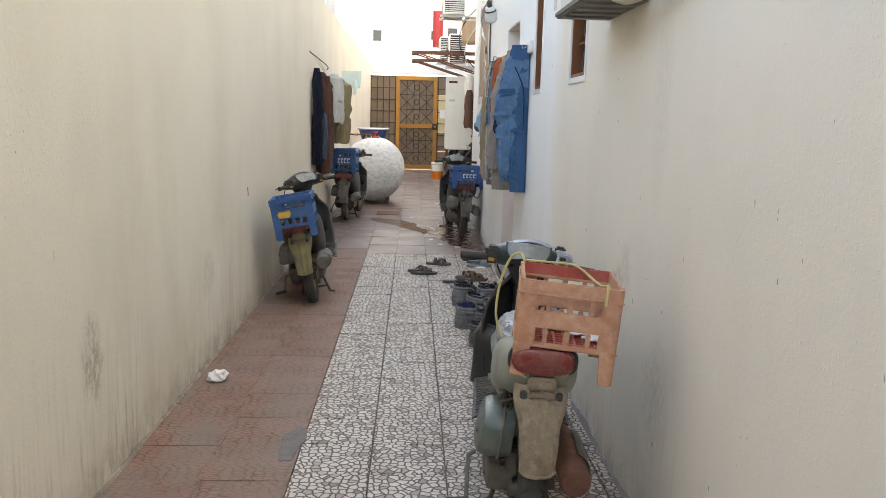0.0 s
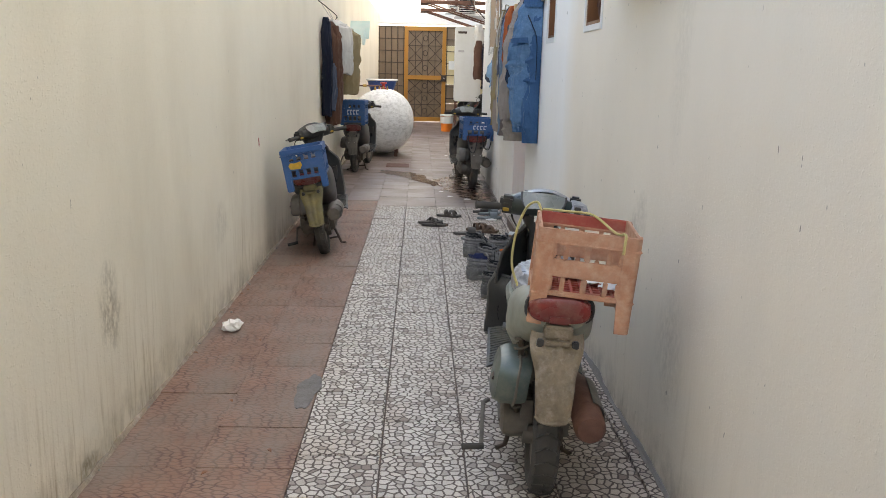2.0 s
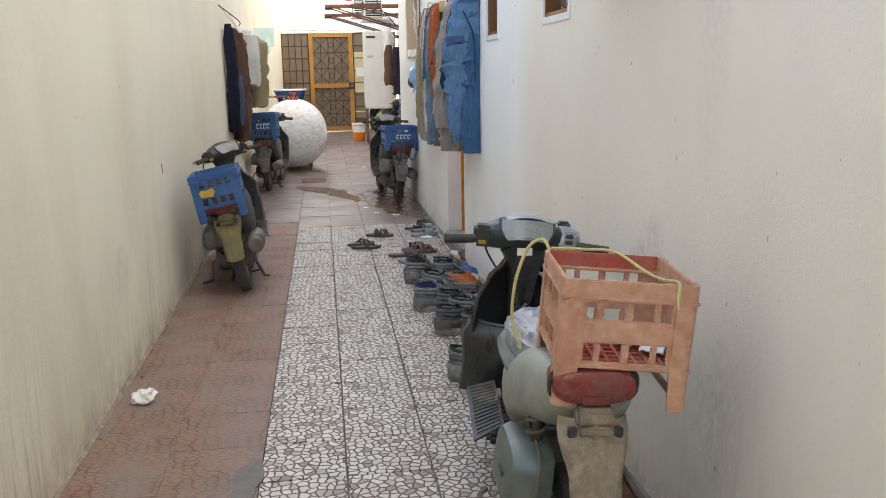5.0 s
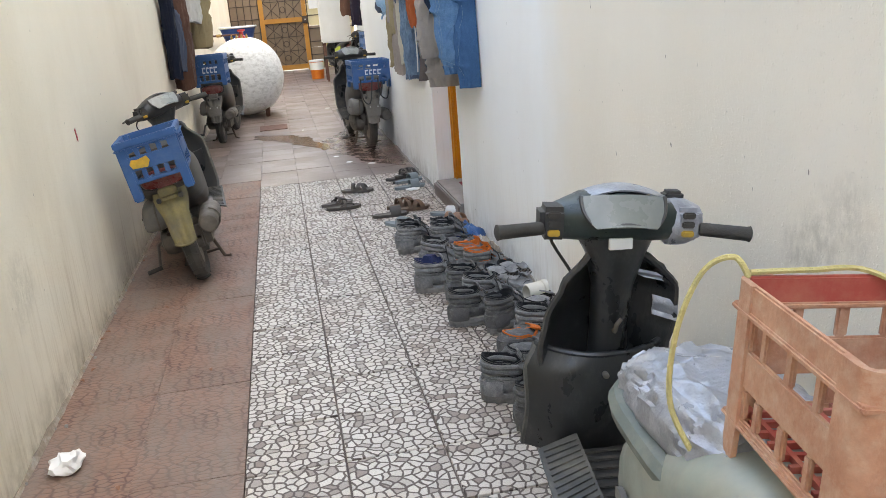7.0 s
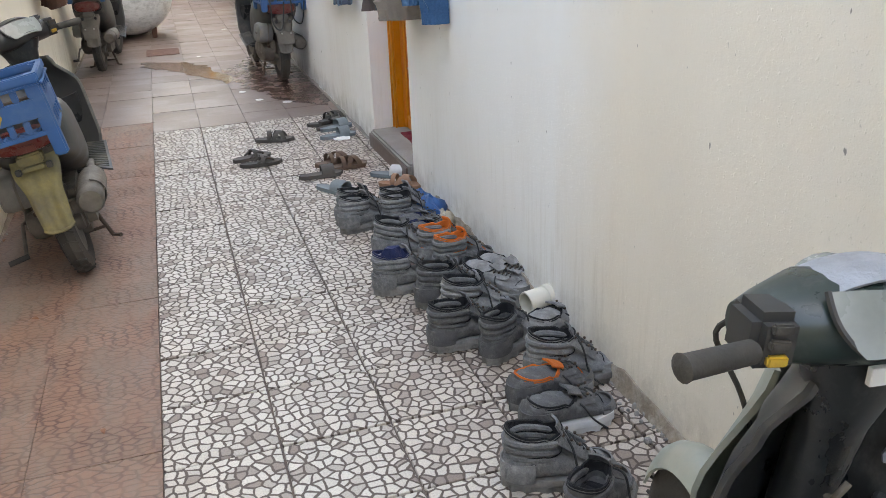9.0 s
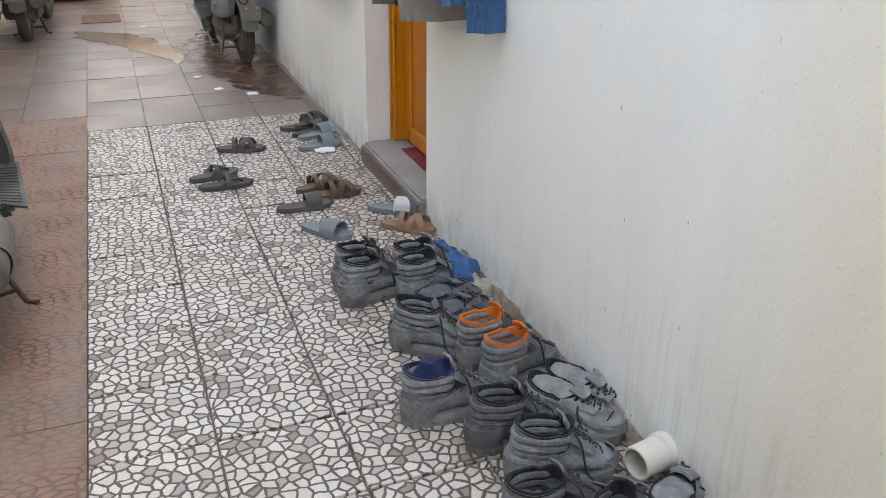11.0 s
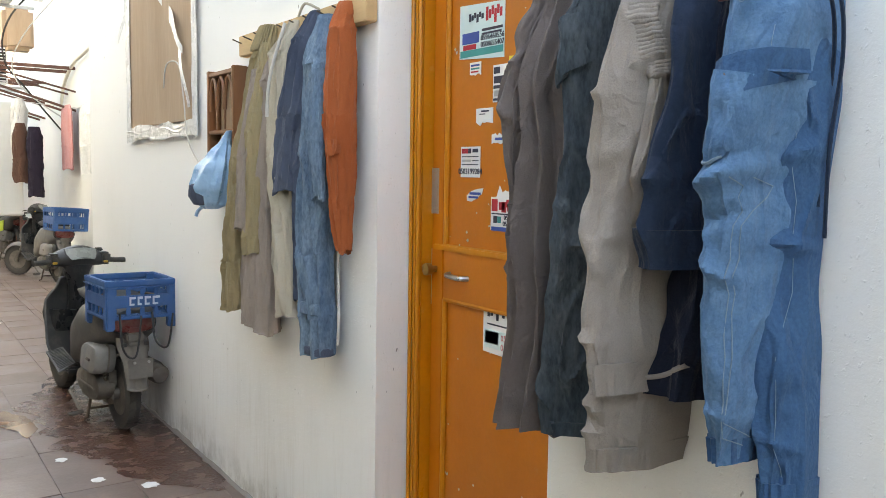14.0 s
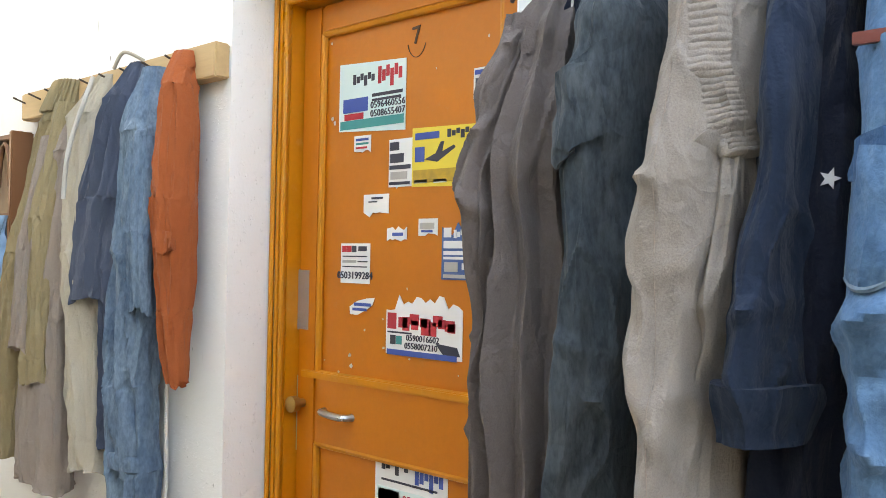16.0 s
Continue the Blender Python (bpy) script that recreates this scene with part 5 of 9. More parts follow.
    def shield(u, v):
        if tape:
            z = lerp(0.44, 0.85, u)
            xl = keyed(((0, -0.185), (0.35, -0.19), (0.58, -0.175), (0.8, -0.135), (1, -0.07)), u)[0]
            xr = keyed(((0, 0.14), (0.3, 0.155), (0.5, 0.168), (0.72, 0.165), (0.85, 0.13), (1, 0.055)), u)[0]
            if 0.2 < u < 0.62:
                xr -= 0.012 * abs(noise.noise(Vector((u * 26, 2, 0))))
            q_ = 2 * v - 1
            return (lerp(xl, xr, v), 1.03 - 0.085 * abs(q_) ** 2.4 - 0.05 * u, z)
        z = lerp(0.25, 0.80, u)
        hw = keyed(((0, 0.16), (0.25, 0.20), (0.7, 0.20), (1.0, 0.10)), u)[0]
        x = (v - 0.5) * 2
        return (x * hw, 0.98 - 0.14 * (1 - u) ** 2 * 0.6 - 0.06 * abs(x) ** 2.2 + 0.03 * u, z)
    part("leg_shield", sheet(shield, 16, 16, 0.016), "black_shiny" if body == "body_green" else "black", s, "scuffed black leg shield")
    part("shield_edge", tube(curve_pts([shield(i / 12, 0) for i in range(13)] + [shield(1, 0.5)] + [shield(1 - i / 12, 1) for i in range(13)], 2), 0.009, seg=6), "black" if tape else "body_dark", s)
    part("front_cover", sheet(lambda u, v: ((v - 0.5) * 2 * keyed(((0, 0.12), (0.5, 0.145 if tape else 0.19), (1, 0.045 if tape else 0.10)), u)[0], 1.03 + 0.08 * math.cos((v - 0.5) * 2.6) - 0.05 * u, lerp(0.34, 0.80, u)), 12, 12, 0.01), body, s)
    # glove pocket
    if tape:
        def lower(u, v):
            z = lerp(0.27, 0.585, u)
            xl = keyed(((0, -0.225), (0.45, -0.22), (0.8, -0.225), (1, -0.195)), u)[0]
            xr = keyed(((0, 0.12), (0.4, 0.105), (0.62, 0.10), (0.8, 0.135), (1, 0.175)), u)[0]
            q_ = 2 * v - 1
            return (lerp(xl, xr, v), lerp(0.93, 0.90, u) + 0.07 * abs(q_) ** 2.6 - 0.035 * math.sin(u * math.pi) + 0.006 * noise.noise(Vector((v * 4, u * 4, 3))), z - 0.018 * (1 - q_ * q_) * u)
        lp = part("lower_panel", sheet(lower, 22, 24, 0.008), "black_shiny", s, "scuffed black inner panel with an open pocket")
        part("pocket_lip", tube([lower(1, i / 20) for i in range(21)], 0.009, seg=8), "black_shiny", lp)
        part("panel_edge", tube([lower(i / 14, 0) for i in range(15)], 0.008, seg=6), "body_dark", lp)
        for x_, z_ in ((0.0, 0.40), (-0.03, 0.52), (0.03, 0.46)):
            part("screw", lathe([(0.845, 0.0), (0.846, 0.008), (0.87, 0.008)], "y", 10, (x_, 0.022, z_)), "chrome", lp)
        part("bag_hook", tube(curve_pts([(0.0, 0.93, 0.64), (0.0, 0.90, 0.63), (0.0, 0.885, 0.655), (0.012, 0.885, 0.67)], 5), 0.006, seg=6), "alloy", s)
        for za, zb, w_ in ((0.765, 0.80, 0.05), (0.66, 0.715, 0.035)):
            part("tape_strip", sheet(lambda u, v: (lerp(0.165 - w_ * 1.6, 0.172, u) - 0.06 * max(0, v * (zb - 0.76) / 0.04) * (zb > 0.76), 0.925 - 0.015 * u + 0.004 * math.sin(v * 7), lerp(za, zb, v) - 0.02 * u), 6, 4, 0.004), "tape", s)
    else:
        def pocket(u, v):
            a = lerp(0.0, math.pi, v)
            return (0.165 * math.cos(a), 0.945 - (0.03 + 0.075 * u) * math.sin(a), lerp(0.45, 0.60, u))
        part("glove_pocket", sheet(pocket, 8, 16, 0.008), "black_shiny", s)
    part("steering_cover", ring_loft([[(hw * math.cos(a), yy + dd * math.sin(a), z) for a in [2 * math.pi * k / 16 for k in range(16)]] for z, hw, dd, yy in ((0.45, 0.06, 0.05, 0.965), (0.62, 0.05, 0.045, 0.955), (0.75, 0.055, 0.045, 0.93), (0.85, 0.08, 0.05, 0.905), (0.91, 0.11, 0.055, 0.905))]), "black_shiny", s)
    # handlebar
    hb_r = []
    for x, hz, hy, dz_ in ((-0.185, 0.028, 0.035, 0.0), (-0.15, 0.045, 0.055, 0.0), (-0.09, 0.06, 0.075, 0.012), (0.0, 0.066, 0.085, 0.018), (0.09, 0.06, 0.075, 0.012), (0.15, 0.045, 0.055, 0.0), (0.185, 0.028, 0.035, 0.0)):
        hb_r.append([(x, 0.91 + hy * math.copysign(abs(math.cos(a)) ** 0.8, math.cos(a)), 0.93 + dz_ + hz * math.copysign(abs(math.sin(a)) ** 0.8, math.sin(a))) for a in [2 * math.pi * k / 20 for k in range(20)]])
    hb = part("handlebar", ring_loft(hb_r), "dash_green" if tape else "black", s, m=H @ (Matrix.Translation((0, 0.91, 0.93)) @ pose(0, 0, 0, 0, 3, 0) @ Matrix.Translation((0, -0.91, -0.93)) if tape else Matrix.Identity(4)))
    part("instrument_window", sheet(lambda u, v: ((u - 0.5) * 0.2 * (1 - 0.28 * v ** 3), lerp(0.872, 0.814, v) - 0.022 + 0.012 * (2 * u - 1) ** 2, lerp(1.008, 0.942, v) - 0.008 * (2 * u - 1) ** 2), 14, 8, 0.006), dash, hb, "scratched grey instrument window")
    part("window_bezel", tube([((a_ - 0.5) * 0.206 * (1 - 0.28 * b_ ** 3), lerp(0.872, 0.822, b_) - 0.024 + 0.012 * (2 * a_ - 1) ** 2, lerp(1.01, 0.947, b_) - 0.008 * (2 * a_ - 1) ** 2) for a_, b_ in [(0, k / 8) for k in range(9)] + [(k / 12, 1) for k in range(13)] + [(1, 1 - k / 8) for k in range(9)]], 0.005, seg=6), "black", hb)
    part("hood", sheet(lambda u, v: (lerp(-0.10, 0.12, u), lerp(0.868 if tape else 0.885, 0.955, v), 1.0145 + 0.006 * math.sin(v * 3.1) - 0.03 * (2 * u - 1) ** 2), 12, 6, 0.004), "tape" if tape else "black", hb)
    for sx in (-1, 1):
        bar = part("grip", lathe([(0.0, 0.013), (0.005, 0.0165), (0.11, 0.0175), (0.118, 0.02), (0.122, 0.012)], "x", 14, (0.20, 0, 0)), "rubber", hb)
        bar.matrix_local = Matrix.Translation((0, 0.90, 0.93)) @ Euler((0, radians(2), radians(-14 if sx > 0 else 194 - 180))).to_matrix().to_4x4() if sx > 0 else Matrix.Translation((0, 0.90, 0.93)) @ Matrix.Scale(-1, 4, (1, 0, 0)) @ Euler((0, radians(2), radians(-14))).to_matrix().to_4x4()
        sw = part("switch_box", box((sx * 0.165 - 0.036, 0.845, 0.892), (sx * 0.165 + 0.036, 0.925, 0.975), 0.014), "tape" if tape and sx > 0 else "black", hb)
        for k in range(3):
            part("switch", box((sx * 0.165 - 0.018, 0.836, 0.905 + k * 0.023), (sx * 0.165 + 0.012, 0.847, 0.921 + k * 0.023), 0.003), "rubber" if k else "logo_yellow", sw)
        if not tape:
            part("lever", tube(curve_pts([(sx * 0.17, 0.955, 0.925), (sx * 0.22, 0.972, 0.917), (sx * 0.262, 0.965, 0.91)], 5), [0.006] * 10 + [0.005]), "alloy", hb)
    if tape:
        part("tape_wrap", lathe([(0.115, 0.045), (0.125, 0.058), (0.15, 0.060), (0.175, 0.057), (0.205, 0.043), (0.215, 0.02)], "x", 14, (0, 0.905, 0.928)), "tape", hb, "silver tape wound round the switch box")
    part("headlamp", lathe([(0.0, 0.07), (0.025, 0.062), (0.04, 0.03), (0.042, 0.0)], "y", 20, (0, 0.985, 0.93)), "lens", hb)
    part("mirror_stub", box((0.125, 0.92, 0.975), (0.175, 0.965, 1.0), 0.008), "black", hb)
    part("cable", tube(curve_pts([(-0.12, 0.96, 0.92), (-0.14, 1.03, 0.85), (-0.06, 1.05, 0.72), (-0.02, 1.02, 0.6)], 6), 0.0045, seg=6), "rubber", hb)
    # stand
    for sx in (-1, 1):
        part("stand_leg", tube([(sx * 0.07, 0.36, 0.17), (sx * 0.12, 0.30, 0.012), (sx * 0.155, 0.27, 0.009)], 0.010), "iron", s)
    part("stand_bar", tube([(-0.11, 0.315, 0.06), (0.11, 0.315, 0.06)], 0.008), "iron", s)
    return s


S_RED = pose(0.926, -6.41, 0, 0, 2.3, -4.6) @ Matrix.Diagonal((0.97, 1.04, 0.965, 1))
s_red = scooter(S_RED, "dusty green scooter with taped handlebar and seat", "body_green", "mud_plate", "seat_green", tape=True, turn=-4.4, seat_k=0.88)
part("warning_label", box((-0.04, 0.836, 0.874), (0.018, 0.846, 0.902), 0.001), "paper", s_red, "small white warning label")
sb = []
for i in range(45):
    u = i / 44
    y, hw, zt, zb = keyed(((0, 0.10, 0.10, 0.79, 0.69), (0.15, 0.16, 0.132, 0.81, 0.66), (0.55, 0.36, 0.142, 0.80, 0.63), (0.85, 0.51, 0.125, 0.765, 0.615), (0.97, 0.565, 0.085, 0.71, 0.62), (1, 0.575, 0.05, 0.68, 0.64)), u)
    ring = []
    for k in range(88):
        a = 2 * math.pi * k / 88
        ca, sa = math.cos(a), math.sin(a)
        v = Vector((ca * 2.0, sa * 2.0, u * 5))
        c = 0.030 * (0.28 - abs(noise.noise(v * 1.1))) + 0.016 * (0.25 - abs(noise.noise(v * 2.7 + Vector((3, 1, 2))))) + 0.005 * noise.noise(v * 7)
        c *= 1.0 if sa > -0.2 else 0.25
        ring.append(((hw + c * 0.7) * math.copysign(abs(ca) ** 0.7, ca), y + 0.3 * c, lerp(zb, zt, 0.5 + 0.5 * math.copysign(abs(sa) ** 0.75, sa)) + c * max(sa, 0)))
    sb.append(ring)
part("taped_cover", ring_loft(sb), "tape", s_red, "crumpled silver tape over the seat")
part("seat_skirt", tube([(x * 1.02, y, 0.655) for x, y in [(0.135 * math.copysign(abs(math.cos(a)) ** 0.5, math.cos(a)), 0.34 + 0.225 * math.copysign(abs(math.sin(a)) ** 0.6, math.sin(a))) for a in [2 * math.pi * k / 32 for k in range(33)]]], 0.028, seg=8), "seat_green", s_red, "faded green seat edge")
for k, (x, y, r) in enumerate(((-0.05, 0.42, 0.07), (0.05, 0.46, 0.04))):
    part("tape_strip", sheet(lambda u, v, x=x, y=y, r=r, k=k: (x + (u - 0.5) * 0.13, y + (v - 0.5) * r + (u - 0.5) * 0.06 * (1 - 2 * k), 0.822 - 2.2 * (x + (u - 0.5) * 0.13) ** 2 - 0.9 * max(0, y - 0.3) ** 1.5 + 0.010 * noise.noise(Vector((u * 4, v * 3, k)))), 16, 6, 0.003), "tape" if k == 0 else "logo_yellow", s_red)
part("side_script", ring_loft([[(-0.152 - d_, 0.40 + c_ * 0.022 * (1 + 0.2 * math.sin(5 * c_)), 0.50 + s_ * 0.016) for c_, s_ in [(math.cos(a), math.sin(a)) for a in [2 * math.pi * k / 14 for k in range(14)]]] for d_ in (0.0, 0.012)]), "body_grey", s_red, "small raised maker's mark")


def tall_crate(m, colour, inner, label, w=0.33, d=0.34, h=0.325, leg=0.105):
    """Deep bottle crate: rounded corner posts that run down as legs, two rows of openings, lips and a red grid floor."""
    c = thing("bottle_crate", m, label, "crate", "crates on the scooters")
    t, pw = 0.009, 0.052

    def corner(sx, sy):
        def f(u, v):
            k = lerp(0.86, 1.0, min(1.0, u * h / leg))
            if v < 0.3:
                p = (0.0, lerp(pw, 0.022, v / 0.3))
            elif v > 0.7:
                p = (lerp(0.022, pw, (v - 0.7) / 0.3), 0.0)
            else:
                q_ = (v - 0.3) / 0.4 * math.pi / 2
                p = (0.022 - 0.022 * math.cos(q_), 0.022 - 0.022 * math.sin(q_))
            return (sx * (w / 2 - p[0] * k), sy * (d / 2 - p[1] * k), u * h)
        return sheet(f, 10, 20, t)
    for sx in (-1, 1):
        for sy in (-1, 1):
            part("corner_post", corner(sx, sy), colour, c)

    def wall(side, sgn, length, other):
        def piece(a, b, z0, z1, grow=0.0, nm="wall_band", mt=None):
            lo, hi = (a, sgn * (other / 2 - t / 2) - t / 2 - grow, z0), (b, sgn * (other / 2 - t / 2) + t / 2 + grow, z1)
            if side == "x":
                lo, hi = (lo[1], lo[0], lo[2]), (hi[1], hi[0], hi[2])
            part(nm, box(lo, hi, 0.003), mt or colour, c)
        L = length / 2 - pw + 0.004
        z = [leg, leg + 0.014, leg + 0.062, leg + 0.122, leg + 0.174, h]
        piece(-L, L, z[0], z[1])
        piece(-L, L, z[2], z[3])
        piece(-length / 2 + 0.012, length / 2 - 0.012, z[4], z[5], 0.001, "rim", inner if side == "y" and sgn > 0 else None)
        piece(-length / 2 - 0.004, length / 2 + 0.004, z[4] - 0.004, z[4] + 0.006, 0.006, "rim_lip")
        piece(-length / 2 - 0.003, length / 2 + 0.003, z[0] - 0.003, z[0] + 0.006, 0.005, "base_lip")
        for za, zb in ((z[1], z[2]), (z[3], z[4])):
            for f_, wd in ((-0.60, 0.016), (0.0, 0.020), (0.60, 0.016)):
                piece(L * f_ - wd / 2, L * f_ + wd / 2, za, zb, 0.0, "bar")
            for sg in (-1, 1):
                piece(sg * L - (0.014 if sg > 0 else 0.0), sg * L + (0.014 if sg < 0 else 0.0), za, zb, 0.0, "bar")
        if side == "x":
            piece(-length / 2 + 0.03, length / 2 - 0.03, 0.0, 0.024, 0.0, "skid")
    wall("y", -1, w, d)
    wall("y", 1, w, d)
    wall("x", -1, d, w)
    wall("x", 1, d, w)
    for k in range(9):
        x = lerp(-w / 2 + 0.03, w / 2 - 0.03, k / 8)
        part("floor_bar", box((x - 0.004, -d / 2 + 0.012, leg + 0.004), (x + 0.004, d / 2 - 0.012, leg + 0.014)), inner, c)
    for k in range(10):
        y = lerp(-d / 2 + 0.03, d / 2 - 0.03, k / 9)
        part("floor_bar", box((-w / 2 + 0.012, y - 0.004, leg + 0.003), (w / 2 - 0.012, y + 0.004, leg + 0.013)), inner, c)
    return c


C_RED = pose(1.018, -6.448, 0.682, 0, 5.0, -7)
c_red = tall_crate(C_RED, "crate_red", "crate_in", "faded salmon-red plastic bottle crate tied behind the seat")
for x, y, mt, rz in ((0.06, -0.02, "paper", 20), (0.10, -0.06, "paper", 70), (-0.02, 0.03, "black", 5)):
    lt = part("crumpled_wrapper", sheet(lambda u, v: ((u - 0.5) * 0.10, (v - 0.5) * 0.06, 0.012 * noise.noise(Vector((u * 5, v * 4, x * 40)))), 10, 6, 0.002), mt, m=C_RED @ pose(x, y, 0.132, 0, 0, rz))
    tagged(lt, "crumpled wrapper lying on the crate floor", "litter")
rope_pts = [(-0.155, 0.16, 0.325), (-0.175, 0.175, 0.352), (-0.21, 0.20, 0.32), (-0.235, 0.215, 0.22), (-0.235, 0.215, 0.10), (-0.20, 0.19, 0.02)]
cord = new("tie_cord", finish(tube([C_RED @ p for p in curve_pts(rope_pts, 8)], 0.0048, seg=6)))
cord.data.materials.append(M["rope"])
tagged(cord, "yellow twisted cord tied round the red crate", "cord")
cord2 = new("tie_cord", finish(tube([C_RED @ p for p in curve_pts([(-0.15, 0.168, 0.33), (-0.06, 0.166, 0.333), (0.03, 0.165, 0.331), (0.09, 0.06, 0.305), (0.10, -0.08, 0.315), (0.11, -0.168, 0.331), (0.11, -0.182, 0.30), (0.11, -0.186, 0.27)], 8)], 0.0048, seg=6)))
cord2.data.materials.append(M["rope"])
tagged(cord2, "yellow twisted cord laid over the red crate rim", "cord")

S1 = pose(-0.29, -2.50, 0, 0, -11, 3)
scooter(S1, "dark dusty scooter leaning on its stand by the cream wall", "body_dark", "yellow_plate", turn=38)
crate("bottle_crate", S1 @ pose(0, -0.13, 0.675), "crate_blue", "blue plastic bottle crate with worn yellow print", 0.32, 0.36, 0.235, 0.09, None, "logo_yellow")
S2 = pose(-0.47, 3.0, 0, 0, -1, -4)
scooter(S2, "dark dusty scooter parked before the white tank", "body_dark", "grey_plate", turn=-6)
crate("bottle_crate", S2 @ pose(0.02, -0.12, 0.74), "crate_blue", "blue plastic bottle crate with white print", 0.35, 0.38, 0.31, 0.04, None, "logo_white")
S3 = pose(1.165, 1.56, 0, 0, 1, 5)
scooter(S3, "dark dusty scooter standing in the wet by the white wall", "body_dark", "grey_plate", turn=4)
crate("bottle_crate", S3 @ pose(0.01, -0.1, 0.70), "crate_blue", "open-sided blue crate with white print and hanging straps", 0.40, 0.38, 0.22, 0.06, None, "logo_white")
for dx, sag in ((-0.12, 0.2), (0.06, 0.16)):
    st = new("strap", finish(tube([S3 @ p for p in curve_pts([(dx, -0.30, 0.74), (dx + 0.01, -0.33, 0.74 - sag), (dx + 0.08, -0.33, 0.74 - sag - 0.04), (dx + 0.12, -0.30, 0.72)], 7)], 0.006, seg=6)))
    st.data.materials.append(M["lace"])
    tagged(st, "black strap hanging from the blue crate", "strap")
S4 = pose(1.98, 8.45, 0, 0, 3, 9)
scooter(S4, "grey scooter parked across the end of the alley", "body_grey", "grey_plate", turn=38)
crate("bottle_crate", S4 @ pose(0.05, -0.06, 0.70), "crate_blue", "blue plastic bottle crate on the grey scooter", 0.44, 0.42, 0.30, 0.0)
S5 = pose(1.80, 11.1, 0, 0, 4, 14)
s5 = scooter(S5, "black scooter behind the others near the gate", "black", "black", turn=-20)

part("side_panel", sheet(lambda u, v: (-0.178 - 0.01 * math.sin(u * 3.1), lerp(0.05, 0.42, u), lerp(0.52, 0.68, v) - 0.08 * u), 8, 4, 0.006), "hiviz", s5, "yellow-green side panel")
part("front_panel", sheet(lambda u, v: ((v - 0.5) * 0.3, 1.125 - 0.06 * (2 * v - 1) ** 2, lerp(0.45, 0.75, u)), 6, 8, 0.006), "hiviz", s5, "yellow-green front panel")

# ---- hanging clothes ----


from mathutils.bvhtree import BVHTree


def skin_of(*obs):
    trees = []
    for o in obs:
        me = o.data
        trees.append(BVHTree.FromPolygons([v.co for v in me.vertices], [p.vertices for p in me.polygons]))

    def front(y, z, default):
        xs = [h[0].x for h in (t.ray_cast(Vector((0.9, y, z)), Vector((1, 0, 0))) for t in trees) if h[0]]
        return min(xs) if xs else default
    return front


SKIN = [None]


def hang(rows, folds=3, amp=0.012, creases=(), seed=0, back=1.396, top=None, foot=None, grow=0.0, ribs=0, hem=0.0):
    """Cloth hung on the right wall and standing off it. rows, from the top: (z, far side y, near side y, front x).
    creases: (y, z, y, z, height, width) ridges. top, foot, grow, ribs: a cuff or band round part of it."""
    z_hi, z_lo = top or rows[0][0], foot or rows[-1][0]
    nz = max(6, int(abs(z_hi - z_lo) / 0.009))
    nf, nb = 84, 14
    span = rows[0][0] - rows[-1][0]
    keys = [((rows[0][0] - r[0]) / span, *r[1:]) for r in rows]
    off = Vector((seed * 3.7, seed * 1.3, seed * 7.1))
    rings = []
    for i in range(nz + 1):
        z = lerp(z_hi, z_lo, i / nz)
        s = (rows[0][0] - z) / span
        yl, yr, xf = keyed(keys, s)
        yl, yr = yl + grow + 0.008 * noise.noise(Vector((z * 9, seed, 0))), yr - grow + 0.008 * noise.noise(Vector((z * 8, seed, 5)))
        ring = []
        for k in range(nf + 1):
            u = k / nf
            y = lerp(yl, yr, 0.5 - 0.5 * math.cos(math.pi * u))
            prof = math.sin(math.pi * min(max(u, 0.0), 1.0)) ** 0.62
            drift = 0.55 * noise.noise(Vector((0, z * 1.6, seed))) + 0.25 * u * s
            w = abs(2 * ((u * folds + drift + 0.2 * noise.noise(Vector((u * 3, z * 4, seed)) + off)) % 1.0) - 1)
            bump = amp * (0.35 + 0.65 * s) * (w ** 1.4 - 0.4)
            q_ = u * 0.42
            bump += 0.016 * noise.noise(Vector((q_ * 9, z * 4, seed)) + off) + 0.004 * noise.noise(Vector((q_ * 26, z * 17, seed)) + off)
            cr = 0.16 - abs(noise.noise(Vector((q_ * 8 + z * 3, z * 5 - q_ * 6, seed)) + off))
            bump += 0.11 * max(0.0, cr) * (0.25 + 0.9 * abs(noise.noise(Vector((q_ * 3, z * 2.2, 9)) + off)))
            for ya, za, yb, zb, hgt, wid in creases:
                dy, dz_ = yb - ya, zb - za
                t = max(0.0, min(1.0, ((y - ya) * dy + (z - za) * dz_) / (dy * dy + dz_ * dz_)))
                d = math.hypot(y - ya - t * dy, z - za - t * dz_) / wid
                if d < 3:
                    bump += hgt * math.exp(-d * d) * math.sin(math.pi * min(1, max(0.12, t)))
            if ribs:
                bump = 0.3 * bump + 0.003 * math.sin(u * ribs * 6.28)
            side = math.cos(math.pi * u)
            ring.append((min(back - 0.002, back - (back - xf + grow) * prof - bump * math.sin(math.pi * u) ** 0.5), y + 0.75 * bump * side * min(1.0, prof * 1.6), z + hem * noise.noise(Vector((u * 4, seed, 1))) * s))
        for k in range(1, nb):
            ring.append((back, lerp(yr, yl, k / nb), ring[-1][2]))
        rings.append(ring)
    n = len(rings[0])
    cx, cy = sum(p[0] for p in rings[-1]) / n, sum(p[1] for p in rings[-1]) / n
    rings.append([(lerp(p[0], cx, 0.06), lerp(p[1], cy, 0.06), p[2] + 0.003) for p in rings[-1]])
    rings.append([(lerp(p[0], cx, 0.25), lerp(p[1], cy, 0.25), p[2] + 0.06) for p in rings[-2]])
    return ring_loft(rings)


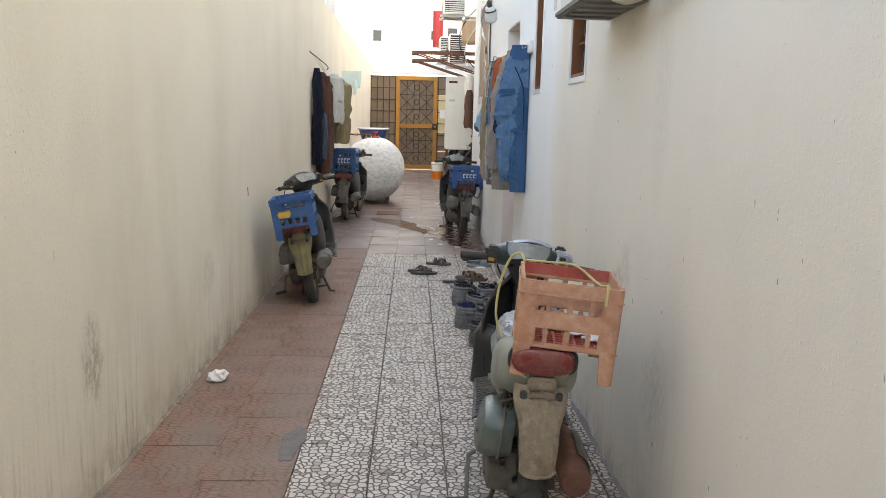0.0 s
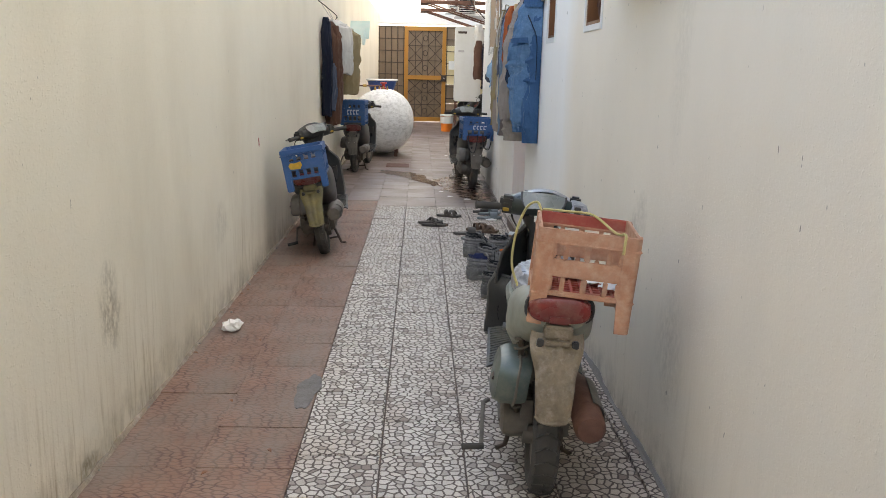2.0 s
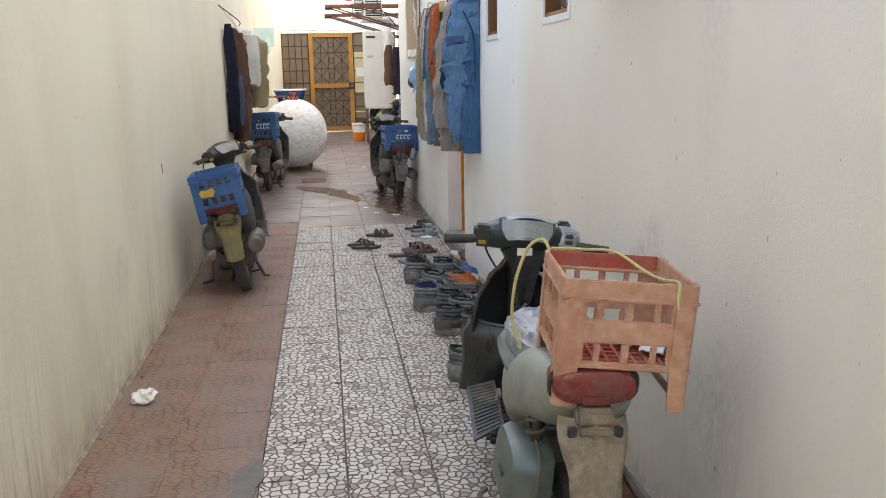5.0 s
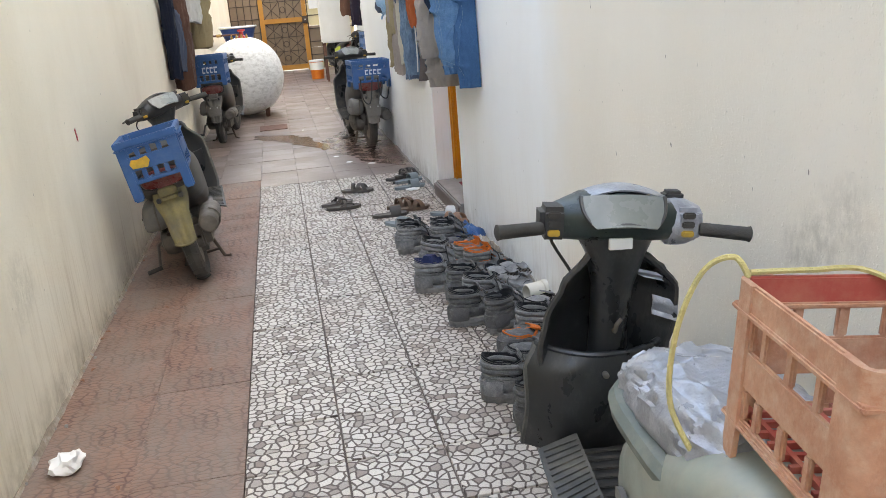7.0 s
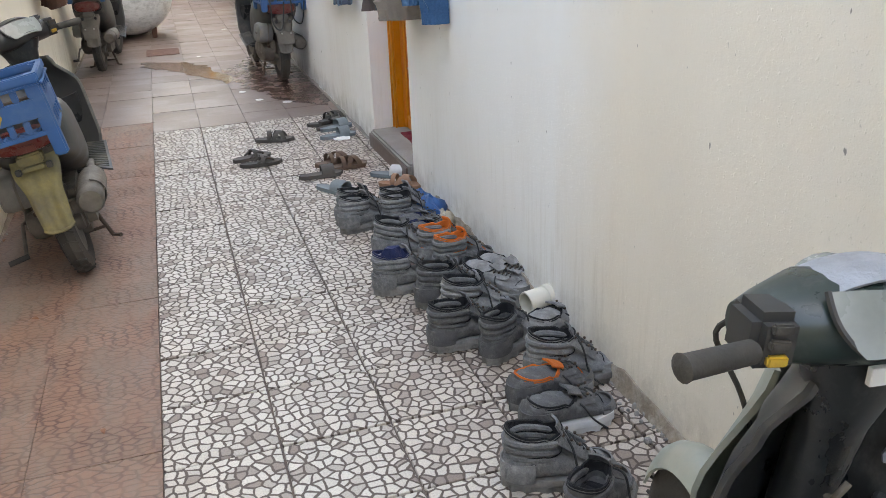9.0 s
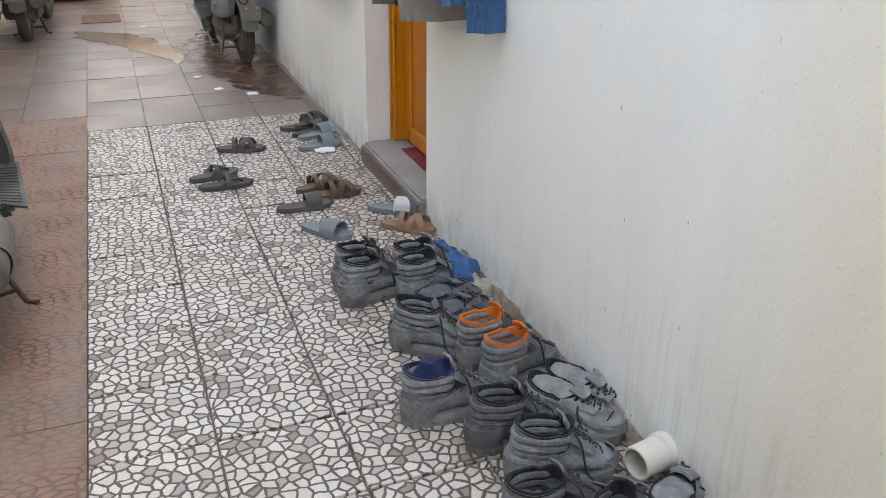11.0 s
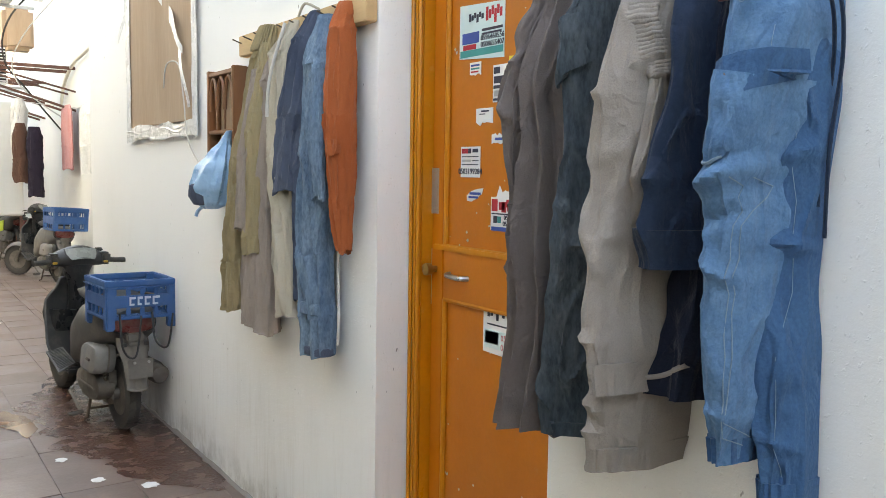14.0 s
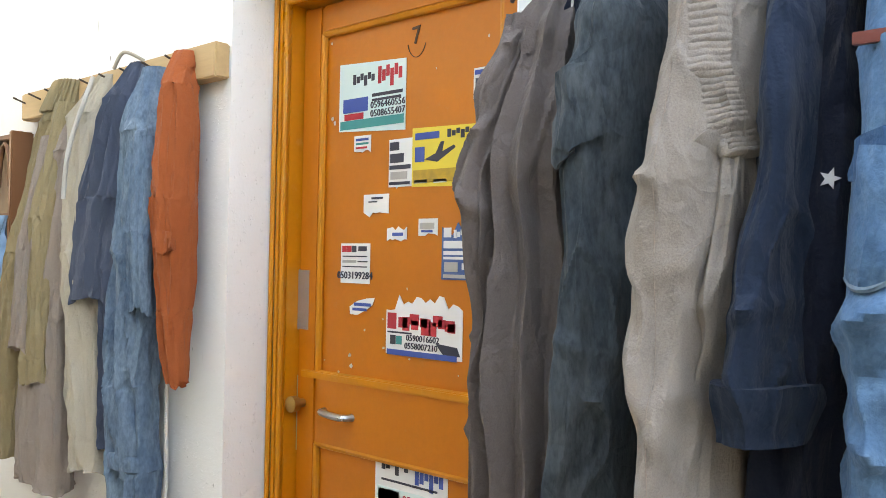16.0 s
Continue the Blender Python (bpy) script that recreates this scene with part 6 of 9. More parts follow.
def ribbon(pts, width, ribs=0, thick=0.004, lift=0.003):
    """A flat band of cloth laid on the garment along (y, z) points, gathered when it has ribs."""
    cp = curve_pts([(0, y, z) for y, z in pts], 12)

    def f(u, v):
        k = u * (len(cp) - 1)
        i = min(int(k), len(cp) - 2)
        p, d = cp[i].lerp(cp[i + 1], k - i), (cp[i + 1] - cp[i]).normalized()
        y, z = p.y - d.z * (v - 0.5) * width, p.z + d.y * (v - 0.5) * width
        x0 = SKIN[0](p.y, p.z, 1.27)
        x = lerp(SKIN[0](y, z, x0), x0, 0.4)
        return (x - lift - (0.0012 * math.sin(u * ribs * 6.28) if ribs else 0) - 0.003 * math.sin(v * 3.14), y, z)
    return sheet(f, max(24, ribs * 6), 4, thick)


def band(keys, s0, s1, grow=0.006, ribs=26, rib=0.004, n=104):
    """A ribbed cuff or waistband round a drape's outline."""
    rings = []
    for i in range(7):
        s = lerp(s0, s1, i / 6)
        x, y, z, hw, hd = trim(keyed(keys, s))
        g = grow * (1 if 0 < i < 6 else 0.3)
        ring = []
        for k in range(n):
            a = 2 * math.pi * k / n
            r = rib * math.sin(ribs * a)
            ca, sa = math.cos(a), math.sin(a)
            ring.append((x + (hd + g + r) * math.copysign(abs(sa) ** 0.8, sa), y + (hw + g + r) * math.copysign(abs(ca) ** 0.8, ca), z))
        rings.append(ring)
    return ring_loft(rings)


def flap(cx, cy, cz, w, h, tilt=0.0, bow=0.012, tip=0.025, thick=0.006):
    """A pocket flap on the front (-x side) of a garment."""
    c, s = math.cos(radians(tilt)), math.sin(radians(tilt))
    x0 = SKIN[0](cy, cz - h / 2, cx) if SKIN[0] else cx

    def f(u, v):
        a, b = (u - 0.5) * w, -v * (h + tip * (1 - abs(2 * u - 1)))
        y, z = cy + a * c - b * s * 0.6, cz + b * c + a * s
        x = SKIN[0](y, z, x0) if SKIN[0] else cx
        return (lerp(x, x0, 0.25) - 0.004 - bow * 0.4 * math.sin(u * math.pi) - 0.004 * v, y, z)
    return sheet(f, 10, 6, thick)


def seam(pts, r=0.0007):
    """A line of stitching laid on the cloth."""
    out = []
    for p in curve_pts(pts, 8):
        out.append((SKIN[0](p.y, p.z, p.x) - 0.0005 if SKIN[0] else p.x, p.y, p.z))
    return tube(out, r, seg=5)


W = XR
rail = thing("coat_rail", pose(0, 0, 0), "white painted board on the wall with hanging clothes", "rail")
part("board", box((W - 0.028, -2.80, 2.035), (W - 0.001, -1.95, 2.125), 0.006), "white_plastic", rail)
for k in range(7):
    part("hook", tube(curve_pts([(W - 0.028, -2.05 - k * 0.11, 2.09), (W - 0.07, -2.05 - k * 0.11, 2.07), (W - 0.075, -2.05 - k * 0.11, 2.10)], 4), 0.004, seg=6), "chrome", rail)

# long shirt
R = ((2.07, -2.035, -2.085, 1.32), (1.97, -2.0, -2.11, 1.25), (1.74, -1.985, -2.13, 1.19), (1.62, -2.005, -2.13, 1.20), (1.3, -1.975, -2.15, 1.19), (0.965, -1.94, -2.165, 1.18))
g = thing("long_shirt", pose(0, 0, 0), "grey-brown cotton long shirt hanging from the board", "shirt", "clothes by the door")
part("body", hang(R, 6, 0.045, ((-2.02, 1.95, -2.0, 1.55, 0.012, 0.014), (-2.06, 1.9, -2.07, 1.2, 0.010, 0.012)), 3, hem=0.02), "cloth_kameez", g)
part("sleeve", hang(((2.0, -2.0, -2.05, 1.27), (1.85, -1.985, -2.05, 1.21), (1.70, -1.975, -2.045, 1.17), (1.45, -1.99, -2.05, 1.19), (1.2, -2.0, -2.05, 1.20)), 2, 0.014, ((-1.98, 1.72, -2.04, 1.66, 0.014, 0.012),), 13, back=1.30), "cloth_kameez", g)
part("collar", tube(curve_pts([(1.34, -2.09, 2.05), (1.285, -2.07, 2.07), (1.27, -2.03, 2.05), (1.29, -2.0, 2.03)], 6), 0.004), "cloth_kameez", g)
# small striped shirt behind
SKINS = []
g = thing("striped_shirt", pose(0, 0, 0), "navy shirt with pale stripes bunched on a hook", "shirt", "clothes by the door")
K = ((0, 1.35, -2.10, 2.10, 0.03, 0.03), (0.4, 1.335, -2.09, 1.98, 0.055, 0.055), (1, 1.35, -2.07, 1.78, 0.03, 0.03))
SKINS.append(part("body", drape(K, 6, 0.3, 21, 20, wall=W), "cloth_navy2", g))
SKIN[0] = skin_of(*SKINS)
for k in range(4):
    part("stripe", seam([(1.30, -2.055 - 0.02 * k, 2.07), (1.282, -2.055 - 0.022 * k, 1.98), (1.30, -2.055 - 0.014 * k, 1.86)], 0.0022), "cord", g)
SKIN[0] = None
# teal jeans
R = ((2.07, -2.15, -2.23, 1.29), (1.95, -2.13, -2.26, 1.22), (1.75, -2.13, -2.25, 1.20), (1.4, -2.12, -2.235, 1.19), (0.975, -2.10, -2.22, 1.20))
g = thing("dark_jeans", pose(0, 0, 0), "dark teal jeans with faded thighs hanging by the waist", "jeans", "clothes by the door")
leg = part("leg", hang(R, 2, 0.022, ((-2.14, 1.9, -2.24, 1.8, 0.010, 0.012), (-2.13, 1.5, -2.23, 1.46, 0.008, 0.012)), 5), "cloth_teal", g)
part("waistband", hang(R, 2, 0.004, (), 5, top=2.07, foot=2.03, grow=0.006), "cloth_teal", g)
part("hem", hang(R, 2, 0.004, (), 5, top=1.007, foot=0.978, grow=0.004), "cloth_teal", g)
SKIN[0] = skin_of(leg)
part("pocket", flap(1.2, -2.175, 1.875, 0.085, 0.10, -10), "cloth_teal", g)
part("coin_pocket", flap(1.2, -2.165, 1.80, 0.06, 0.045, 4), "cloth_teal", g)
part("seam", seam([(1.22, -2.21, 2.02), (1.2, -2.20, 1.8), (1.19, -2.19, 1.4), (1.2, -2.17, 0.97)]), "cloth_teal", g)
part("seam", seam([(1.22, -2.15, 1.93), (1.2, -2.18, 1.885), (1.2, -2.22, 1.92)]), "cloth_teal", g)
SKIN[0] = None
# light grey trousers
RA = ((2.08, -2.31, -2.37, 1.27), (1.95, -2.295, -2.41, 1.19), (1.68, -2.27, -2.42, 1.145), (1.45, -2.29, -2.395, 1.14), (1.2, -2.32, -2.395, 1.115), (1.12, -2.325, -2.39, 1.125))
RB = ((2.05, -2.36, -2.43, 1.28), (1.74, -2.36, -2.44, 1.21), (1.58, -2.36, -2.43, 1.20), (1.3, -2.31, -2.40, 1.19), (1.02, -2.275, -2.375, 1.165), (0.945, -2.275, -2.365, 1.18))
g = thing("grey_trousers", pose(0, 0, 0), "light grey cotton trousers with an elastic waist, stained", "trousers", "clothes by the door")
SKINS = [part("leg", hang(RA, 2, 0.022, ((-2.28, 1.72, -2.35, 1.70, 0.016, 0.010), (-2.29, 1.55, -2.36, 1.35, 0.024, 0.013), (-2.38, 1.6, -2.34, 1.2, 0.020, 0.012), (-2.31, 1.25, -2.38, 1.22, 0.014, 0.010)), 7), "cloth_grey", g),
         part("leg", hang(RB, 2, 0.026, ((-2.37, 1.5, -2.41, 1.62, 0.012, 0.012), (-2.28, 1.12, -2.37, 1.06, 0.018, 0.012), (-2.28, 1.03, -2.36, 1.035, 0.014, 0.009)), 8), "cloth_grey", g)]
part("cuff", hang(RA, 2, 0.006, (), 7, top=1.185, foot=1.122, grow=0.004, ribs=9), "cloth_grey", g)
part("cuff", hang(RB, 2, 0.006, (), 8, top=1.0, foot=0.947, grow=0.004, ribs=9), "cloth_grey", g)
SKIN[0] = skin_of(*SKINS)
part("waistband", ribbon([(-2.355, 2.04), (-2.375, 1.95), (-2.385, 1.86), (-2.40, 1.79), (-2.42, 1.735)], 0.042, 34, 0.006, 0.005), "cloth_grey", g, "gathered elastic waistband")
part("waistband_edge", ribbon([(-2.385, 1.76), (-2.405, 1.745), (-2.43, 1.75)], 0.02, 0), "cloth_grey", g)
part("seam", seam([(1.2, -2.35, 2.0), (1.15, -2.345, 1.8), (1.14, -2.345, 1.5), (1.12, -2.36, 1.19)]), "cloth_taupe", g)
part("seam", seam([(1.2, -2.37, 1.60), (1.2, -2.40, 1.64), (1.2, -2.43, 1.67)]), "cloth_taupe", g)
SKIN[0] = None
# navy sweatshirt and trousers
g = thing("navy_sweatshirt", pose(0, 0, 0), "navy fleece sweatshirt with white printed letters", "sweatshirt", "clothes by the door")
RS = ((2.08, -2.42, -2.49, 1.27), (1.8, -2.42, -2.505, 1.20), (1.55, -2.40, -2.495, 1.175), (1.45, -2.39, -2.49, 1.165), (1.38, -2.395, -2.48, 1.185))
RB = ((2.05, -2.46, -2.55, 1.29), (1.6, -2.43, -2.55, 1.26), (1.3, -2.39, -2.52, 1.26), (1.115, -2.37, -2.49, 1.25))
SKINS = [part("sleeve", hang(RS, 2, 0.022, ((-2.40, 1.52, -2.49, 1.56, 0.014, 0.014),), 9), "cloth_navy", g)]
part("cuff", hang(RS, 2, 0.004, (), 9, top=1.45, foot=1.375, grow=0.012), "cloth_navy", g, "turned-back cuff")
SKINS.append(part("body", hang(RB, 3, 0.028, ((-2.42, 1.35, -2.5, 1.15, 0.016, 0.018),), 10), "cloth_navy2", g))
SKIN[0] = skin_of(*SKINS)
part("hem_stripe", ribbon([(-2.385, 1.15), (-2.41, 1.155), (-2.44, 1.17), (-2.475, 1.19)], 0.009, 0, 0.002, 0.001), "cloth_grey", g)
NAVY = skin_of(SKINS[-1])
SKIN[0] = None


def letters(txt, size, m, material, parent, name="lettering"):
    """Raised or printed characters in the built-in font, as a mesh."""
    cu = bpy.data.curves.new("text", "FONT")
    cu.body, cu.size, cu.extrude = txt, size, 0.0012
    cu.resolution_u = 2
    cu.align_x, cu.align_y = "CENTER", "CENTER"
    tmp = bpy.data.objects.new("text", cu)
    scene.collection.objects.link(tmp)
    bpy.context.view_layer.update()
    me = bpy.data.meshes.new_from_object(tmp.evaluated_get(bpy.context.evaluated_depsgraph_get()))
    bpy.data.objects.remove(tmp)
    me.materials.clear()
    me.materials.append(M[material])
    return part(name, me, material, parent, m=m)


def on_wall(x, y, z, roll=0.0):
    """A pose for a flat thing that faces -x, its words running towards -y."""
    return Matrix.Translation((x, y, z)) @ Matrix(((0, 0, -1, 0), (-1, 0, 0, 0), (0, 1, 0, 0), (0, 0, 0, 1))) @ pose(0, 0, 0, 0, 0, roll)


for txt, size, y, z, x, c in (("ON", 0.10, -2.50, 1.765, 1.278, "ink_blue"), ("93", 0.042, -2.503, 1.666, 1.276, "ink_white"), ("NA", 0.07, -2.515, 1.61, 1.272, "ink_white"), ("D", 0.055, -2.505, 1.455, 1.266, "ink_white")):
    ob = letters(txt, size, on_wall(x, y, z, -62), c, g)
    m0 = ob.matrix_local.copy()
    for v in ob.data.vertices:
        d = v.co.z
        w = m0 @ v.co
        w.x = lerp(NAVY(w.y, w.z, 1.28), NAVY(y, z, 1.28), 0.3) - 0.004 - d
        v.co = w
    ob.matrix_local = Matrix.Identity(4)
_x = NAVY(-2.515, 1.705, 1.28) - 0.004
star = [(_x, -2.515 + 0.014 * (1 if k % 2 else 0.42) * math.cos(k * math.pi / 5), 1.705 + 0.014 * (1 if k % 2 else 0.42) * math.sin(k * math.pi / 5)) for k in range(10)]
part("star", plate(star, 0.002, up=(-1, 0, 0)), "ink_white", g)
# light blue cargo jeans
RA = ((2.08, -2.55, -2.64, 1.29), (1.95, -2.54, -2.67, 1.215), (1.75, -2.545, -2.665, 1.17), (1.53, -2.535, -2.645, 1.155), (1.3, -2.535, -2.63, 1.18), (1.14, -2.54, -2.625, 1.19), (1.035, -2.545, -2.61, 1.215))
RB = ((2.05, -2.60, -2.66, 1.31), (1.7, -2.60, -2.67, 1.30), (1.4, -2.59, -2.65, 1.28), (1.2, -2.59, -2.665, 1.275), (0.955, -2.60, -2.67, 1.285))
g = thing("blue_cargo_jeans", pose(0, 0, 0), "light blue denim cargo jeans with gathered cuffs and drawstring", "jeans", "clothes by the door")
SKINS = [part("leg", hang(RA, 1.5, 0.016, ((-2.545, 1.52, -2.65, 1.58, 0.032, 0.016), (-2.55, 1.46, -2.64, 1.50, -0.020, 0.012), (-2.55, 1.42, -2.63, 1.36, 0.018, 0.012), (-2.60, 1.9, -2.66, 1.8, 0.010, 0.014), (-2.55, 1.15, -2.62, 1.12, 0.008, 0.01)), 11), "cloth_blue", g),
         part("leg", hang(RB, 2, 0.018, ((-2.60, 1.55, -2.68, 1.62, 0.022, 0.014), (-2.61, 1.45, -2.67, 1.42, 0.018, 0.012), (-2.61, 1.1, -2.68, 1.06, 0.012, 0.012)), 12), "cloth_blue2", g)]
part("cuff", hang(RA, 2, 0.004, (), 11, top=1.085, foot=1.037, grow=0.004, ribs=10), "cloth_blue2", g)
part("cuff", hang(RB, 2, 0.004, (), 12, top=1.005, foot=0.957, grow=0.004, ribs=10), "cloth_blue2", g)
part("waistband", hang(((2.10, -2.545, -2.66, 1.27), (1.86, -2.60, -2.68, 1.225)), 2, 0.004, (), 14, top=2.10, foot=1.99, grow=0.006, ribs=16), "cloth_blue2", g, "gathered elastic waistband")
SKIN[0] = skin_of(*SKINS)
pk = part("pocket_flap", flap(1.13, -2.61, 1.752, 0.125, 0.045, -12, 0.02, 0.03, 0.006), "cloth_blue2", g, "frayed cargo pocket flap")
SKIN[0] = skin_of(*SKINS)
def bellows(u, v):
    """The patch pocket under the flap, standing off the leg."""
    ya_, yb_ = keyed(((0, -2.555, -2.668), (0.45, -2.552, -2.66), (0.8, -2.55, -2.635), (1, -2.552, -2.61)), v)
    y, z = lerp(ya_, yb_, u), lerp(1.735, 1.572, v) + 0.012 * (2 * u - 1) ** 2 * v + (-0.02 * u) * (1 - v)
    e = min(1.0, 6 * min(u, 1 - u, 1 - v + 0.02))
    return (SKIN[0](y, z, 1.2) - 0.003 - 0.016 * e - 0.004 * noise.noise(Vector((y * 30, z * 30, 0))), y, z)


part("patch_pocket", sheet(bellows, 18, 18, 0.004), "cloth_blue", g, "bulging cargo pocket with worn edges")
part("frayed_edge", tube([Vector(bellows(i / 14, 1)) + Vector((-0.002, 0, 0)) for i in range(15)], 0.0035, seg=5), "thread", g)
part("frayed_edge", tube([Vector(bellows(0, i / 14)) + Vector((-0.002, 0, 0)) for i in range(15)], 0.0025, seg=5), "thread", g)
SKIN[0] = None
part("button", lathe([(0, 0.0), (0.0, 0.011), (0.004, 0.013)], "x", 14, (skin_of(pk)(-2.60, 1.712, 1.14) - 0.004, -2.60, 1.712)), "cloth_kameez", pk)
SKIN[0] = skin_of(*SKINS)
part("seam", seam([(1.19, -2.57, 1.98), (1.178, -2.61, 1.84), (1.20, -2.66, 1.9)]), "thread", g)
for dy in (0.0, -0.006):
    part("seam", seam([(1.19, -2.625 + dy, 1.55), (1.19, -2.612 + dy, 1.35), (1.2, -2.605 + dy, 1.07)], 0.0012), "thread", g)
part("side_seam", seam([(1.25, -2.655, 1.8), (1.24, -2.645, 1.4), (1.245, -2.655, 1.0)]), "thread", g)
SKIN[0] = None
_x = skin_of(*SKINS)(-2.58, 1.86, 1.2)
part("label_tab", box((_x - 0.005, -2.605, 1.85), (_x + 0.003, -2.555, 1.865), 0.001), "tail_red", g)
for dy, zb in ((0.0, 1.50), (-0.016, 1.445)):
    part("drawstring", tube(curve_pts([(1.28, -2.66 + dy, 1.93), (1.31, -2.69 + dy, 1.86), (1.35, -2.68 + dy, 1.76), (1.36, -2.66 + dy, 1.6), (1.36, -2.66 + dy, zb)], 8), 0.0036, seg=6), "cloth_navy", g)

# the far plank with its clothes
plank = thing("coat_plank", pose(0, 0, 0), "raw pine plank nailed to the wall for hanging clothes", "plank")
part("board", box((W - 0.045, -1.03, 2.045), (W - 0.001, 0.13, 2.135), 0.004), "wood", plank)
for k in range(9):
    part("nail", tube([(W - 0.04, -0.86 + k * 0.12, 2.1), (W - 0.085, -0.86 + k * 0.12, 2.115)], 0.003, seg=6), "iron", plank)
SKINS = []
g = thing("orange_trousers", pose(0, 0, 0), "burnt orange cotton trousers hung folded on a nail", "trousers", "clothes on the pine plank")
K = ((0, 1.33, -0.90, 2.125, 0.03, 0.025), (0.1, 1.30, -0.915, 2.03, 0.05, 0.045), (0.4, 1.29, -0.925, 1.74, 0.058, 0.052), (0.75, 1.295, -0.93, 1.45, 0.042, 0.042), (1, 1.30, -0.945, 1.27, 0.022, 0.026))
SKINS.append(part("leg", drape(K, 4, 0.16, 31, wall=W), "cloth_orange", g))
SKIN[0] = skin_of(*SKINS)
part("pocket_flap", flap(1.235, -0.96, 1.655, 0.06, 0.035, 6), "cloth_orange", g)
SKIN[0] = None
part("waistband", band(K, 0, 0.05, 0.004, 0, 0), "cloth_orange", g)
SKINS = []
g = thing("torn_jeans", pose(0, 0, 0), "washed blue jeans, torn at the knee, hung by one leg", "jeans", "clothes on the pine plank")
K = ((0, 1.325, -0.76, 2.10, 0.04, 0.03), (0.15, 1.30, -0.785, 1.92, 0.095, 0.06), (0.4, 1.29, -0.765, 1.6, 0.09, 0.065), (0.7, 1.29, -0.735, 1.25, 0.09, 0.06), (0.9, 1.295, -0.74, 1.02, 0.095, 0.055), (1, 1.295, -0.745, 0.875, 0.085, 0.05))
SKINS.append(part("leg", drape(K, 4, 0.15, 32, wall=W), "cloth_denim", g))
part("turn_up", band(K, 0.84, 0.88, 0.008, 0, 0), "cloth_denim", g)
part("hem", band(K, 0.97, 0.995, 0.005, 0, 0), "cloth_slate", g)
part("ragged_leg", drape(((0, 1.27, -0.83, 1.9, 0.05, 0.03), (0.5, 1.245, -0.84, 1.65, 0.045, 0.03), (1, 1.25, -0.845, 1.45, 0.04, 0.02)), 5, 0.3, 33), "cloth_denim", g)
SKIN[0] = skin_of(*SKINS)
part("seam", seam([(1.24, -0.74, 1.9), (1.228, -0.72, 1.5), (1.23, -0.70, 1.1)]), "thread", g)
SKIN[0] = None
part("cord", tube(curve_pts([(1.30, -0.865, 1.62), (1.335, -0.875, 1.38), (1.34, -0.866, 1.2), (1.338, -0.876, 1.04), (1.332, -0.88, 0.93)], 8), 0.005, seg=6), "cord", g, "white frayed drawcord")
SKINS = []
g = thing("slate_shirt", pose(0, 0, 0), "slate blue work shirt on a nail", "shirt", "clothes on the pine plank")
K = ((0, 1.335, -0.66, 2.13, 0.03, 0.025), (0.1, 1.31, -0.63, 2.03, 0.075, 0.05), (0.5, 1.295, -0.56, 1.75, 0.11, 0.06), (1, 1.295, -0.53, 1.46, 0.12, 0.06))
SKINS.append(part("body", drape(K, 6, 0.2, 34, wall=W), "cloth_slate", g))
SKINS.append(part("sleeve", drape(((0, 1.31, -0.62, 2.0, 0.035, 0.03), (0.5, 1.29, -0.635, 1.55, 0.05, 0.04), (1, 1.30, -0.62, 1.05, 0.045, 0.035)), 4, 0.18, 35, wall=W), "cloth_slate", g))
part("collar", tube(curve_pts([(1.345, -0.70, 2.13), (1.305, -0.665, 2.15), (1.30, -0.62, 2.11)], 6), 0.005), "cloth_beige", g)
SKINS = []
g = thing("beige_shirt", pose(0, 0, 0), "pale beige cotton shirt with white braid", "shirt", "clothes on the pine plank")
K = ((0, 1.335, -0.48, 2.12, 0.03, 0.025), (0.15, 1.305, -0.43, 2.0, 0.085, 0.05), (0.5, 1.30, -0.44, 1.6, 0.085, 0.06), (1, 1.30, -0.52, 0.98, 0.08, 0.055))
SKINS.append(part("body", drape(K, 6, 0.22, 36, wall=W), "cloth_beige", g))
part("braid", tube(curve_pts([(1.29, -0.52, 2.1), (1.25, -0.47, 1.9), (1.245, -0.45, 1.75)], 6), 0.007), "cord", g)
SKINS = []
g = thing("taupe_shirt", pose(0, 0, 0), "taupe long cotton shirt hung by the collar", "shirt", "clothes on the pine plank")
K = ((0, 1.34, -0.40, 2.10, 0.03, 0.025), (0.2, 1.30, -0.33, 1.9, 0.08, 0.05), (0.6, 1.285, -0.25, 1.4, 0.11, 0.06), (1, 1.29, -0.22, 0.885, 0.15, 0.06))
SKINS.append(part("body", drape(K, 7, 0.25, 37, wall=W), "cloth_taupe", g))
SKINS.append(part("sleeve", drape(((0, 1.27, -0.27, 1.95, 0.035, 0.03), (0.5, 1.24, -0.2, 1.6, 0.05, 0.035), (1, 1.24, -0.17, 1.3, 0.06, 0.035)), 4, 0.18, 38), "cloth_taupe", g))
SKINS = []
g = thing("khaki_trousers", pose(0, 0, 0), "khaki olive trousers with gathered waist on a nail", "trousers", "clothes on the pine plank")
K = ((0, 1.335, -0.25, 2.12, 0.035, 0.03), (0.12, 1.30, -0.22, 2.0, 0.06, 0.045), (0.45, 1.28, -0.10, 1.6, 0.085, 0.06), (0.8, 1.285, 0.03, 1.15, 0.10, 0.06), (1, 1.295, 0.08, 0.925, 0.12, 0.055))
SKINS.append(part("leg", drape(K, 5, 0.2, 39, wall=W), "cloth_olive", g))
K = ((0, 1.29, -0.31, 2.05, 0.04, 0.03), (0.4, 1.25, -0.28, 1.7, 0.06, 0.04), (0.9, 1.25, -0.25, 1.27, 0.07, 0.04), (1, 1.25, -0.25, 1.2, 0.065, 0.04))
SKINS.append(part("leg", drape(K, 4, 0.18, 40), "cloth_olive", g))
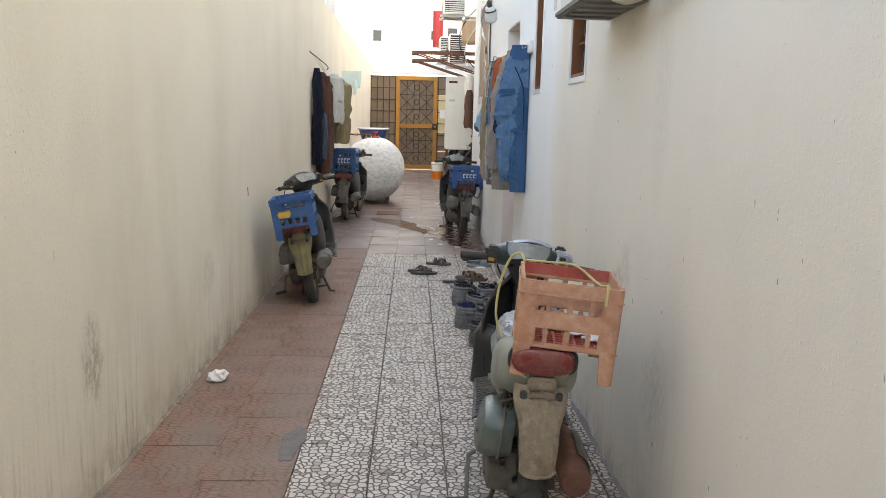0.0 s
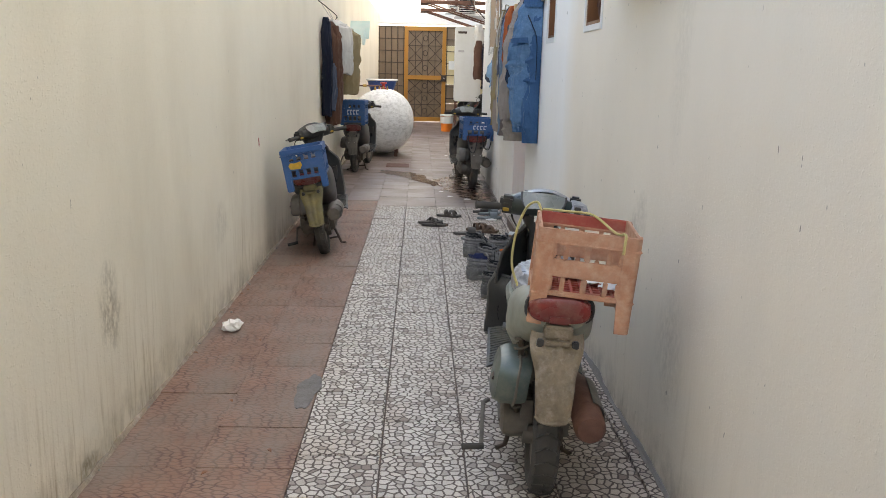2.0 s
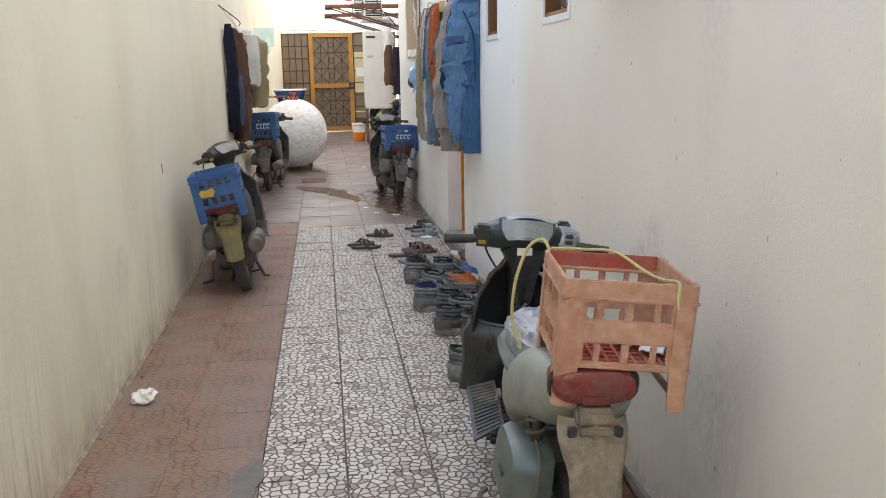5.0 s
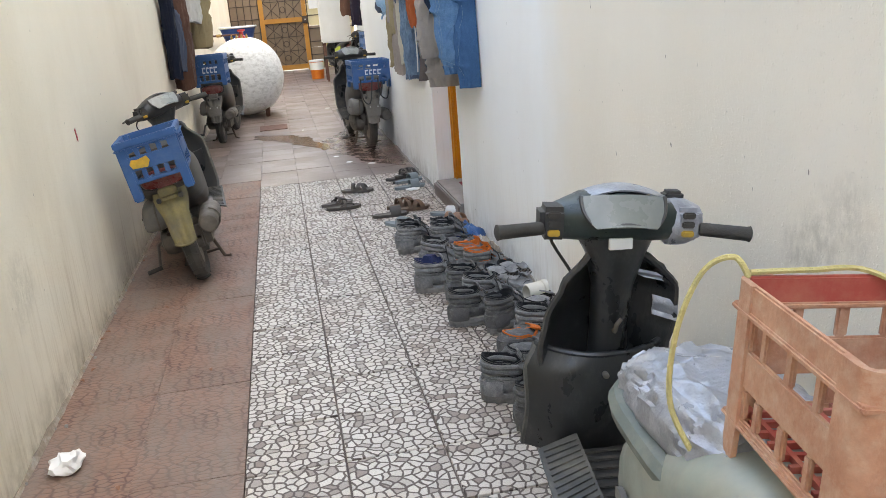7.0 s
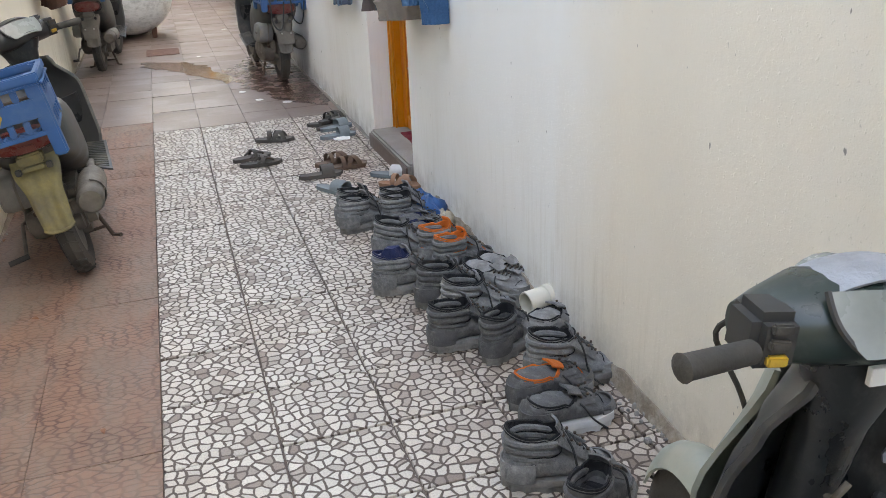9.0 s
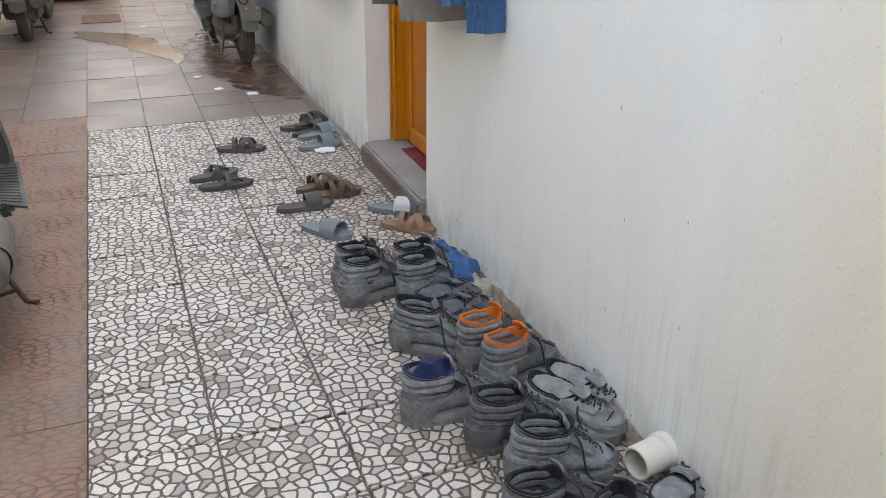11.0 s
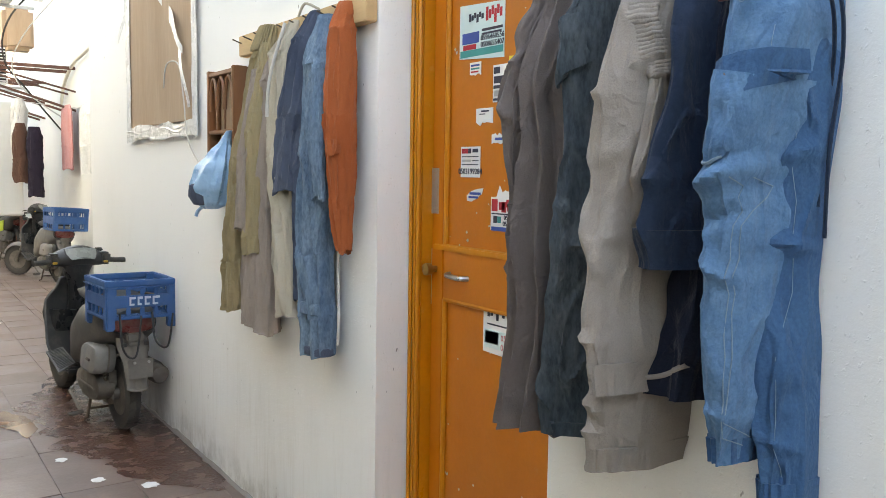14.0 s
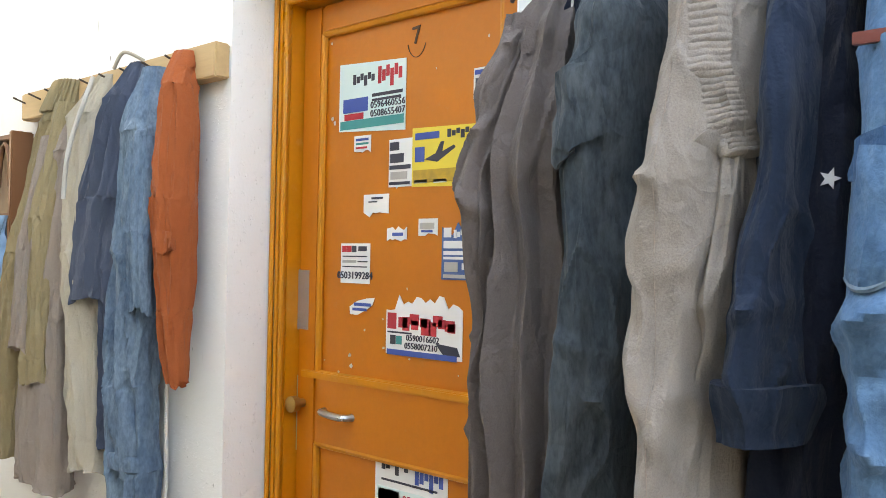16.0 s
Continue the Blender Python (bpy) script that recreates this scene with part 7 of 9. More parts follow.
part("waistband", band(((0, 1.32, -0.25, 2.13, 0.05, 0.035), (1, 1.30, -0.23, 2.03, 0.065, 0.05)), 0, 1, 0.004, 22, 0.004), "cloth_olive", g)
# bag of rags
bag = thing("plastic_bag", pose(1.30, 0.36, 1.36), "thin blue plastic bag of rags tied to the rack", "bag")
rings = []
q = random.Random(4)
for i in range(19):
    s = i / 18
    r = keyed(((0, 0.04), (0.08, 0.10), (0.3, 0.135), (0.52, 0.125), (0.72, 0.075), (0.88, 0.03), (1, 0.018)), s)[0]
    rings.append([((r * 0.72) * math.sin(a) * (1 + 0.10 * math.sin(7 * a + i * 0.4) + q.uniform(-0.03, 0.03)) + 0.02 * s, r * 1.15 * math.cos(a) * (1 + 0.10 * math.sin(9 * a + 2)) - 0.20 * s * s, s * 0.36) for a in [2 * math.pi * k / 30 for k in range(30)]])
part("sack", ring_loft(rings), "bag_blue", bag)
part("contents", lathe([(0.01, 0.0), (0.02, 0.06), (0.06, 0.085), (0.11, 0.08), (0.14, 0.0)], "z", 20, (-0.02, 0.0, 0.0)), "cloth_slate", bag)
part("knot", tube(curve_pts([(0.0, 0.05, 0.02), (-0.03, 0.09, -0.01), (-0.04, 0.1, -0.04)], 5), 0.008), "bag_blue", bag)
# fretted wooden rack
rack = thing("wooden_rack", pose(W, 0, 1.52), "narrow brown wooden wall rack with arched fretwork", "rack")
for y in (0.14, 0.47):
    part("side", box((-0.075, y - 0.012, 0), (-0.002, y + 0.012, 0.49), 0.004), "wood_brown", rack)
for z in (0.02, 0.2, 0.47):
    part("shelf", box((-0.072, 0.152, z - 0.009), (-0.002, 0.458, z + 0.009), 0.003), "wood_brown", rack)
part("back", box((-0.012, 0.152, 0.03), (-0.003, 0.458, 0.46)), "ply", rack)
for k in range(3):
    yc = 0.205 + k * 0.1
    part("arch", tube([(-0.066, yc + 0.047 * math.cos(a), 0.30 + 0.15 * math.sin(a)) for a in [math.pi * i / 10 for i in range(11)]], 0.008, seg=6), "wood_brown", rack)
    part("slat", box((-0.07, yc - 0.055, 0.21), (-0.062, yc - 0.042, 0.31), 0.002), "wood_brown", rack)
# boarded window with torn plastic
bw = thing("window_5", pose(W, 0, 0), "window boarded with weathered plywood and torn white plastic", "window", kind="structure")
part("plywood", box((-0.018, 0.86, 1.80), (-0.001, 2.15, 2.95), 0.003), "ply", bw)
q = random.Random(12)
for y0, y1, z0, z1 in ((0.78, 2.2, 1.72, 1.80), (0.78, 0.86, 1.72, 2.95), (2.1, 2.2, 1.72, 2.95)):
    ny = 14
    part("plastic_edge", sheet(lambda u, v: (-0.022 - 0.012 * abs(noise.noise(Vector((u * 9, v * 7, y0 * 5)))), lerp(y0, y1, u), lerp(z0, z1, v) + 0.03 * noise.noise(Vector((u * 6, v * 6, z0 * 3)))), ny, ny, 0.002), "foil", bw)
part("torn_strip", sheet(lambda u, v: (-0.03 - 0.02 * math.sin(u * 9), lerp(1.75, 0.95, u) + 0.02 * math.sin(u * 14), lerp(2.7, 2.15, u) + v * (0.07 + 0.03 * math.sin(u * 11))), 22, 3, 0.002), "foil", bw)
part("torn_strip", sheet(lambda u, v: (-0.03 - 0.03 * math.sin(u * 5), 1.02 - 0.14 * math.sin(u * 3.2) + v * 0.04, lerp(2.2, 1.74, u)), 20, 3, 0.002), "foil", bw)
part("torn_strip", sheet(lambda u, v: (-0.03 - 0.03 * math.sin(u * 7), lerp(1.5, 2.3, u), lerp(2.95, 2.35, u * u) + v * 0.05), 20, 3, 0.002), "foil", bw)
part("cable", tube(curve_pts([(-0.03, 1.35, 2.0), (-0.04, 1.25, 2.12), (-0.035, 1.05, 2.1), (-0.03, 0.98, 1.9), (-0.03, 0.92, 1.7), (-0.03, 0.7, 1.55)], 8), 0.004, seg=6), "cord", bw)

# lamp on a bracket above the far clothes
lamp = thing("wall_lamp", pose(1.27, -0.46, 2.60, 24, -12, 0), "white LED bulb hanging from a black socket", "lamp")
part("bulb", lathe([(-0.10, 0.0), (-0.097, 0.04), (-0.075, 0.062), (-0.03, 0.066), (0.06, 0.045), (0.065, 0.0)], "z", 24), "white_plastic", lamp)
part("socket", lathe([(0.062, 0.02), (0.07, 0.024), (0.12, 0.022), (0.13, 0.008)], "z", 16), "rubber", lamp)
part("collar", lathe([(0.015, 0.061), (0.02, 0.064), (0.03, 0.06)], "z", 24), "black", lamp)
part("flex", tube(curve_pts([(0, 0, 0.12), (0.05, 0.02, 0.22), (0.21, 0.03, 0.16)], 6), 0.004, seg=6), "rubber", lamp)

# ---- footwear ----


def foot_outline(L, w, z, n=30, heel=0.8, toe=1.0):
    """A sole's outline, heel at the origin, toe along +y."""
    out = []
    for k in range(n):
        a = 2 * math.pi * k / n
        t = 0.5 - 0.5 * math.cos(a)
        half = w * (keyed(((0, 0.0), (0.06, 0.62 * heel), (0.2, 0.8 * heel), (0.45, 0.78), (0.7, 1.0 * toe), (0.88, 0.86 * toe), (1, 0.0)), t)[0])
        out.append((half * (1 if a < math.pi else -1) + 0.008 * math.sin(t * 3), t * L, z))
    return out


def boot(m, upper="boot_grey", sole="sole", lining="lining", label="", low=False, tilt=0.0, sock=False):
    """Laced work boot (or low shoe), toe along +y."""
    L, w, H = 0.295, 0.054, (0.09 if low else 0.15)
    b = thing("work_boot" if not low else "work_shoe", m @ Matrix.Diagonal((1.08, 1.06, 1.08, 1)), label, "boot" if not low else "shoe", "footwear along the wall")
    lug = [[(x * (1.0 if (k // 2) % 2 else 0.9), y if (k // 2) % 2 else 0.02 * L + y * 0.96, z) for k, (x, y, z) in enumerate(foot_outline(L, w * 1.12, zz_, 72))] for zz_ in (0.0, 0.014)]
    bm = ring_loft(lug + [foot_outline(L, w * 1.12, 0.017, 72), foot_outline(L, w * 1.1, 0.028, 72), foot_outline(L, w * 1.03, 0.034, 72)])
    part("sole", bm, sole, b)
    rings = []
    up_keys = ((0.0, 0.55, 0.075), (0.05, 0.72, 0.10), (0.18, 0.80, 0.105), (0.32, 0.80, 0.104), (0.46, 0.80, 0.095), (0.6, 0.88, 0.078), (0.74, 0.96, 0.066), (0.88, 0.86, 0.056), (0.97, 0.5, 0.042), (1.0, 0.2, 0.034))
    for i_ in range(29):
        t = 0.5 - 0.5 * math.cos(math.pi * i_ / 28)
        hw, top = keyed(up_keys, t)
        r = []
        for k in range(28):
            a = math.pi * 2 * k / 28
            ca, sa = math.cos(a), math.sin(a)
            cr = 0.25 - abs(noise.noise(Vector((ca * 1.2 + m.translation.y * 9, sa * 1.2, t * 11))))
            top_ = top
            hw_ = hw + 0.16 * cr
            top = top_ + 0.010 * cr
            r.append((w * hw_ * math.copysign(abs(ca) ** 0.75, ca), 0.006 + t * (L - 0.012), 0.028 + (top - 0.028) * max(0.0, 0.5 + 0.5 * math.copysign(abs(sa) ** 0.8, sa))))
            top = top_
        rings.append(r)
    part("upper", ring_loft(rings), upper, b)
    q = random.Random(int(abs(m.translation.x * 991 + m.translation.y * 577)))
    lean = q.uniform(-0.01, 0.015)

    def shaft(grow, zs):
        out = []
        for z in zs:
            s = (z - 0.06) / max(H - 0.06, 0.01)
            cy, hy, hx = 0.082 + lean * s, 0.068 + 0.006 * s, 0.040 + 0.004 * s
            out.append([((hx + grow) * math.copysign(abs(math.cos(a)) ** 0.85, math.cos(a)) * (1 + 0.03 * math.sin(3 * a + z * 60)), cy + (hy + grow) * math.sin(a), z + (0.018 * math.cos(a - math.pi / 2) ** 2 * s if z > H - 0.03 else 0) - 0.012 * s * (1 if math.sin(a) > 0.3 else 0)) for a in [2 * math.pi * k / 26 for k in range(26)]])
        return out
    zz = [lerp(0.05, H, i / 5) for i in range(6)]
    part("shaft", ring_loft(shaft(0, zz) + [[(p[0] * 0.86, lerp(0.085, p[1], 0.9), p[2] - 0.004) for p in shaft(0, [H])[0]], [(p[0] * 0.8, lerp(0.085, p[1], 0.85), p[2] - 0.045) for p in shaft(0, [H])[0]]]), upper, b)
    part("lining", ring_loft([[(p[0] * 0.80, lerp(0.085, p[1], 0.86), p[2] - 0.03) for p in shaft(0, [H])[0]], [(p[0] * 0.855, lerp(0.085, p[1], 0.895), p[2] + 0.003) for p in shaft(0, [H])[0]], [(p[0] * 0.96, lerp(0.085, p[1], 0.97), p[2] + 0.005) for p in shaft(0, [H])[0]], [(p[0] * 1.02, lerp(0.085, p[1], 1.01), p[2] - 0.006) for p in shaft(0, [H])[0]]], caps=False), lining, b, "padded collar lining")
    # Black plate in the shaft stands in for the shade inside its opening.
    part("insole", plate([(p[0] * 0.7, lerp(0.085, p[1], 0.75), H - 0.05) for p in shaft(0, [H])[0]], 0.004), "lining", b)
    for zb in ((0.078, 0.1) if not low else (0.07,)):
        part("seam", tube([Vector((p[0], p[1], p[2])) * 1.0 for p in shaft(0.0015, [zb])[0]] + [Vector(shaft(0.0015, [zb])[0][0])], 0.0016, seg=4), lining if lining != "lining_navy" else "lining", b)
    # padded rolls round the back of the collar, heel counter and lace stays
    for zc, rr_ in (((H - 0.012, 0.0105), (H - 0.034, 0.0100), (H - 0.055, 0.0090)) if not low else ((H - 0.010, 0.0085),)):
        ring = shaft(-0.003, [zc])[0]
        arc = [Vector((p[0], p[1], zc - 0.010 * max(0, (p[1] - 0.06) / 0.08))) for p in (ring[(9 + i) % 26] for i in range(22))]
        part("collar_roll", tube(arc, [0.004] + [rr_] * (len(arc) - 2) + [0.004], seg=8), upper, b)
    part("heel_counter", sheet(lambda u, v: ((0.044 + 0.006 * math.sin(u * 3.1)) * math.cos(lerp(math.pi * 0.92, math.pi * 2.08, v)) * 1.06, 0.062 + 0.062 * math.sin(lerp(math.pi * 0.92, math.pi * 2.08, v)), lerp(0.03, 0.082, u)), 6, 18, 0.004), upper, b)
    part("toe_guard", sheet(lambda u, v: (0.0535 * math.cos(lerp(0.12, math.pi - 0.12, v)) * (1 - 0.18 * u), 0.222 + 0.073 * math.sin(lerp(0.12, math.pi - 0.12, v)) * (1 - 0.16 * u), 0.03 + 0.022 * u + 0.004 * math.sin(v * 3.14)), 5, 18, 0.004), "sole", b, "scuffed toe guard")
    for sx in (-1, 1):
        stay = part("lace_stay", sheet(lambda u, v: (sx * lerp(0.020, 0.038, v), lerp(0.222, 0.146, u) - 0.012 * v, lerp(0.085, H * 0.95, u) - 0.016 * v + 0.004), 8, 4, 0.004), upper, b)
        for k in range(4):
            part("eyelet", lathe([(-0.002, 0.002), (-0.002, 0.0042), (0.003, 0.0042), (0.003, 0.002)], "z", 8, (sx * 0.024, lerp(0.215, 0.152, k / 3), lerp(0.096, H * 0.95, k / 3) + 0.003)), "iron", stay)
    part("tongue", sheet(lambda u, v: ((v - 0.5) * 0.052, lerp(0.175, 0.135, u) + 0.006 * math.cos((v - 0.5) * 4), lerp(0.098, H + 0.024, u)), 6, 5, 0.006), lining if lining == "lining_orange" else upper, b)
    lc = bmesh.new()
    for k in range(5):
        y, z = lerp(0.215, 0.15, k / 4), lerp(0.078, H * 0.92, k / 4) + 0.012
        tube([(-0.026, y - 0.006, z - 0.006), (0.0, y, z + 0.003), (0.026, y + 0.006, z - 0.004)], 0.003, lc, 5)
    tube(curve_pts([(0.01, 0.16, H * 0.9), (0.05, 0.17, H * 0.8), (0.062, 0.19, 0.04), (0.075, 0.23, 0.006)], 6), 0.003, lc, 5)
    part("lace", lc, "lace", b)
    part("toe_cap", tube([(x, y + 0.001, 0.036 + 0.028 * (1 - (x / 0.05) ** 2)) for x, y in [(0.047 * math.cos(a), 0.232 + 0.012 * math.sin(a)) for a in [math.pi * k / 10 for k in range(11)]]], 0.0018, seg=4), lining if lining == "lining_orange" else "lining", b)
    if sock:
        part("stuffed_sock", ring_loft([[((0.034 - 0.006 * i) * math.cos(a) * (1 + 0.25 * math.sin(3 * a + i)), 0.085 + (0.055 - 0.01 * i) * math.sin(a) * (1 + 0.2 * math.cos(4 * a)), H - 0.02 + 0.016 * i) for a in [2 * math.pi * k / 18 for k in range(18)]] for i in range(4)]), "lining_navy", b)
    return b


def foot_pose(x, y, deg, z=0.0):
    """Heel at x, y; toe turned deg from +x towards +y."""
    return pose(x, y, z + 0.001, 0, 0, deg - 90)


GREY, DARK, CAKED = "dusty grey leather work boot with loose laces", "dark leather work boot, scuffed and dusty", "low work shoe caked with dry cement"
for x, y, d, up, so, li, lb, low, sk in (
        (0.845, -2.56, 20, "boot_grey", "sole", "lining", GREY, False, False), (0.85, -2.44, 14, "boot_grey", "sole", "lining", GREY, False, False),
        (0.93, -2.86, -30, "boot_grey", "sole", "lining", "cracked grey work boot lying open", False, False),
        (1.05, -2.61, 22, "boot_grey", "sole", "lining", GREY, False, False), (1.07, -2.50, 18, "boot_grey", "sole", "lining", GREY, False, False),
        (1.06, -2.77, 24, "boot_black", "sole_white", "lining_navy", "black trainer with a white sole", True, False), (1.06, -2.90, 30, "boot_black", "sole_white", "lining_navy", "black trainer with a white sole", True, False),
        (1.09, -3.08, 18, "boot_grey", "sole", "lining_orange", "grey safety shoe with orange lining", False, False), (1.11, -3.22, 20, "boot_grey", "sole", "lining_orange", "grey safety shoe with orange lining", False, False),
        (0.83, -3.28, 4, "boot_grey", "sole", "lining_navy", "grey work boot with a navy sock stuffed inside", False, True),
        (0.955, -3.45, 0, "boot_black", "sole", "lining", DARK, False, False), (1.0, -3.60, -8, "boot_grey", "sole", "lining", GREY, False, False),
        (1.20, -3.32, -52, "boot_white", "sole", "lining", "low white shoe caked with cement", True, False), (1.28, -3.28, -55, "boot_white", "sole", "lining", CAKED, True, False),
        (0.90, -3.80, 6, "boot_black", "sole", "lining", DARK, False, False), (1.05, -3.97, 38, "boot_black", "sole", "lining", DARK, False, False),
        (1.22, -3.92, 28, "boot_white", "sole", "lining", CAKED, True, False), (1.13, -4.10, -12, "boot_grey", "sole", "lining", "heavy grey work boot white with dust", False, False),
        (1.02, -4.24, 10, "boot_black", "sole", "lining_orange", "black trainer with orange trim", True, False), (1.0, -4.38, 4, "boot_black", "sole_white", "lining", "black trainer with white laces", True, False),
        (0.865, -4.56, -12, "boot_grey", "sole", "lining", GREY, False, False), (0.93, -4.86, 40, "boot_black", "sole", "lining", DARK, False, False)):
    boot(foot_pose(x, y, d), up, so, li, lb, low, 0, sk)


def sandal(m, base="sandal", strap="sandal", label="", style="cross", turned=False):
    s = thing("sandal", m, label, "sandal", "sandals by the door")
    L, w = 0.265, 0.046
    part("sole", ring_loft([foot_outline(L, w, 0.0), foot_outline(L, w * 1.05, 0.010), foot_outline(L, w * 1.03, 0.022), foot_outline(L, w * 0.9, 0.020)]), base, s)

    def arch(y0, y1, h, wd):
        return sheet(lambda u, v: ((w * 0.98) * math.cos(u * math.pi), lerp(y0, y1, u) + (v - 0.5) * wd, 0.016 + h * math.sin(u * math.pi) ** 0.7), 14, 3, 0.005)
    if style == "cross":
        part("strap", arch(0.13, 0.20, 0.05, 0.032), strap, s)
        part("strap", arch(0.20, 0.13, 0.053, 0.032), strap, s)
        part("strap", arch(0.10, 0.10, 0.055, 0.025), strap, s)
    elif style == "thong":
        part("strap", tube(curve_pts([(-0.044, 0.10, 0.018), (-0.03, 0.15, 0.045), (0.0, 0.205, 0.03), (0.0, 0.21, 0.018)], 6), 0.007), strap, s)
        part("strap", tube(curve_pts([(0.044, 0.10, 0.018), (0.03, 0.15, 0.045), (0.0, 0.205, 0.03), (0.0, 0.21, 0.018)], 6), 0.007), strap, s)
        part("strap_wide", arch(0.14, 0.14, 0.045, 0.02), strap, s)
    else:
        part("strap", arch(0.165, 0.175, 0.05, 0.075), strap, s)
    return s


for x, y, d, b_, c_, lb, st, z in (
        (0.47, -1.08, 20, "sandal_dark", "sandal_dark", "black sandal with a toe loop", "thong", 0), (0.50, -1.20, 4, "sandal_dark", "sandal_dark", "dark sandal with a yellow strap mark", "thong", 0),
        (0.66, -0.62, -12, "sandal_dark", "sandal_dark", "dark brown slip-on sandal", "cross", 0), (0.93, -1.40, 18, "sandal", "sandal", "brown strapped leather sandal", "cross", 0),
        (0.98, -1.50, 10, "sandal", "sandal", "brown strapped leather sandal", "cross", 0), (0.80, -1.60, 4, "sandal_dark", "sandal_dark", "dark flat rubber slipper", "band", 0),
        (0.87, -1.80, -50, "sandal_grey", "sandal_grey", "worn grey-green rubber slipper", "band", 0), (1.20, -1.90, -35, "sandal_tan", "sandal_tan", "tan strapped leather sandal", "cross", 0),
        (1.20, -1.70, -30, "sandal_grey", "sole_white", "pale slipper lying by the step", "band", 0), (1.12, -2.28, -20, "sandal_dark", "sandal_dark", "dark slipper behind the boots", "band", 0),
        (1.08, -0.76, 12, "sandal_grey", "sandal_grey", "blue-grey rubber slipper in a pile", "band", 0), (1.10, -0.68, 24, "sandal_grey", "sandal_grey", "blue-grey rubber slipper in a pile", "band", 0.03),
        (1.10, -0.52, 28, "sandal_dark", "sandal_dark", "dark slipper lying on the pile", "band", 0.0), (1.06, -0.36, 0, "sandal_dark", "sandal_dark", "dark slipper near the wall", "band", 0), (1.13, -0.45, 34, "sandal_dark", "sandal_dark", "dark slipper lying on the pile", "cross", 0.028)):
    sandal(foot_pose(x, y, d, z), b_, c_, lb, st)

# blue rags against the wall foot
for k, (x, y, s) in enumerate(((1.30, -2.38, 0.09), (1.31, -2.52, 0.10), (1.34, -2.64, 0.06))):
    q = random.Random(k + 2)
    rings = [[((s * r) * math.cos(a) * (1 + 0.25 * math.sin(3 * a + k) + q.uniform(-0.06, 0.06)) * 0.75, s * r * 1.25 * math.sin(a) * (1 + 0.2 * math.sin(5 * a + i)), z * s + 0.012 * math.sin(4 * a + i)) for a in [2 * math.pi * j / 22 for j in range(22)]] for i, (r, z) in enumerate(((0.9, 0.0), (1.0, 0.25), (0.85, 0.6), (0.6, 0.8), (0.3, 0.95)))]
    rag = part("shoe_cover", ring_loft(rings), "crate_blue" if k < 2 else "cloth_beige", m=pose(x, y, 0.012))
    tagged(rag, "crumpled blue cloth shoe covers by the wall" if k < 2 else "crumpled pale cloth by the wall", "cloth")

# drain pipe from the wall foot
pp = thing("drain_pipe", pose(XR, -3.72, 0.085, 0, 0, 12) @ Matrix.Diagonal((0.85, 0.85, 0.85, 1)), "short broken plastic drain pipe sticking out of the wall", "pipe")
part("pipe", ring_loft([[(x, r * math.cos(a), r * math.sin(a)) for a in [2 * math.pi * k / 26 for k in range(26)]] for x, r in ((0.05, 0.052), (-0.125, 0.052), (-0.128, 0.05), (-0.128, 0.044), (0.05, 0.044))], caps=False), "pvc", pp)
part("collar", lathe([(-0.035, 0.053), (-0.03, 0.058), (0.0, 0.058), (0.004, 0.053)], "x", 26), "pvc", pp)
# Black disc stands in for the shade inside the pipe.
part("hole", lathe([(0.03, 0.0), (0.031, 0.045)], "x", 20), "dark", pp)
# crumbled plaster along the wall foot
deb = bmesh.new()
q = random.Random(17)
for k in range(260):
    near = q.random() < 0.6
    if near:
        y, x = q.uniform(-4.6, -2.4), XR - abs(q.gauss(0, 0.03))
    else:
        side = q.random() < 0.5
        y = q.uniform(-9, 8)
        x = XL + abs(q.gauss(0, 0.02)) if side else XR - abs(q.gauss(0, 0.02))
        if not side and y > 3.3:
            continue
    r = q.uniform(0.003, 0.011)
    bmesh.ops.create_icosphere(deb, subdivisions=1, radius=r, matrix=pose(x, y, r * 0.5, q.uniform(0, 90), q.uniform(0, 90), 0) @ Matrix.Diagonal((1, q.uniform(0.6, 1.5), q.uniform(0.4, 0.9), 1)))
tagged(part("plaster_crumbs", deb, "cement"), "crumbled plaster and grit along the wall foot", "debris", "", "stuff")


def skirting(x, sgn, ya, yb, seed, hmax):
    q = random.Random(seed)
    n = int((yb - ya) / 0.04)

    def f(u, v):
        y = lerp(ya, yb, u)
        h = hmax * (0.45 + 0.55 * noise.noise(Vector((y * 2.2, seed, 0))) + 0.25 * noise.noise(Vector((y * 9, seed, 4))))
        return (x + sgn * (0.004 + 0.010 * (1 - v) + 0.004 * noise.noise(Vector((y * 14, v * 3, 1)))), y, -0.005 + max(0.012, h) * v)
    return sheet(f, n, 6, 0.006)


structure("wall_foot_left", skirting(XL, 1, -10, 10, 3, 0.04), "broken_plaster", "rough cement fillet at the foot of the cream wall", "trim")
structure("wall_foot_right", skirting(XR, -1, -4.75, -2.35, 6, 0.11), "broken_plaster", "broken grey plaster at the wall foot", "trim")
structure("wall_foot_right_far", skirting(XR, -1, -0.9, 3.3, 9, 0.05), "cement", "rough cement fillet at the foot of the white wall", "trim")
structure("wall_foot_right_near", skirting(XR, -1, -10, -4.9, 11, 0.05), "cement", "rough cement fillet at the foot of the wall", "trim")

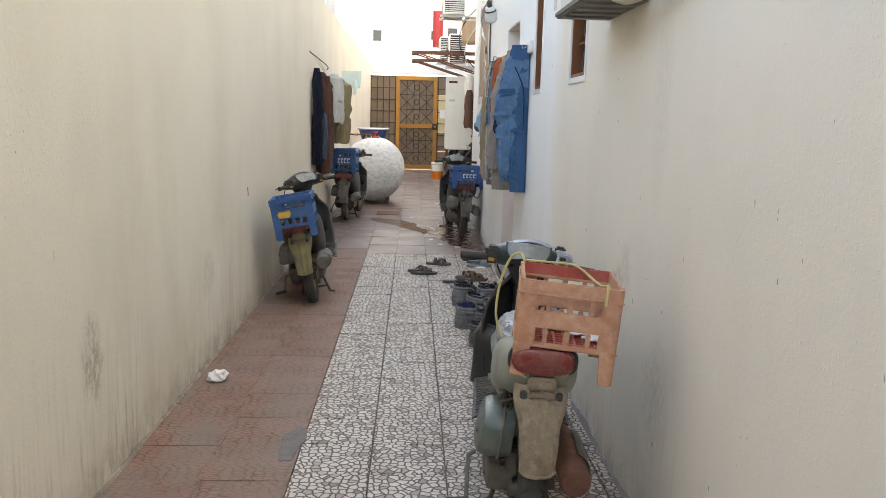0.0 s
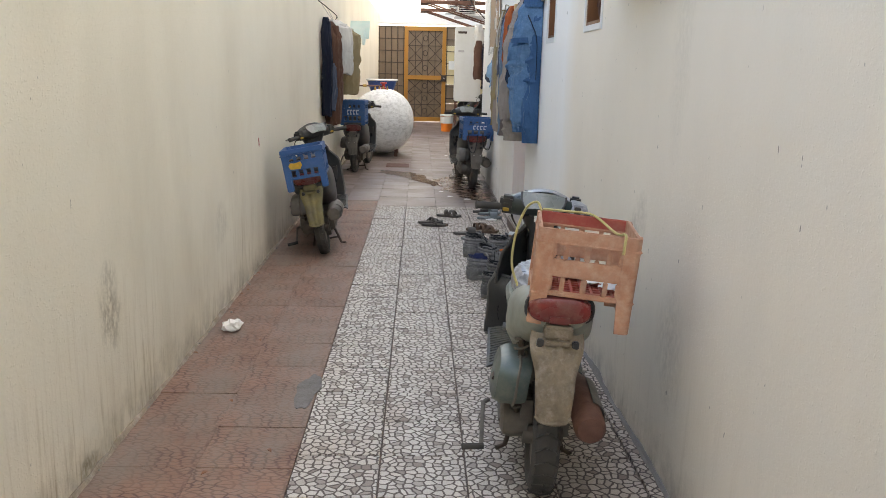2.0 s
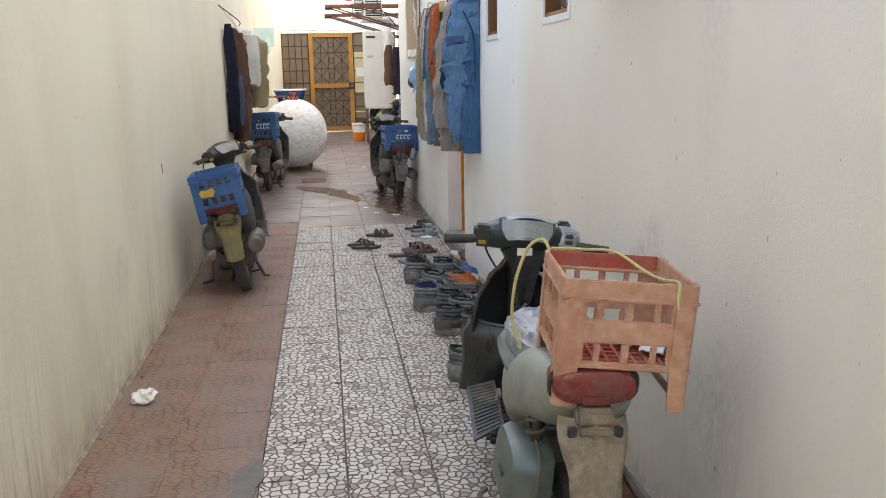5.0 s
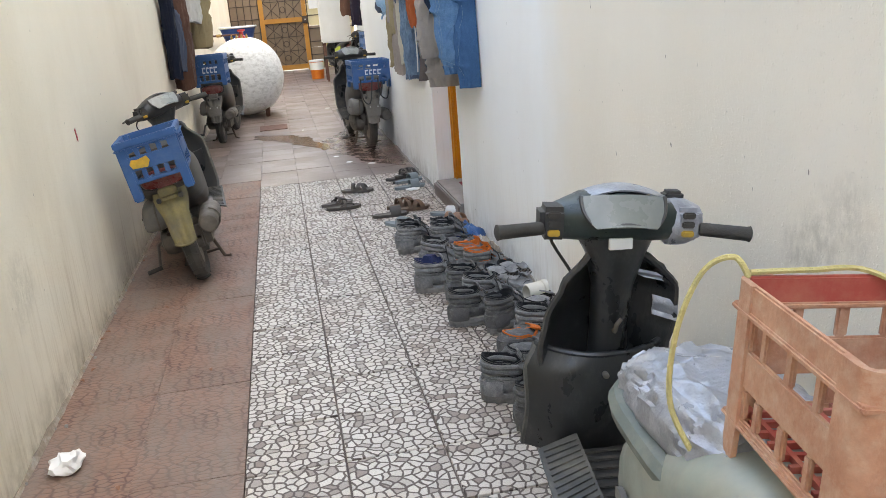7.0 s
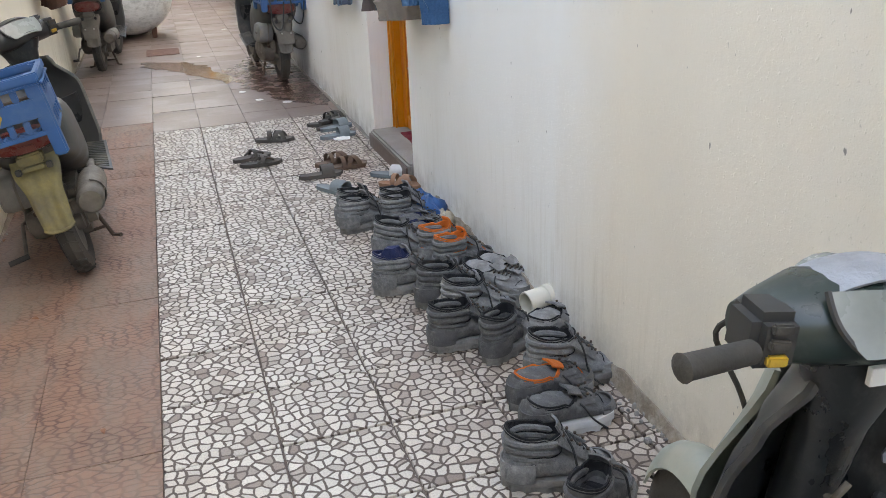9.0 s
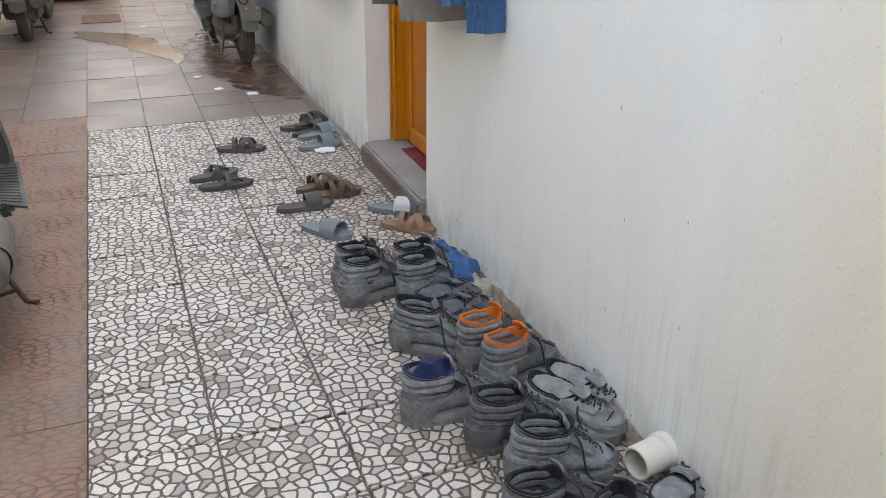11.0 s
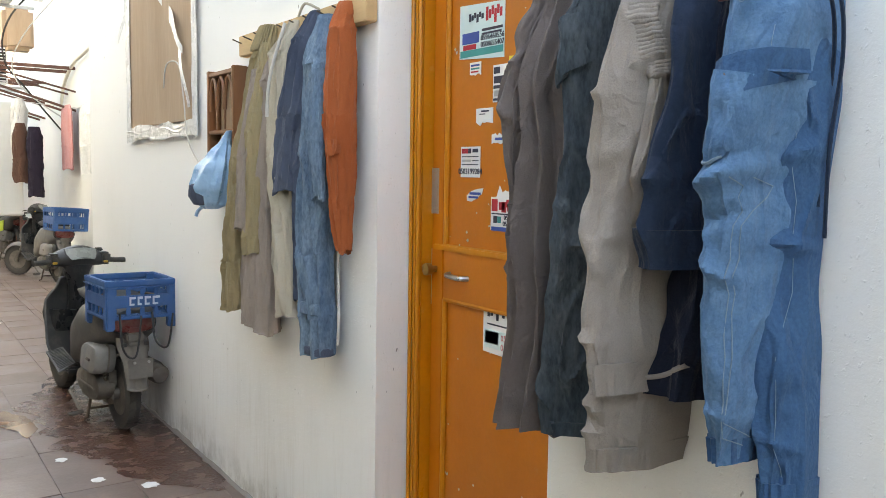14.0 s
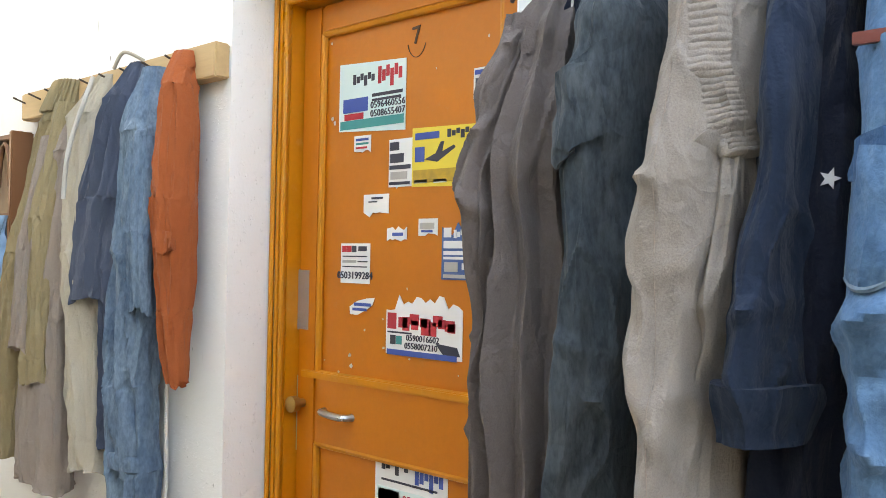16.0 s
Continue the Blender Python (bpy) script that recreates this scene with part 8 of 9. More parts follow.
# litter
for k, (x, y, s) in enumerate(((-0.60, -4.58, 0.055), (0.85, 0.75, 0.03), (1.05, 0.55, 0.035), (0.75, 1.15, 0.03), (1.22, -0.80, 0.05), (0.95, 5.6, 0.03), (0.5, 3.4, 0.02))):
    q = random.Random(k)
    bm = bmesh.new()
    bmesh.ops.create_icosphere(bm, subdivisions=3, radius=s)
    for v in bm.verts:
        n = noise.noise(v.co * (38 * 0.05 / s) + Vector((k, 0, 0)))
        v.co *= 1 + 0.55 * n
        v.co.z = max(v.co.z * (0.7 if k == 0 else 0.12) + s * (0.45 if k == 0 else 0.1), 0.001)
    tagged(part("crumpled_paper", bm, "paper", m=pose(x, y, 0.001)), "crumpled scrap of white paper on the tiles", "litter")
for k in range(14):
    q = random.Random(k + 40)
    x, y = q.uniform(XL + 0.03, -0.1), q.uniform(-6.5, 0.0)
    if k % 2:
        x = XL + q.uniform(0.02, 0.1)
    lf = sheet(lambda u, v: ((u - 0.5) * 0.035, (v - 0.5) * 0.016 * math.sin(u * math.pi), 0.004 + 0.006 * math.sin(u * 3)), 5, 2, 0.002)
    tagged(part("dry_leaf", lf, "wood_brown", m=pose(x, y, 0.001, 0, 0, q.uniform(0, 180))), "small dry brown leaf on the tiles", "leaf")

# red paint mark and scratches on the left wall
rm = part("paint_mark", sheet(lambda u, v: (0.001, (u - 0.5) * 0.022 + 0.006 * math.sin(v * 5), v * 0.055 + 0.008 * math.sin(u * 4)), 4, 5, 0.002), "red_valve", m=pose(XL, -2.93, 0.915))
tagged(rm, "small red paint dab on the cream wall", "paint mark")

# ---- left side: hanging clothes, tank, tub ----
lh = thing("coat_hook", pose(0, 0, 0), "bent wire hook and cord on the cream wall", "hook")
part("wire", tube(curve_pts([(XL, 0.86, 2.26), (XL + 0.08, 0.95, 2.2), (XL + 0.17, 1.25, 2.12), (XL + 0.14, 1.6, 2.1), (XL, 2.6, 2.12)], 8), 0.006, seg=6), "iron", lh)
part("wire", tube(curve_pts([(XL, 0.9, 2.28), (XL + 0.1, 1.0, 2.12), (XL + 0.13, 1.35, 2.06), (XL + 0.06, 1.15, 2.22)], 8), 0.004, seg=6), "cord", lh)
for nm, mt, y, zt, zb, hw, hd, lab, sd in (
        ("trousers", "cloth_navy2", 1.02, 2.08, 0.92, 0.075, 0.055, "dark navy trousers on the wall hook", 51), ("trousers", "cloth_brown", 1.38, 2.05, 0.80, 0.12, 0.10, "reddish-brown trousers on the wall hook", 52),
        ("shirt", "cloth_white", 1.75, 2.09, 1.42, 0.15, 0.15, "white cotton shirt on the wall hook", 53), ("trousers", "cloth_olive", 2.1, 2.05, 1.15, 0.14, 0.18, "khaki trousers on the wall hook", 54),
        ("jacket", "cloth_brown", 2.5, 1.95, 1.18, 0.14, 0.11, "dark brown jacket on the wall hook", 55), ("trousers", "cloth_slate", 1.14, 1.6, 0.98, 0.08, 0.075, "blue-grey trousers on the wall hook", 56)):
    g = thing(nm, pose(0, 0, 0), lab, nm, "clothes on the cream wall")
    K = ((0, XL + 0.07, y, zt, hw * 0.5, hd * 0.5), (0.15, XL + 0.02 + hd, y, lerp(zt, zb, 0.15), hw, hd), (0.6, XL + 0.03 + hd, y + 0.03, lerp(zt, zb, 0.6), hw * 1.1, hd), (1, XL + 0.02 + hd, y + 0.04, zb, hw, hd * 0.85))
    part("body", drape(K, 6, 0.26, sd, 30, 44, wall=XL, side=-1), mt, g)
    part("fold", drape(((0, XL + 0.05 + hd, y - hw * 0.4, zt - 0.05, hw * 0.4, hd * 0.4), (0.5, XL + 0.07 + hd, y - hw * 0.3, lerp(zt, zb, 0.45), hw * 0.55, hd * 0.5), (1, XL + 0.05 + hd, y - hw * 0.3, lerp(zt, zb, 0.8), hw * 0.4, hd * 0.35)), 4, 0.25, sd + 20, 22, 32), mt, g)
ts = thing("teal_sheet", pose(0, 5.25, 0), "pale teal plastic sheet on the wall with a hanging glove", "sheet")
part("sheet", sheet(lambda u, v: (lerp(XL, XL + 0.33, u) + 0.02 * v, 0.02 * math.sin(u * 4) - 0.05 * u, lerp(1.98, 2.27, v)), 8, 6, 0.005), "teal_paper", ts)
part("glove", drape(((0, XL + 0.24, -0.06, 2.12, 0.02, 0.02), (0.5, XL + 0.25, -0.07, 2.0, 0.035, 0.03), (1, XL + 0.24, -0.06, 1.88, 0.03, 0.02)), 4, 0.3, 61, 14, 20), "teal_paper", ts)

tank = thing("gas_tank", pose(-0.19, 5.05, 0.0), "large white painted steel tank with chipped paint on short legs", "tank")
prof = [(0.0, 0.0)] + [(0.40 - 0.40 * math.cos(a), 0.545 * math.sin(a) ** 0.9) for a in [math.pi / 2 * k / 14 for k in range(1, 15)]] + [(0.75, 0.545), (1.15, 0.545)] + [(1.15 + 0.40 * math.sin(a), 0.545 * math.cos(a) ** 0.9) for a in [math.pi / 2 * k / 10 for k in range(1, 10)]] + [(1.55, 0.0)]
part("shell", lathe(prof, "y", 56, (0, -0.1, 0.60)), "tank", tank)
part("weld_seam", lathe([(0.295, 0.543), (0.30, 0.549), (0.31, 0.549), (0.315, 0.543)], "y", 56, (0, 0, 0.60)), "tank", tank)
for y in (0.28, 0.9):
    for x in (-0.25, 0.25):
        part("leg", box((x - 0.03, y - 0.03, 0.0), (x + 0.03, y + 0.03, 0.16), 0.006), "rust", tank)
vb = part("valve", lathe([(0.0, 0.05), (0.04, 0.05), (0.045, 0.03), (0.10, 0.03), (0.105, 0.055), (0.13, 0.055), (0.132, 0.0)], "z", 18, (0.02, 0.42, 1.135)), "red_valve", tank, "red valve wheel")
part("pipe", tube(curve_pts([(0.02, 0.42, 1.19), (-0.1, 0.40, 1.20), (-0.35, 0.38, 1.20), (-0.53, 0.36, 1.2)], 6), 0.014), "rust", tank)
part("pipe_joint", lathe([(-0.03, 0.022), (0.03, 0.022)], "x", 12, (-0.3, 0.385, 1.2)), "brass", tank)
for k in range(4):
    part("fitting", lathe([(0, 0.018), (0.05, 0.018), (0.055, 0.01), (0.08, 0.01)], "z", 10, (-0.12 + 0.07 * k, 0.33 + 0.03 * (k % 2), 1.12)), "brass", tank)

tub = thing("wheelbarrow", pose(-0.28, 7.4, 0), "blue steel wheelbarrow standing behind the tank", "wheelbarrow")
part("tray", ring_loft([[(hx * math.copysign(abs(math.cos(a)) ** 0.4, math.cos(a)), hy * math.copysign(abs(math.sin(a)) ** 0.4, math.sin(a)), z) for a in [2 * math.pi * k / 28 for k in range(28)]] for z, hx, hy in ((0.98, 0.19, 0.22), (1.27, 0.29, 0.33), (1.275, 0.27, 0.31), (1.0, 0.17, 0.2))]), "blue_tub", tub)
part("rim", tube([(0.295 * math.copysign(abs(math.cos(a)) ** 0.4, math.cos(a)), 0.335 * math.copysign(abs(math.sin(a)) ** 0.4, math.sin(a)), 1.275) for a in [2 * math.pi * k / 40 for k in range(41)]], 0.016), "galv", tub)
for x in (-0.16, 0.16):
    part("leg", tube([(x, -0.1, 1.0), (x * 1.3, -0.15, 0.0)], 0.016), "iron", tub)
    part("handle", tube([(x, 0.3, 0.9), (x * 1.3, -0.6, 1.02)], 0.016), "iron", tub)
part("wheel", lathe([(-0.04, 0.1), (-0.03, 0.16), (0, 0.18), (0.03, 0.16), (0.04, 0.1)], "x", 24, (0, 0.35, 0.18)), "rubber", tub)
part("brace", tube([(-0.16, 0.3, 0.9), (0, 0.35, 0.2), (0.16, 0.3, 0.9)], 0.014), "iron", tub)
part("printed_mark", lathe([(-0.285, 0.0), (-0.284, 0.04), (-0.26, 0.04)], "y", 18, (0, 0, 1.14)), "logo_white", tub)

# ---- the far right corner ----
bk = thing("paint_bucket", pose(1.14, 11.6, 0), "white and orange paint bucket by the gate", "bucket")
part("pail", ring_loft([[(r * math.cos(a), r * math.sin(a), z) for a in [2 * math.pi * k / 26 for k in range(26)]] for z, r in ((0, 0.135), (0.22, 0.15), (0.40, 0.16), (0.405, 0.152), (0.1, 0.135))]), "orange_paint", bk)
part("label", ring_loft([[(r * math.cos(a), r * math.sin(a), z) for a in [2 * math.pi * k / 26 for k in range(26)]] for z, r in ((0.2, 0.1505), (0.2, 0.153), (0.36, 0.161), (0.36, 0.158))]), "paper", bk)
part("rim", lathe([(0.37, 0.161), (0.375, 0.168), (0.405, 0.168), (0.41, 0.16)], "z", 26), "white_plastic", bk)
part("bail", tube([(0.168 * math.cos(a), -0.168 * math.sin(a) * 0.35, 0.385 - 0.16 * math.sin(a)) for a in [math.pi * k / 12 for k in range(13)]], 0.004, seg=6), "chrome", bk)

fr = thing("steel_cabinet", pose(1.27, 10.5, 0), "tall pale metal cabinet on a stand", "cabinet")
part("body", box((0, 0, 0.78), (0.6, 0.55, 2.48), 0.02), "ac", fr)
for k in range(2):
    part("door", box((0.012, -0.022, 0.8 + k * 0.85), (0.585, -0.001, 1.62 + k * 0.85), 0.008), "ac", fr)
for k in range(5):
    part("rib", box((-0.008, 0.06 + k * 0.09, 0.85), (0.001, 0.09 + k * 0.09, 2.42), 0.003), "ac", fr)
part("handle", box((0.06, -0.05, 1.9), (0.2, -0.02, 1.95), 0.01), "galv", fr)
part("name_plate", box((0.05, -0.027, 2.32), (0.25, -0.02, 2.37), 0.003), "iron", fr)
for x in (0.04, 0.56):
    for y in (0.04, 0.51):
        part("leg", box((x - 0.02, y - 0.02, 0), (x + 0.02, y + 0.02, 0.79)), "rust", fr)


def ac_unit(m, label, w=0.8, h=0.56, d=0.3):
    a = thing("air_conditioner", m, label, "air conditioner", "air conditioner units")
    part("casing", box((0, 0, 0), (d, w, h), 0.02), "ac", a)
    sl = bmesh.new()
    for k in range(13):
        box((0.03, -0.012, 0.05 + k * (h - 0.1) / 13), (d - 0.03, 0.002, 0.05 + k * (h - 0.1) / 13 + 0.018), 0, sl)
    part("end_louvres", sl, "ac", a)
    # Black plate stands in for the shade behind the louvres.
    part("end_shade", box((0.025, -0.002, 0.04), (d - 0.025, 0.004, h - 0.04)), "dark", a)
    part("fan_ring", tube([(-0.006, w * 0.6 + h * 0.4 * math.cos(t), h / 2 + h * 0.4 * math.sin(t)) for t in [2 * math.pi * k / 30 for k in range(31)]], 0.008, seg=6), "galv", a)
    for k in range(6):
        part("guard_ring", tube([(-0.008, w * 0.6 + h * (0.06 + 0.06 * k) * math.cos(t), h / 2 + h * (0.06 + 0.06 * k) * math.sin(t)) for t in [2 * math.pi * q_ / 24 for q_ in range(25)]], 0.003, seg=4), "iron", a)
    for y in (0.1, w - 0.1):
        part("bracket", box((-0.06, y - 0.02, -0.04), (d + 0.25, y + 0.02, -0.002), 0.004), "galv", a)
    part("handle", box((-0.01, 0.05, h * 0.55), (0.004, 0.14, h * 0.75), 0.006), "galv", a)
    return a


ac_unit(pose(1.30, 10.4, 2.72), "white outdoor air-conditioner unit on wall brackets", 0.85, 0.72, 0.4)
ac_unit(pose(1.15, 12.6, 2.95), "white outdoor air-conditioner unit, farther back", 0.85, 0.62, 0.35)
ac_unit(pose(1.05, 7.3, 3.50), "white outdoor air-conditioner unit high on the wall", 0.85, 0.6, 0.42)
for y0, lab in ((9.6, "rusty triangular steel bracket fixed high on the wall"), (12.2, "rusty triangular steel bracket, empty")):
    br = thing("wall_bracket", pose(0, y0, 0), lab, "bracket", "rusty brackets")
    for dy in (0, 0.55):
        part("arm", box((0.46, dy - 0.02, 2.93), (XD, dy + 0.02, 2.975), 0.004), "rust", br)
        part("strut", tube([(0.55, dy, 2.93), (XD, dy, 2.35)], 0.018, seg=6), "rust", br)
        part("strut", tube([(1.15, dy, 2.94), (XD, dy, 2.62)], 0.014, seg=6), "rust", br)
    part("cross_bar", box((0.44, -0.04, 2.90), (0.60, 0.59, 2.97), 0.005), "rust", br)
    part("cross_bar", box((1.2, -0.04, 2.975), (1.26, 0.59, 3.01), 0.005), "rust", br)
# clothes line at the far wall
ln = thing("clothes_line", pose(0, 0, 0), "cord strung along the far wall with washing", "clothes line")
part("cord", tube(curve_pts([(XD - 0.02, 7.3, 2.42), (XD - 0.12, 8.6, 2.34), (XD - 0.1, 9.6, 2.4), (1.76, 10.1, 2.48)], 8), 0.006, seg=6), "cord", ln)
for nm, mt, y, x, zt, zb, hw, hd, lab, sd in (
        ("towel", "cloth_pink", 9.6, 2.34, 2.42, 1.5, 0.36, 0.035, "pink striped towel on the line", 71), ("shirt", "cloth_white", 8.2, 2.34, 2.36, 1.45, 0.42, 0.05, "thin white shirt on the line", 72),
        ("shirt", "cloth_white", 9.95, 1.76, 2.5, 1.65, 0.13, 0.10, "white vest hanging by the cabinet", 73), ("shirt", "cloth_brown", 9.85, 1.76, 2.15, 1.3, 0.12, 0.09, "brown shirt hanging by the cabinet", 74),
        ("trousers", "cloth_dark", 9.75, 1.93, 2.1, 1.1, 0.16, 0.10, "dark purple trousers hanging by the cabinet", 75)):
    g = thing(nm, pose(0, 0, 0), lab, nm, "washing on the far wall")
    K = ((0, x, y, zt, hw * 0.7, hd * 0.6), (0.15, x, y, lerp(zt, zb, 0.15), hw, hd), (0.6, x, y, lerp(zt, zb, 0.6), hw, hd), (1, x, y, zb, hw * 0.9, hd * 0.9))
    part("body", drape(K, 6, 0.3, sd, 24, 36, wall=XD), mt, g)
gp = thing("junction_box", pose(XD, 7.6, 2.15), "pale green junction box with pipes on the far wall", "box")
part("box", box((-0.1, 0, 0), (-0.002, 0.3, 0.2), 0.01), "teal_paper", gp)
part("pipe", tube([(-0.05, -0.5, 0.1), (-0.05, 0.0, 0.1)], 0.018), "pvc", gp)
cp = thing("wall_cable", pose(0, 0, 0), "wrapped pipe and cables running up the far wall", "cable")
part("pipe", tube(curve_pts([(XD - 0.03, 7.2, 3.6), (XD - 0.05, 8.2, 3.15), (XD - 0.06, 9.4, 3.0), (XD - 0.05, 10.2, 2.75), (XD - 0.06, 10.4, 2.4)], 8), 0.025), "pvc", cp)
part("cable", tube(curve_pts([(XD - 0.05, 7.6, 4.3), (1.55, 8.2, 3.5), (1.5, 9.2, 3.0), (1.9, 9.9, 2.6), (XD - 0.03, 10.2, 2.0)], 8), 0.012, seg=6), "rubber", cp)
part("cable", tube(curve_pts([(XD - 0.04, 7.8, 4.2), (1.65, 8.5, 3.2), (1.7, 9.5, 2.7), (XD - 0.03, 10.0, 2.2)], 8), 0.009, seg=6), "cord", cp)
bx = part("hanging_sack", box((1.55, 9.6, 3.15), (1.95, 9.95, 3.75), 0.06), "ply")
tagged(bx, "brown cardboard-wrapped box fixed high on the far wall", "box")
rb_ = part("red_banner", sheet(lambda u, v: (lerp(0.98, 1.25, u), 13.4 + 0.03 * math.sin(u * 6), lerp(3.35, 4.3, v)), 6, 4, 0.004), "red_valve")
tagged(rb_, "red cloth hanging above the far unit", "cloth")

# air conditioner sleeve low on the near right wall
sl = thing("air_conditioner", pose(XR, -5.95, 2.02), "underside of a wall-mounted air-conditioner sleeve", "air conditioner", "air conditioner units")
part("casing", box((-0.24, 0, 0), (-0.001, 0.62, 0.42), 0.012), "ac", sl)
part("tray", box((-0.26, -0.02, -0.03), (-0.001, 0.64, 0.001), 0.008), "grey_plate", sl)
for k in range(4):
    part("tray_rib", box((-0.235, 0.05 + k * 0.15, -0.038), (-0.02, 0.11 + k * 0.15, -0.029), 0.004), "cement", sl)
part("clip", box((-0.275, 0.58, 0.0), (-0.262, 0.6, 0.09), 0.004), "white_plastic", sl)
part("wrapped_pipe", tube(curve_pts([(-0.14, -0.02, 0.0), (-0.10, -0.1, -0.02), (-0.08, -0.35, -0.01), (-0.05, -0.6, 0.06)], 6), 0.035), "pvc", sl)
part("pipe_end", lathe([(-0.63, 0.0), (-0.629, 0.032), (-0.6, 0.036)], "y", 16, (-0.05, 0, 0.065)), "rubber", sl)

# ---- stickers on the door ----
PX = DX - 0.001


def sticker(label, pts, paper, bits, name="sticker"):
    """Paper glued on the door: outline in (y, z), then bars and words on it."""
    st = thing(name, pose(0, 0, 0), label, "sticker", "stickers on the door")
    part("paper", plate([(PX, y, z) for y, z in pts], 0.0015, up=(-1, 0, 0)), paper, st)
    for b in bits:
        if b[0] == "bar":
            _, y, z, w, h, c = b
            part("printed_bar", box((PX - 0.0026, y - w, z - h), (PX - 0.0012, y, z)), c, st)
        elif b[0] == "word":
            _, y, z, size, c, txt = b
            letters(txt, size, on_wall(PX - 0.0022, y, z, 0), c, st)
        else:
            _, pts2, c = b
            part("printed_shape", plate([(PX - 0.0012, y, z) for y, z in pts2], 0.0013, up=(-1, 0, 0)), c, st)
    return st


def quad(y0, z1, w, h, skew=0.0):
    return [(y0, z1), (y0 - w, z1 + skew), (y0 - w, z1 - h + skew), (y0, z1 - h)]


def torn(y0, z1, w, h, seed, teeth=9, sides="tb"):
    q = random.Random(seed)
    top = [(y0 - w * k / teeth, z1 - (q.uniform(0, h * 0.3) if "t" in sides else 0)) for k in range(teeth + 1)]
    bot = [(y0 - w * k / teeth, z1 - h + (q.uniform(0, h * 0.22) if "b" in sides else 0)) for k in range(teeth, -1, -1)]
    return top + bot


def squiggle(y, z, w, h, c, seed):
    """Running script that cannot be read, as plain strokes."""
    return [("bar", y - w * k / 6, z - h * (0.2 if k % 2 else 0.0), w / 7.5, h * (0.55 if k % 3 else 0.85), c) for k in range(6)]


sticker("white and teal cargo advert with red script", quad(-1.219, 2.092, 0.236, 0.172, -0.014), "teal_paper",
        squiggle(-1.36, 2.07, 0.085, 0.05, "ink_red", 1) + squiggle(-1.27, 2.06, 0.08, 0.03, "ink_dark", 2)
        + [("bar", -1.225, 1.945, 0.225, 0.022, "ink_teal"), ("bar", -1.235, 2.0, 0.09, 0.035, "ink_blue"), ("bar", -1.34, 2.005, 0.105, 0.008, "ink_dark"), ("bar", -1.34, 1.992, 0.1, 0.006, "ink_dark"),
           ("bar", -1.24, 1.962, 0.07, 0.016, "ink_red"), ("word", -1.395, 1.976, 0.024, "ink_dark", "0596460556"), ("word", -1.395, 1.955, 0.024, "ink_dark", "0508655407")])
sticker("yellow cargo advert with an aeroplane", quad(-1.48, 1.906, 0.205, 0.138, -0.006), "yellow_paper",
        squiggle(-1.59, 1.895, 0.08, 0.022, "ink_dark", 3) + [("bar", -1.49, 1.893, 0.075, 0.016, "ink_blue"), ("bar", -1.49, 1.86, 0.03, 0.035, "ink_blue"), ("bar", -1.485, 1.806, 0.195, 0.03, "logo_yellow"),
         ("shape", [(-1.52, 1.83), (-1.555, 1.842), (-1.57, 1.868), (-1.58, 1.868), (-1.575, 1.845), (-1.61, 1.858), (-1.615, 1.852), (-1.56, 1.822)], "ink_dark"), ("bar", -1.49, 1.783, 0.04, 0.008, "paper"), ("bar", -1.55, 1.782, 0.04, 0.008, "paper"), ("bar", -1.61, 1.781, 0.04, 0.008, "paper")])
sticker("white card with a dark printed photo", quad(-1.403, 1.885, 0.078, 0.115), "paper",
        [("bar", -1.407, 1.878, 0.03, 0.02, "ink_dark"), ("bar", -1.408, 1.85, 0.045, 0.022, "ink_dark"), ("bar", -1.406, 1.822, 0.07, 0.010, "ink_dark"), ("bar", -1.41, 1.806, 0.055, 0.018, "galv"), ("bar", -1.406, 1.782, 0.068, 0.007, "ink_dark")])
sticker("small white card with a printed code square", quad(-1.664, 2.023, 0.075, 0.068), "paper", [("bar", -1.67, 2.0, 0.02, 0.022, "ink_dark"), ("bar", -1.668, 2.018, 0.03, 0.01, "ink_blue"), ("word", -1.70, 1.97, 0.022, "ink_dark", "0564")])
sticker("torn scrap of blue and white label", torn(-1.278, 1.904, 0.06, 0.045, 1, 6, "b"), "paper", [("bar", -1.285, 1.897, 0.045, 0.006, "ink_blue"), ("bar", -1.285, 1.886, 0.045, 0.005, "ink_teal"), ("bar", -1.285, 1.876, 0.04, 0.005, "ink_red")])
sticker("torn white scrap of label", torn(-1.317, 1.755, 0.088, 0.056, 5, 8, "b"), "paper", [("bar", -1.345, 1.748, 0.04, 0.005, "ink_dark"), ("bar", -1.335, 1.738, 0.03, 0.003, "ink_dark")])
sticker("torn scrap of blue and white label", torn(-1.401, 1.675, 0.066, 0.036, 9, 7), "paper", [("bar", -1.42, 1.66, 0.035, 0.008, "ink_blue")])
sticker("torn scrap of blue label", torn(-1.505, 1.692, 0.06, 0.042, 13, 6, "b"), "paper", [("bar", -1.51, 1.682, 0.045, 0.014, "galv"), ("bar", -1.515, 1.665, 0.035, 0.005, "ink_blue")])
sticker("dark blue cargo advert with white print", torn(-1.579, 1.694, 0.11, 0.142, 17, 7, "t"), "blue_paper",
        squiggle(-1.615, 1.665, 0.06, 0.022, "ink_white", 4) + [("bar", -1.585, 1.67, 0.022, 0.022, "ink_white"), ("bar", -1.585, 1.64, 0.085, 0.017, "ink_white"), ("bar", -1.585, 1.617, 0.085, 0.009, "ink_white"), ("bar", -1.585, 1.604, 0.08, 0.006, "ink_white"), ("bar", -1.588, 1.592, 0.04, 0.022, "galv"), ("bar", -1.64, 1.59, 0.03, 0.015, "ink_white"), ("bar", -1.585, 1.564, 0.09, 0.008, "galv")])
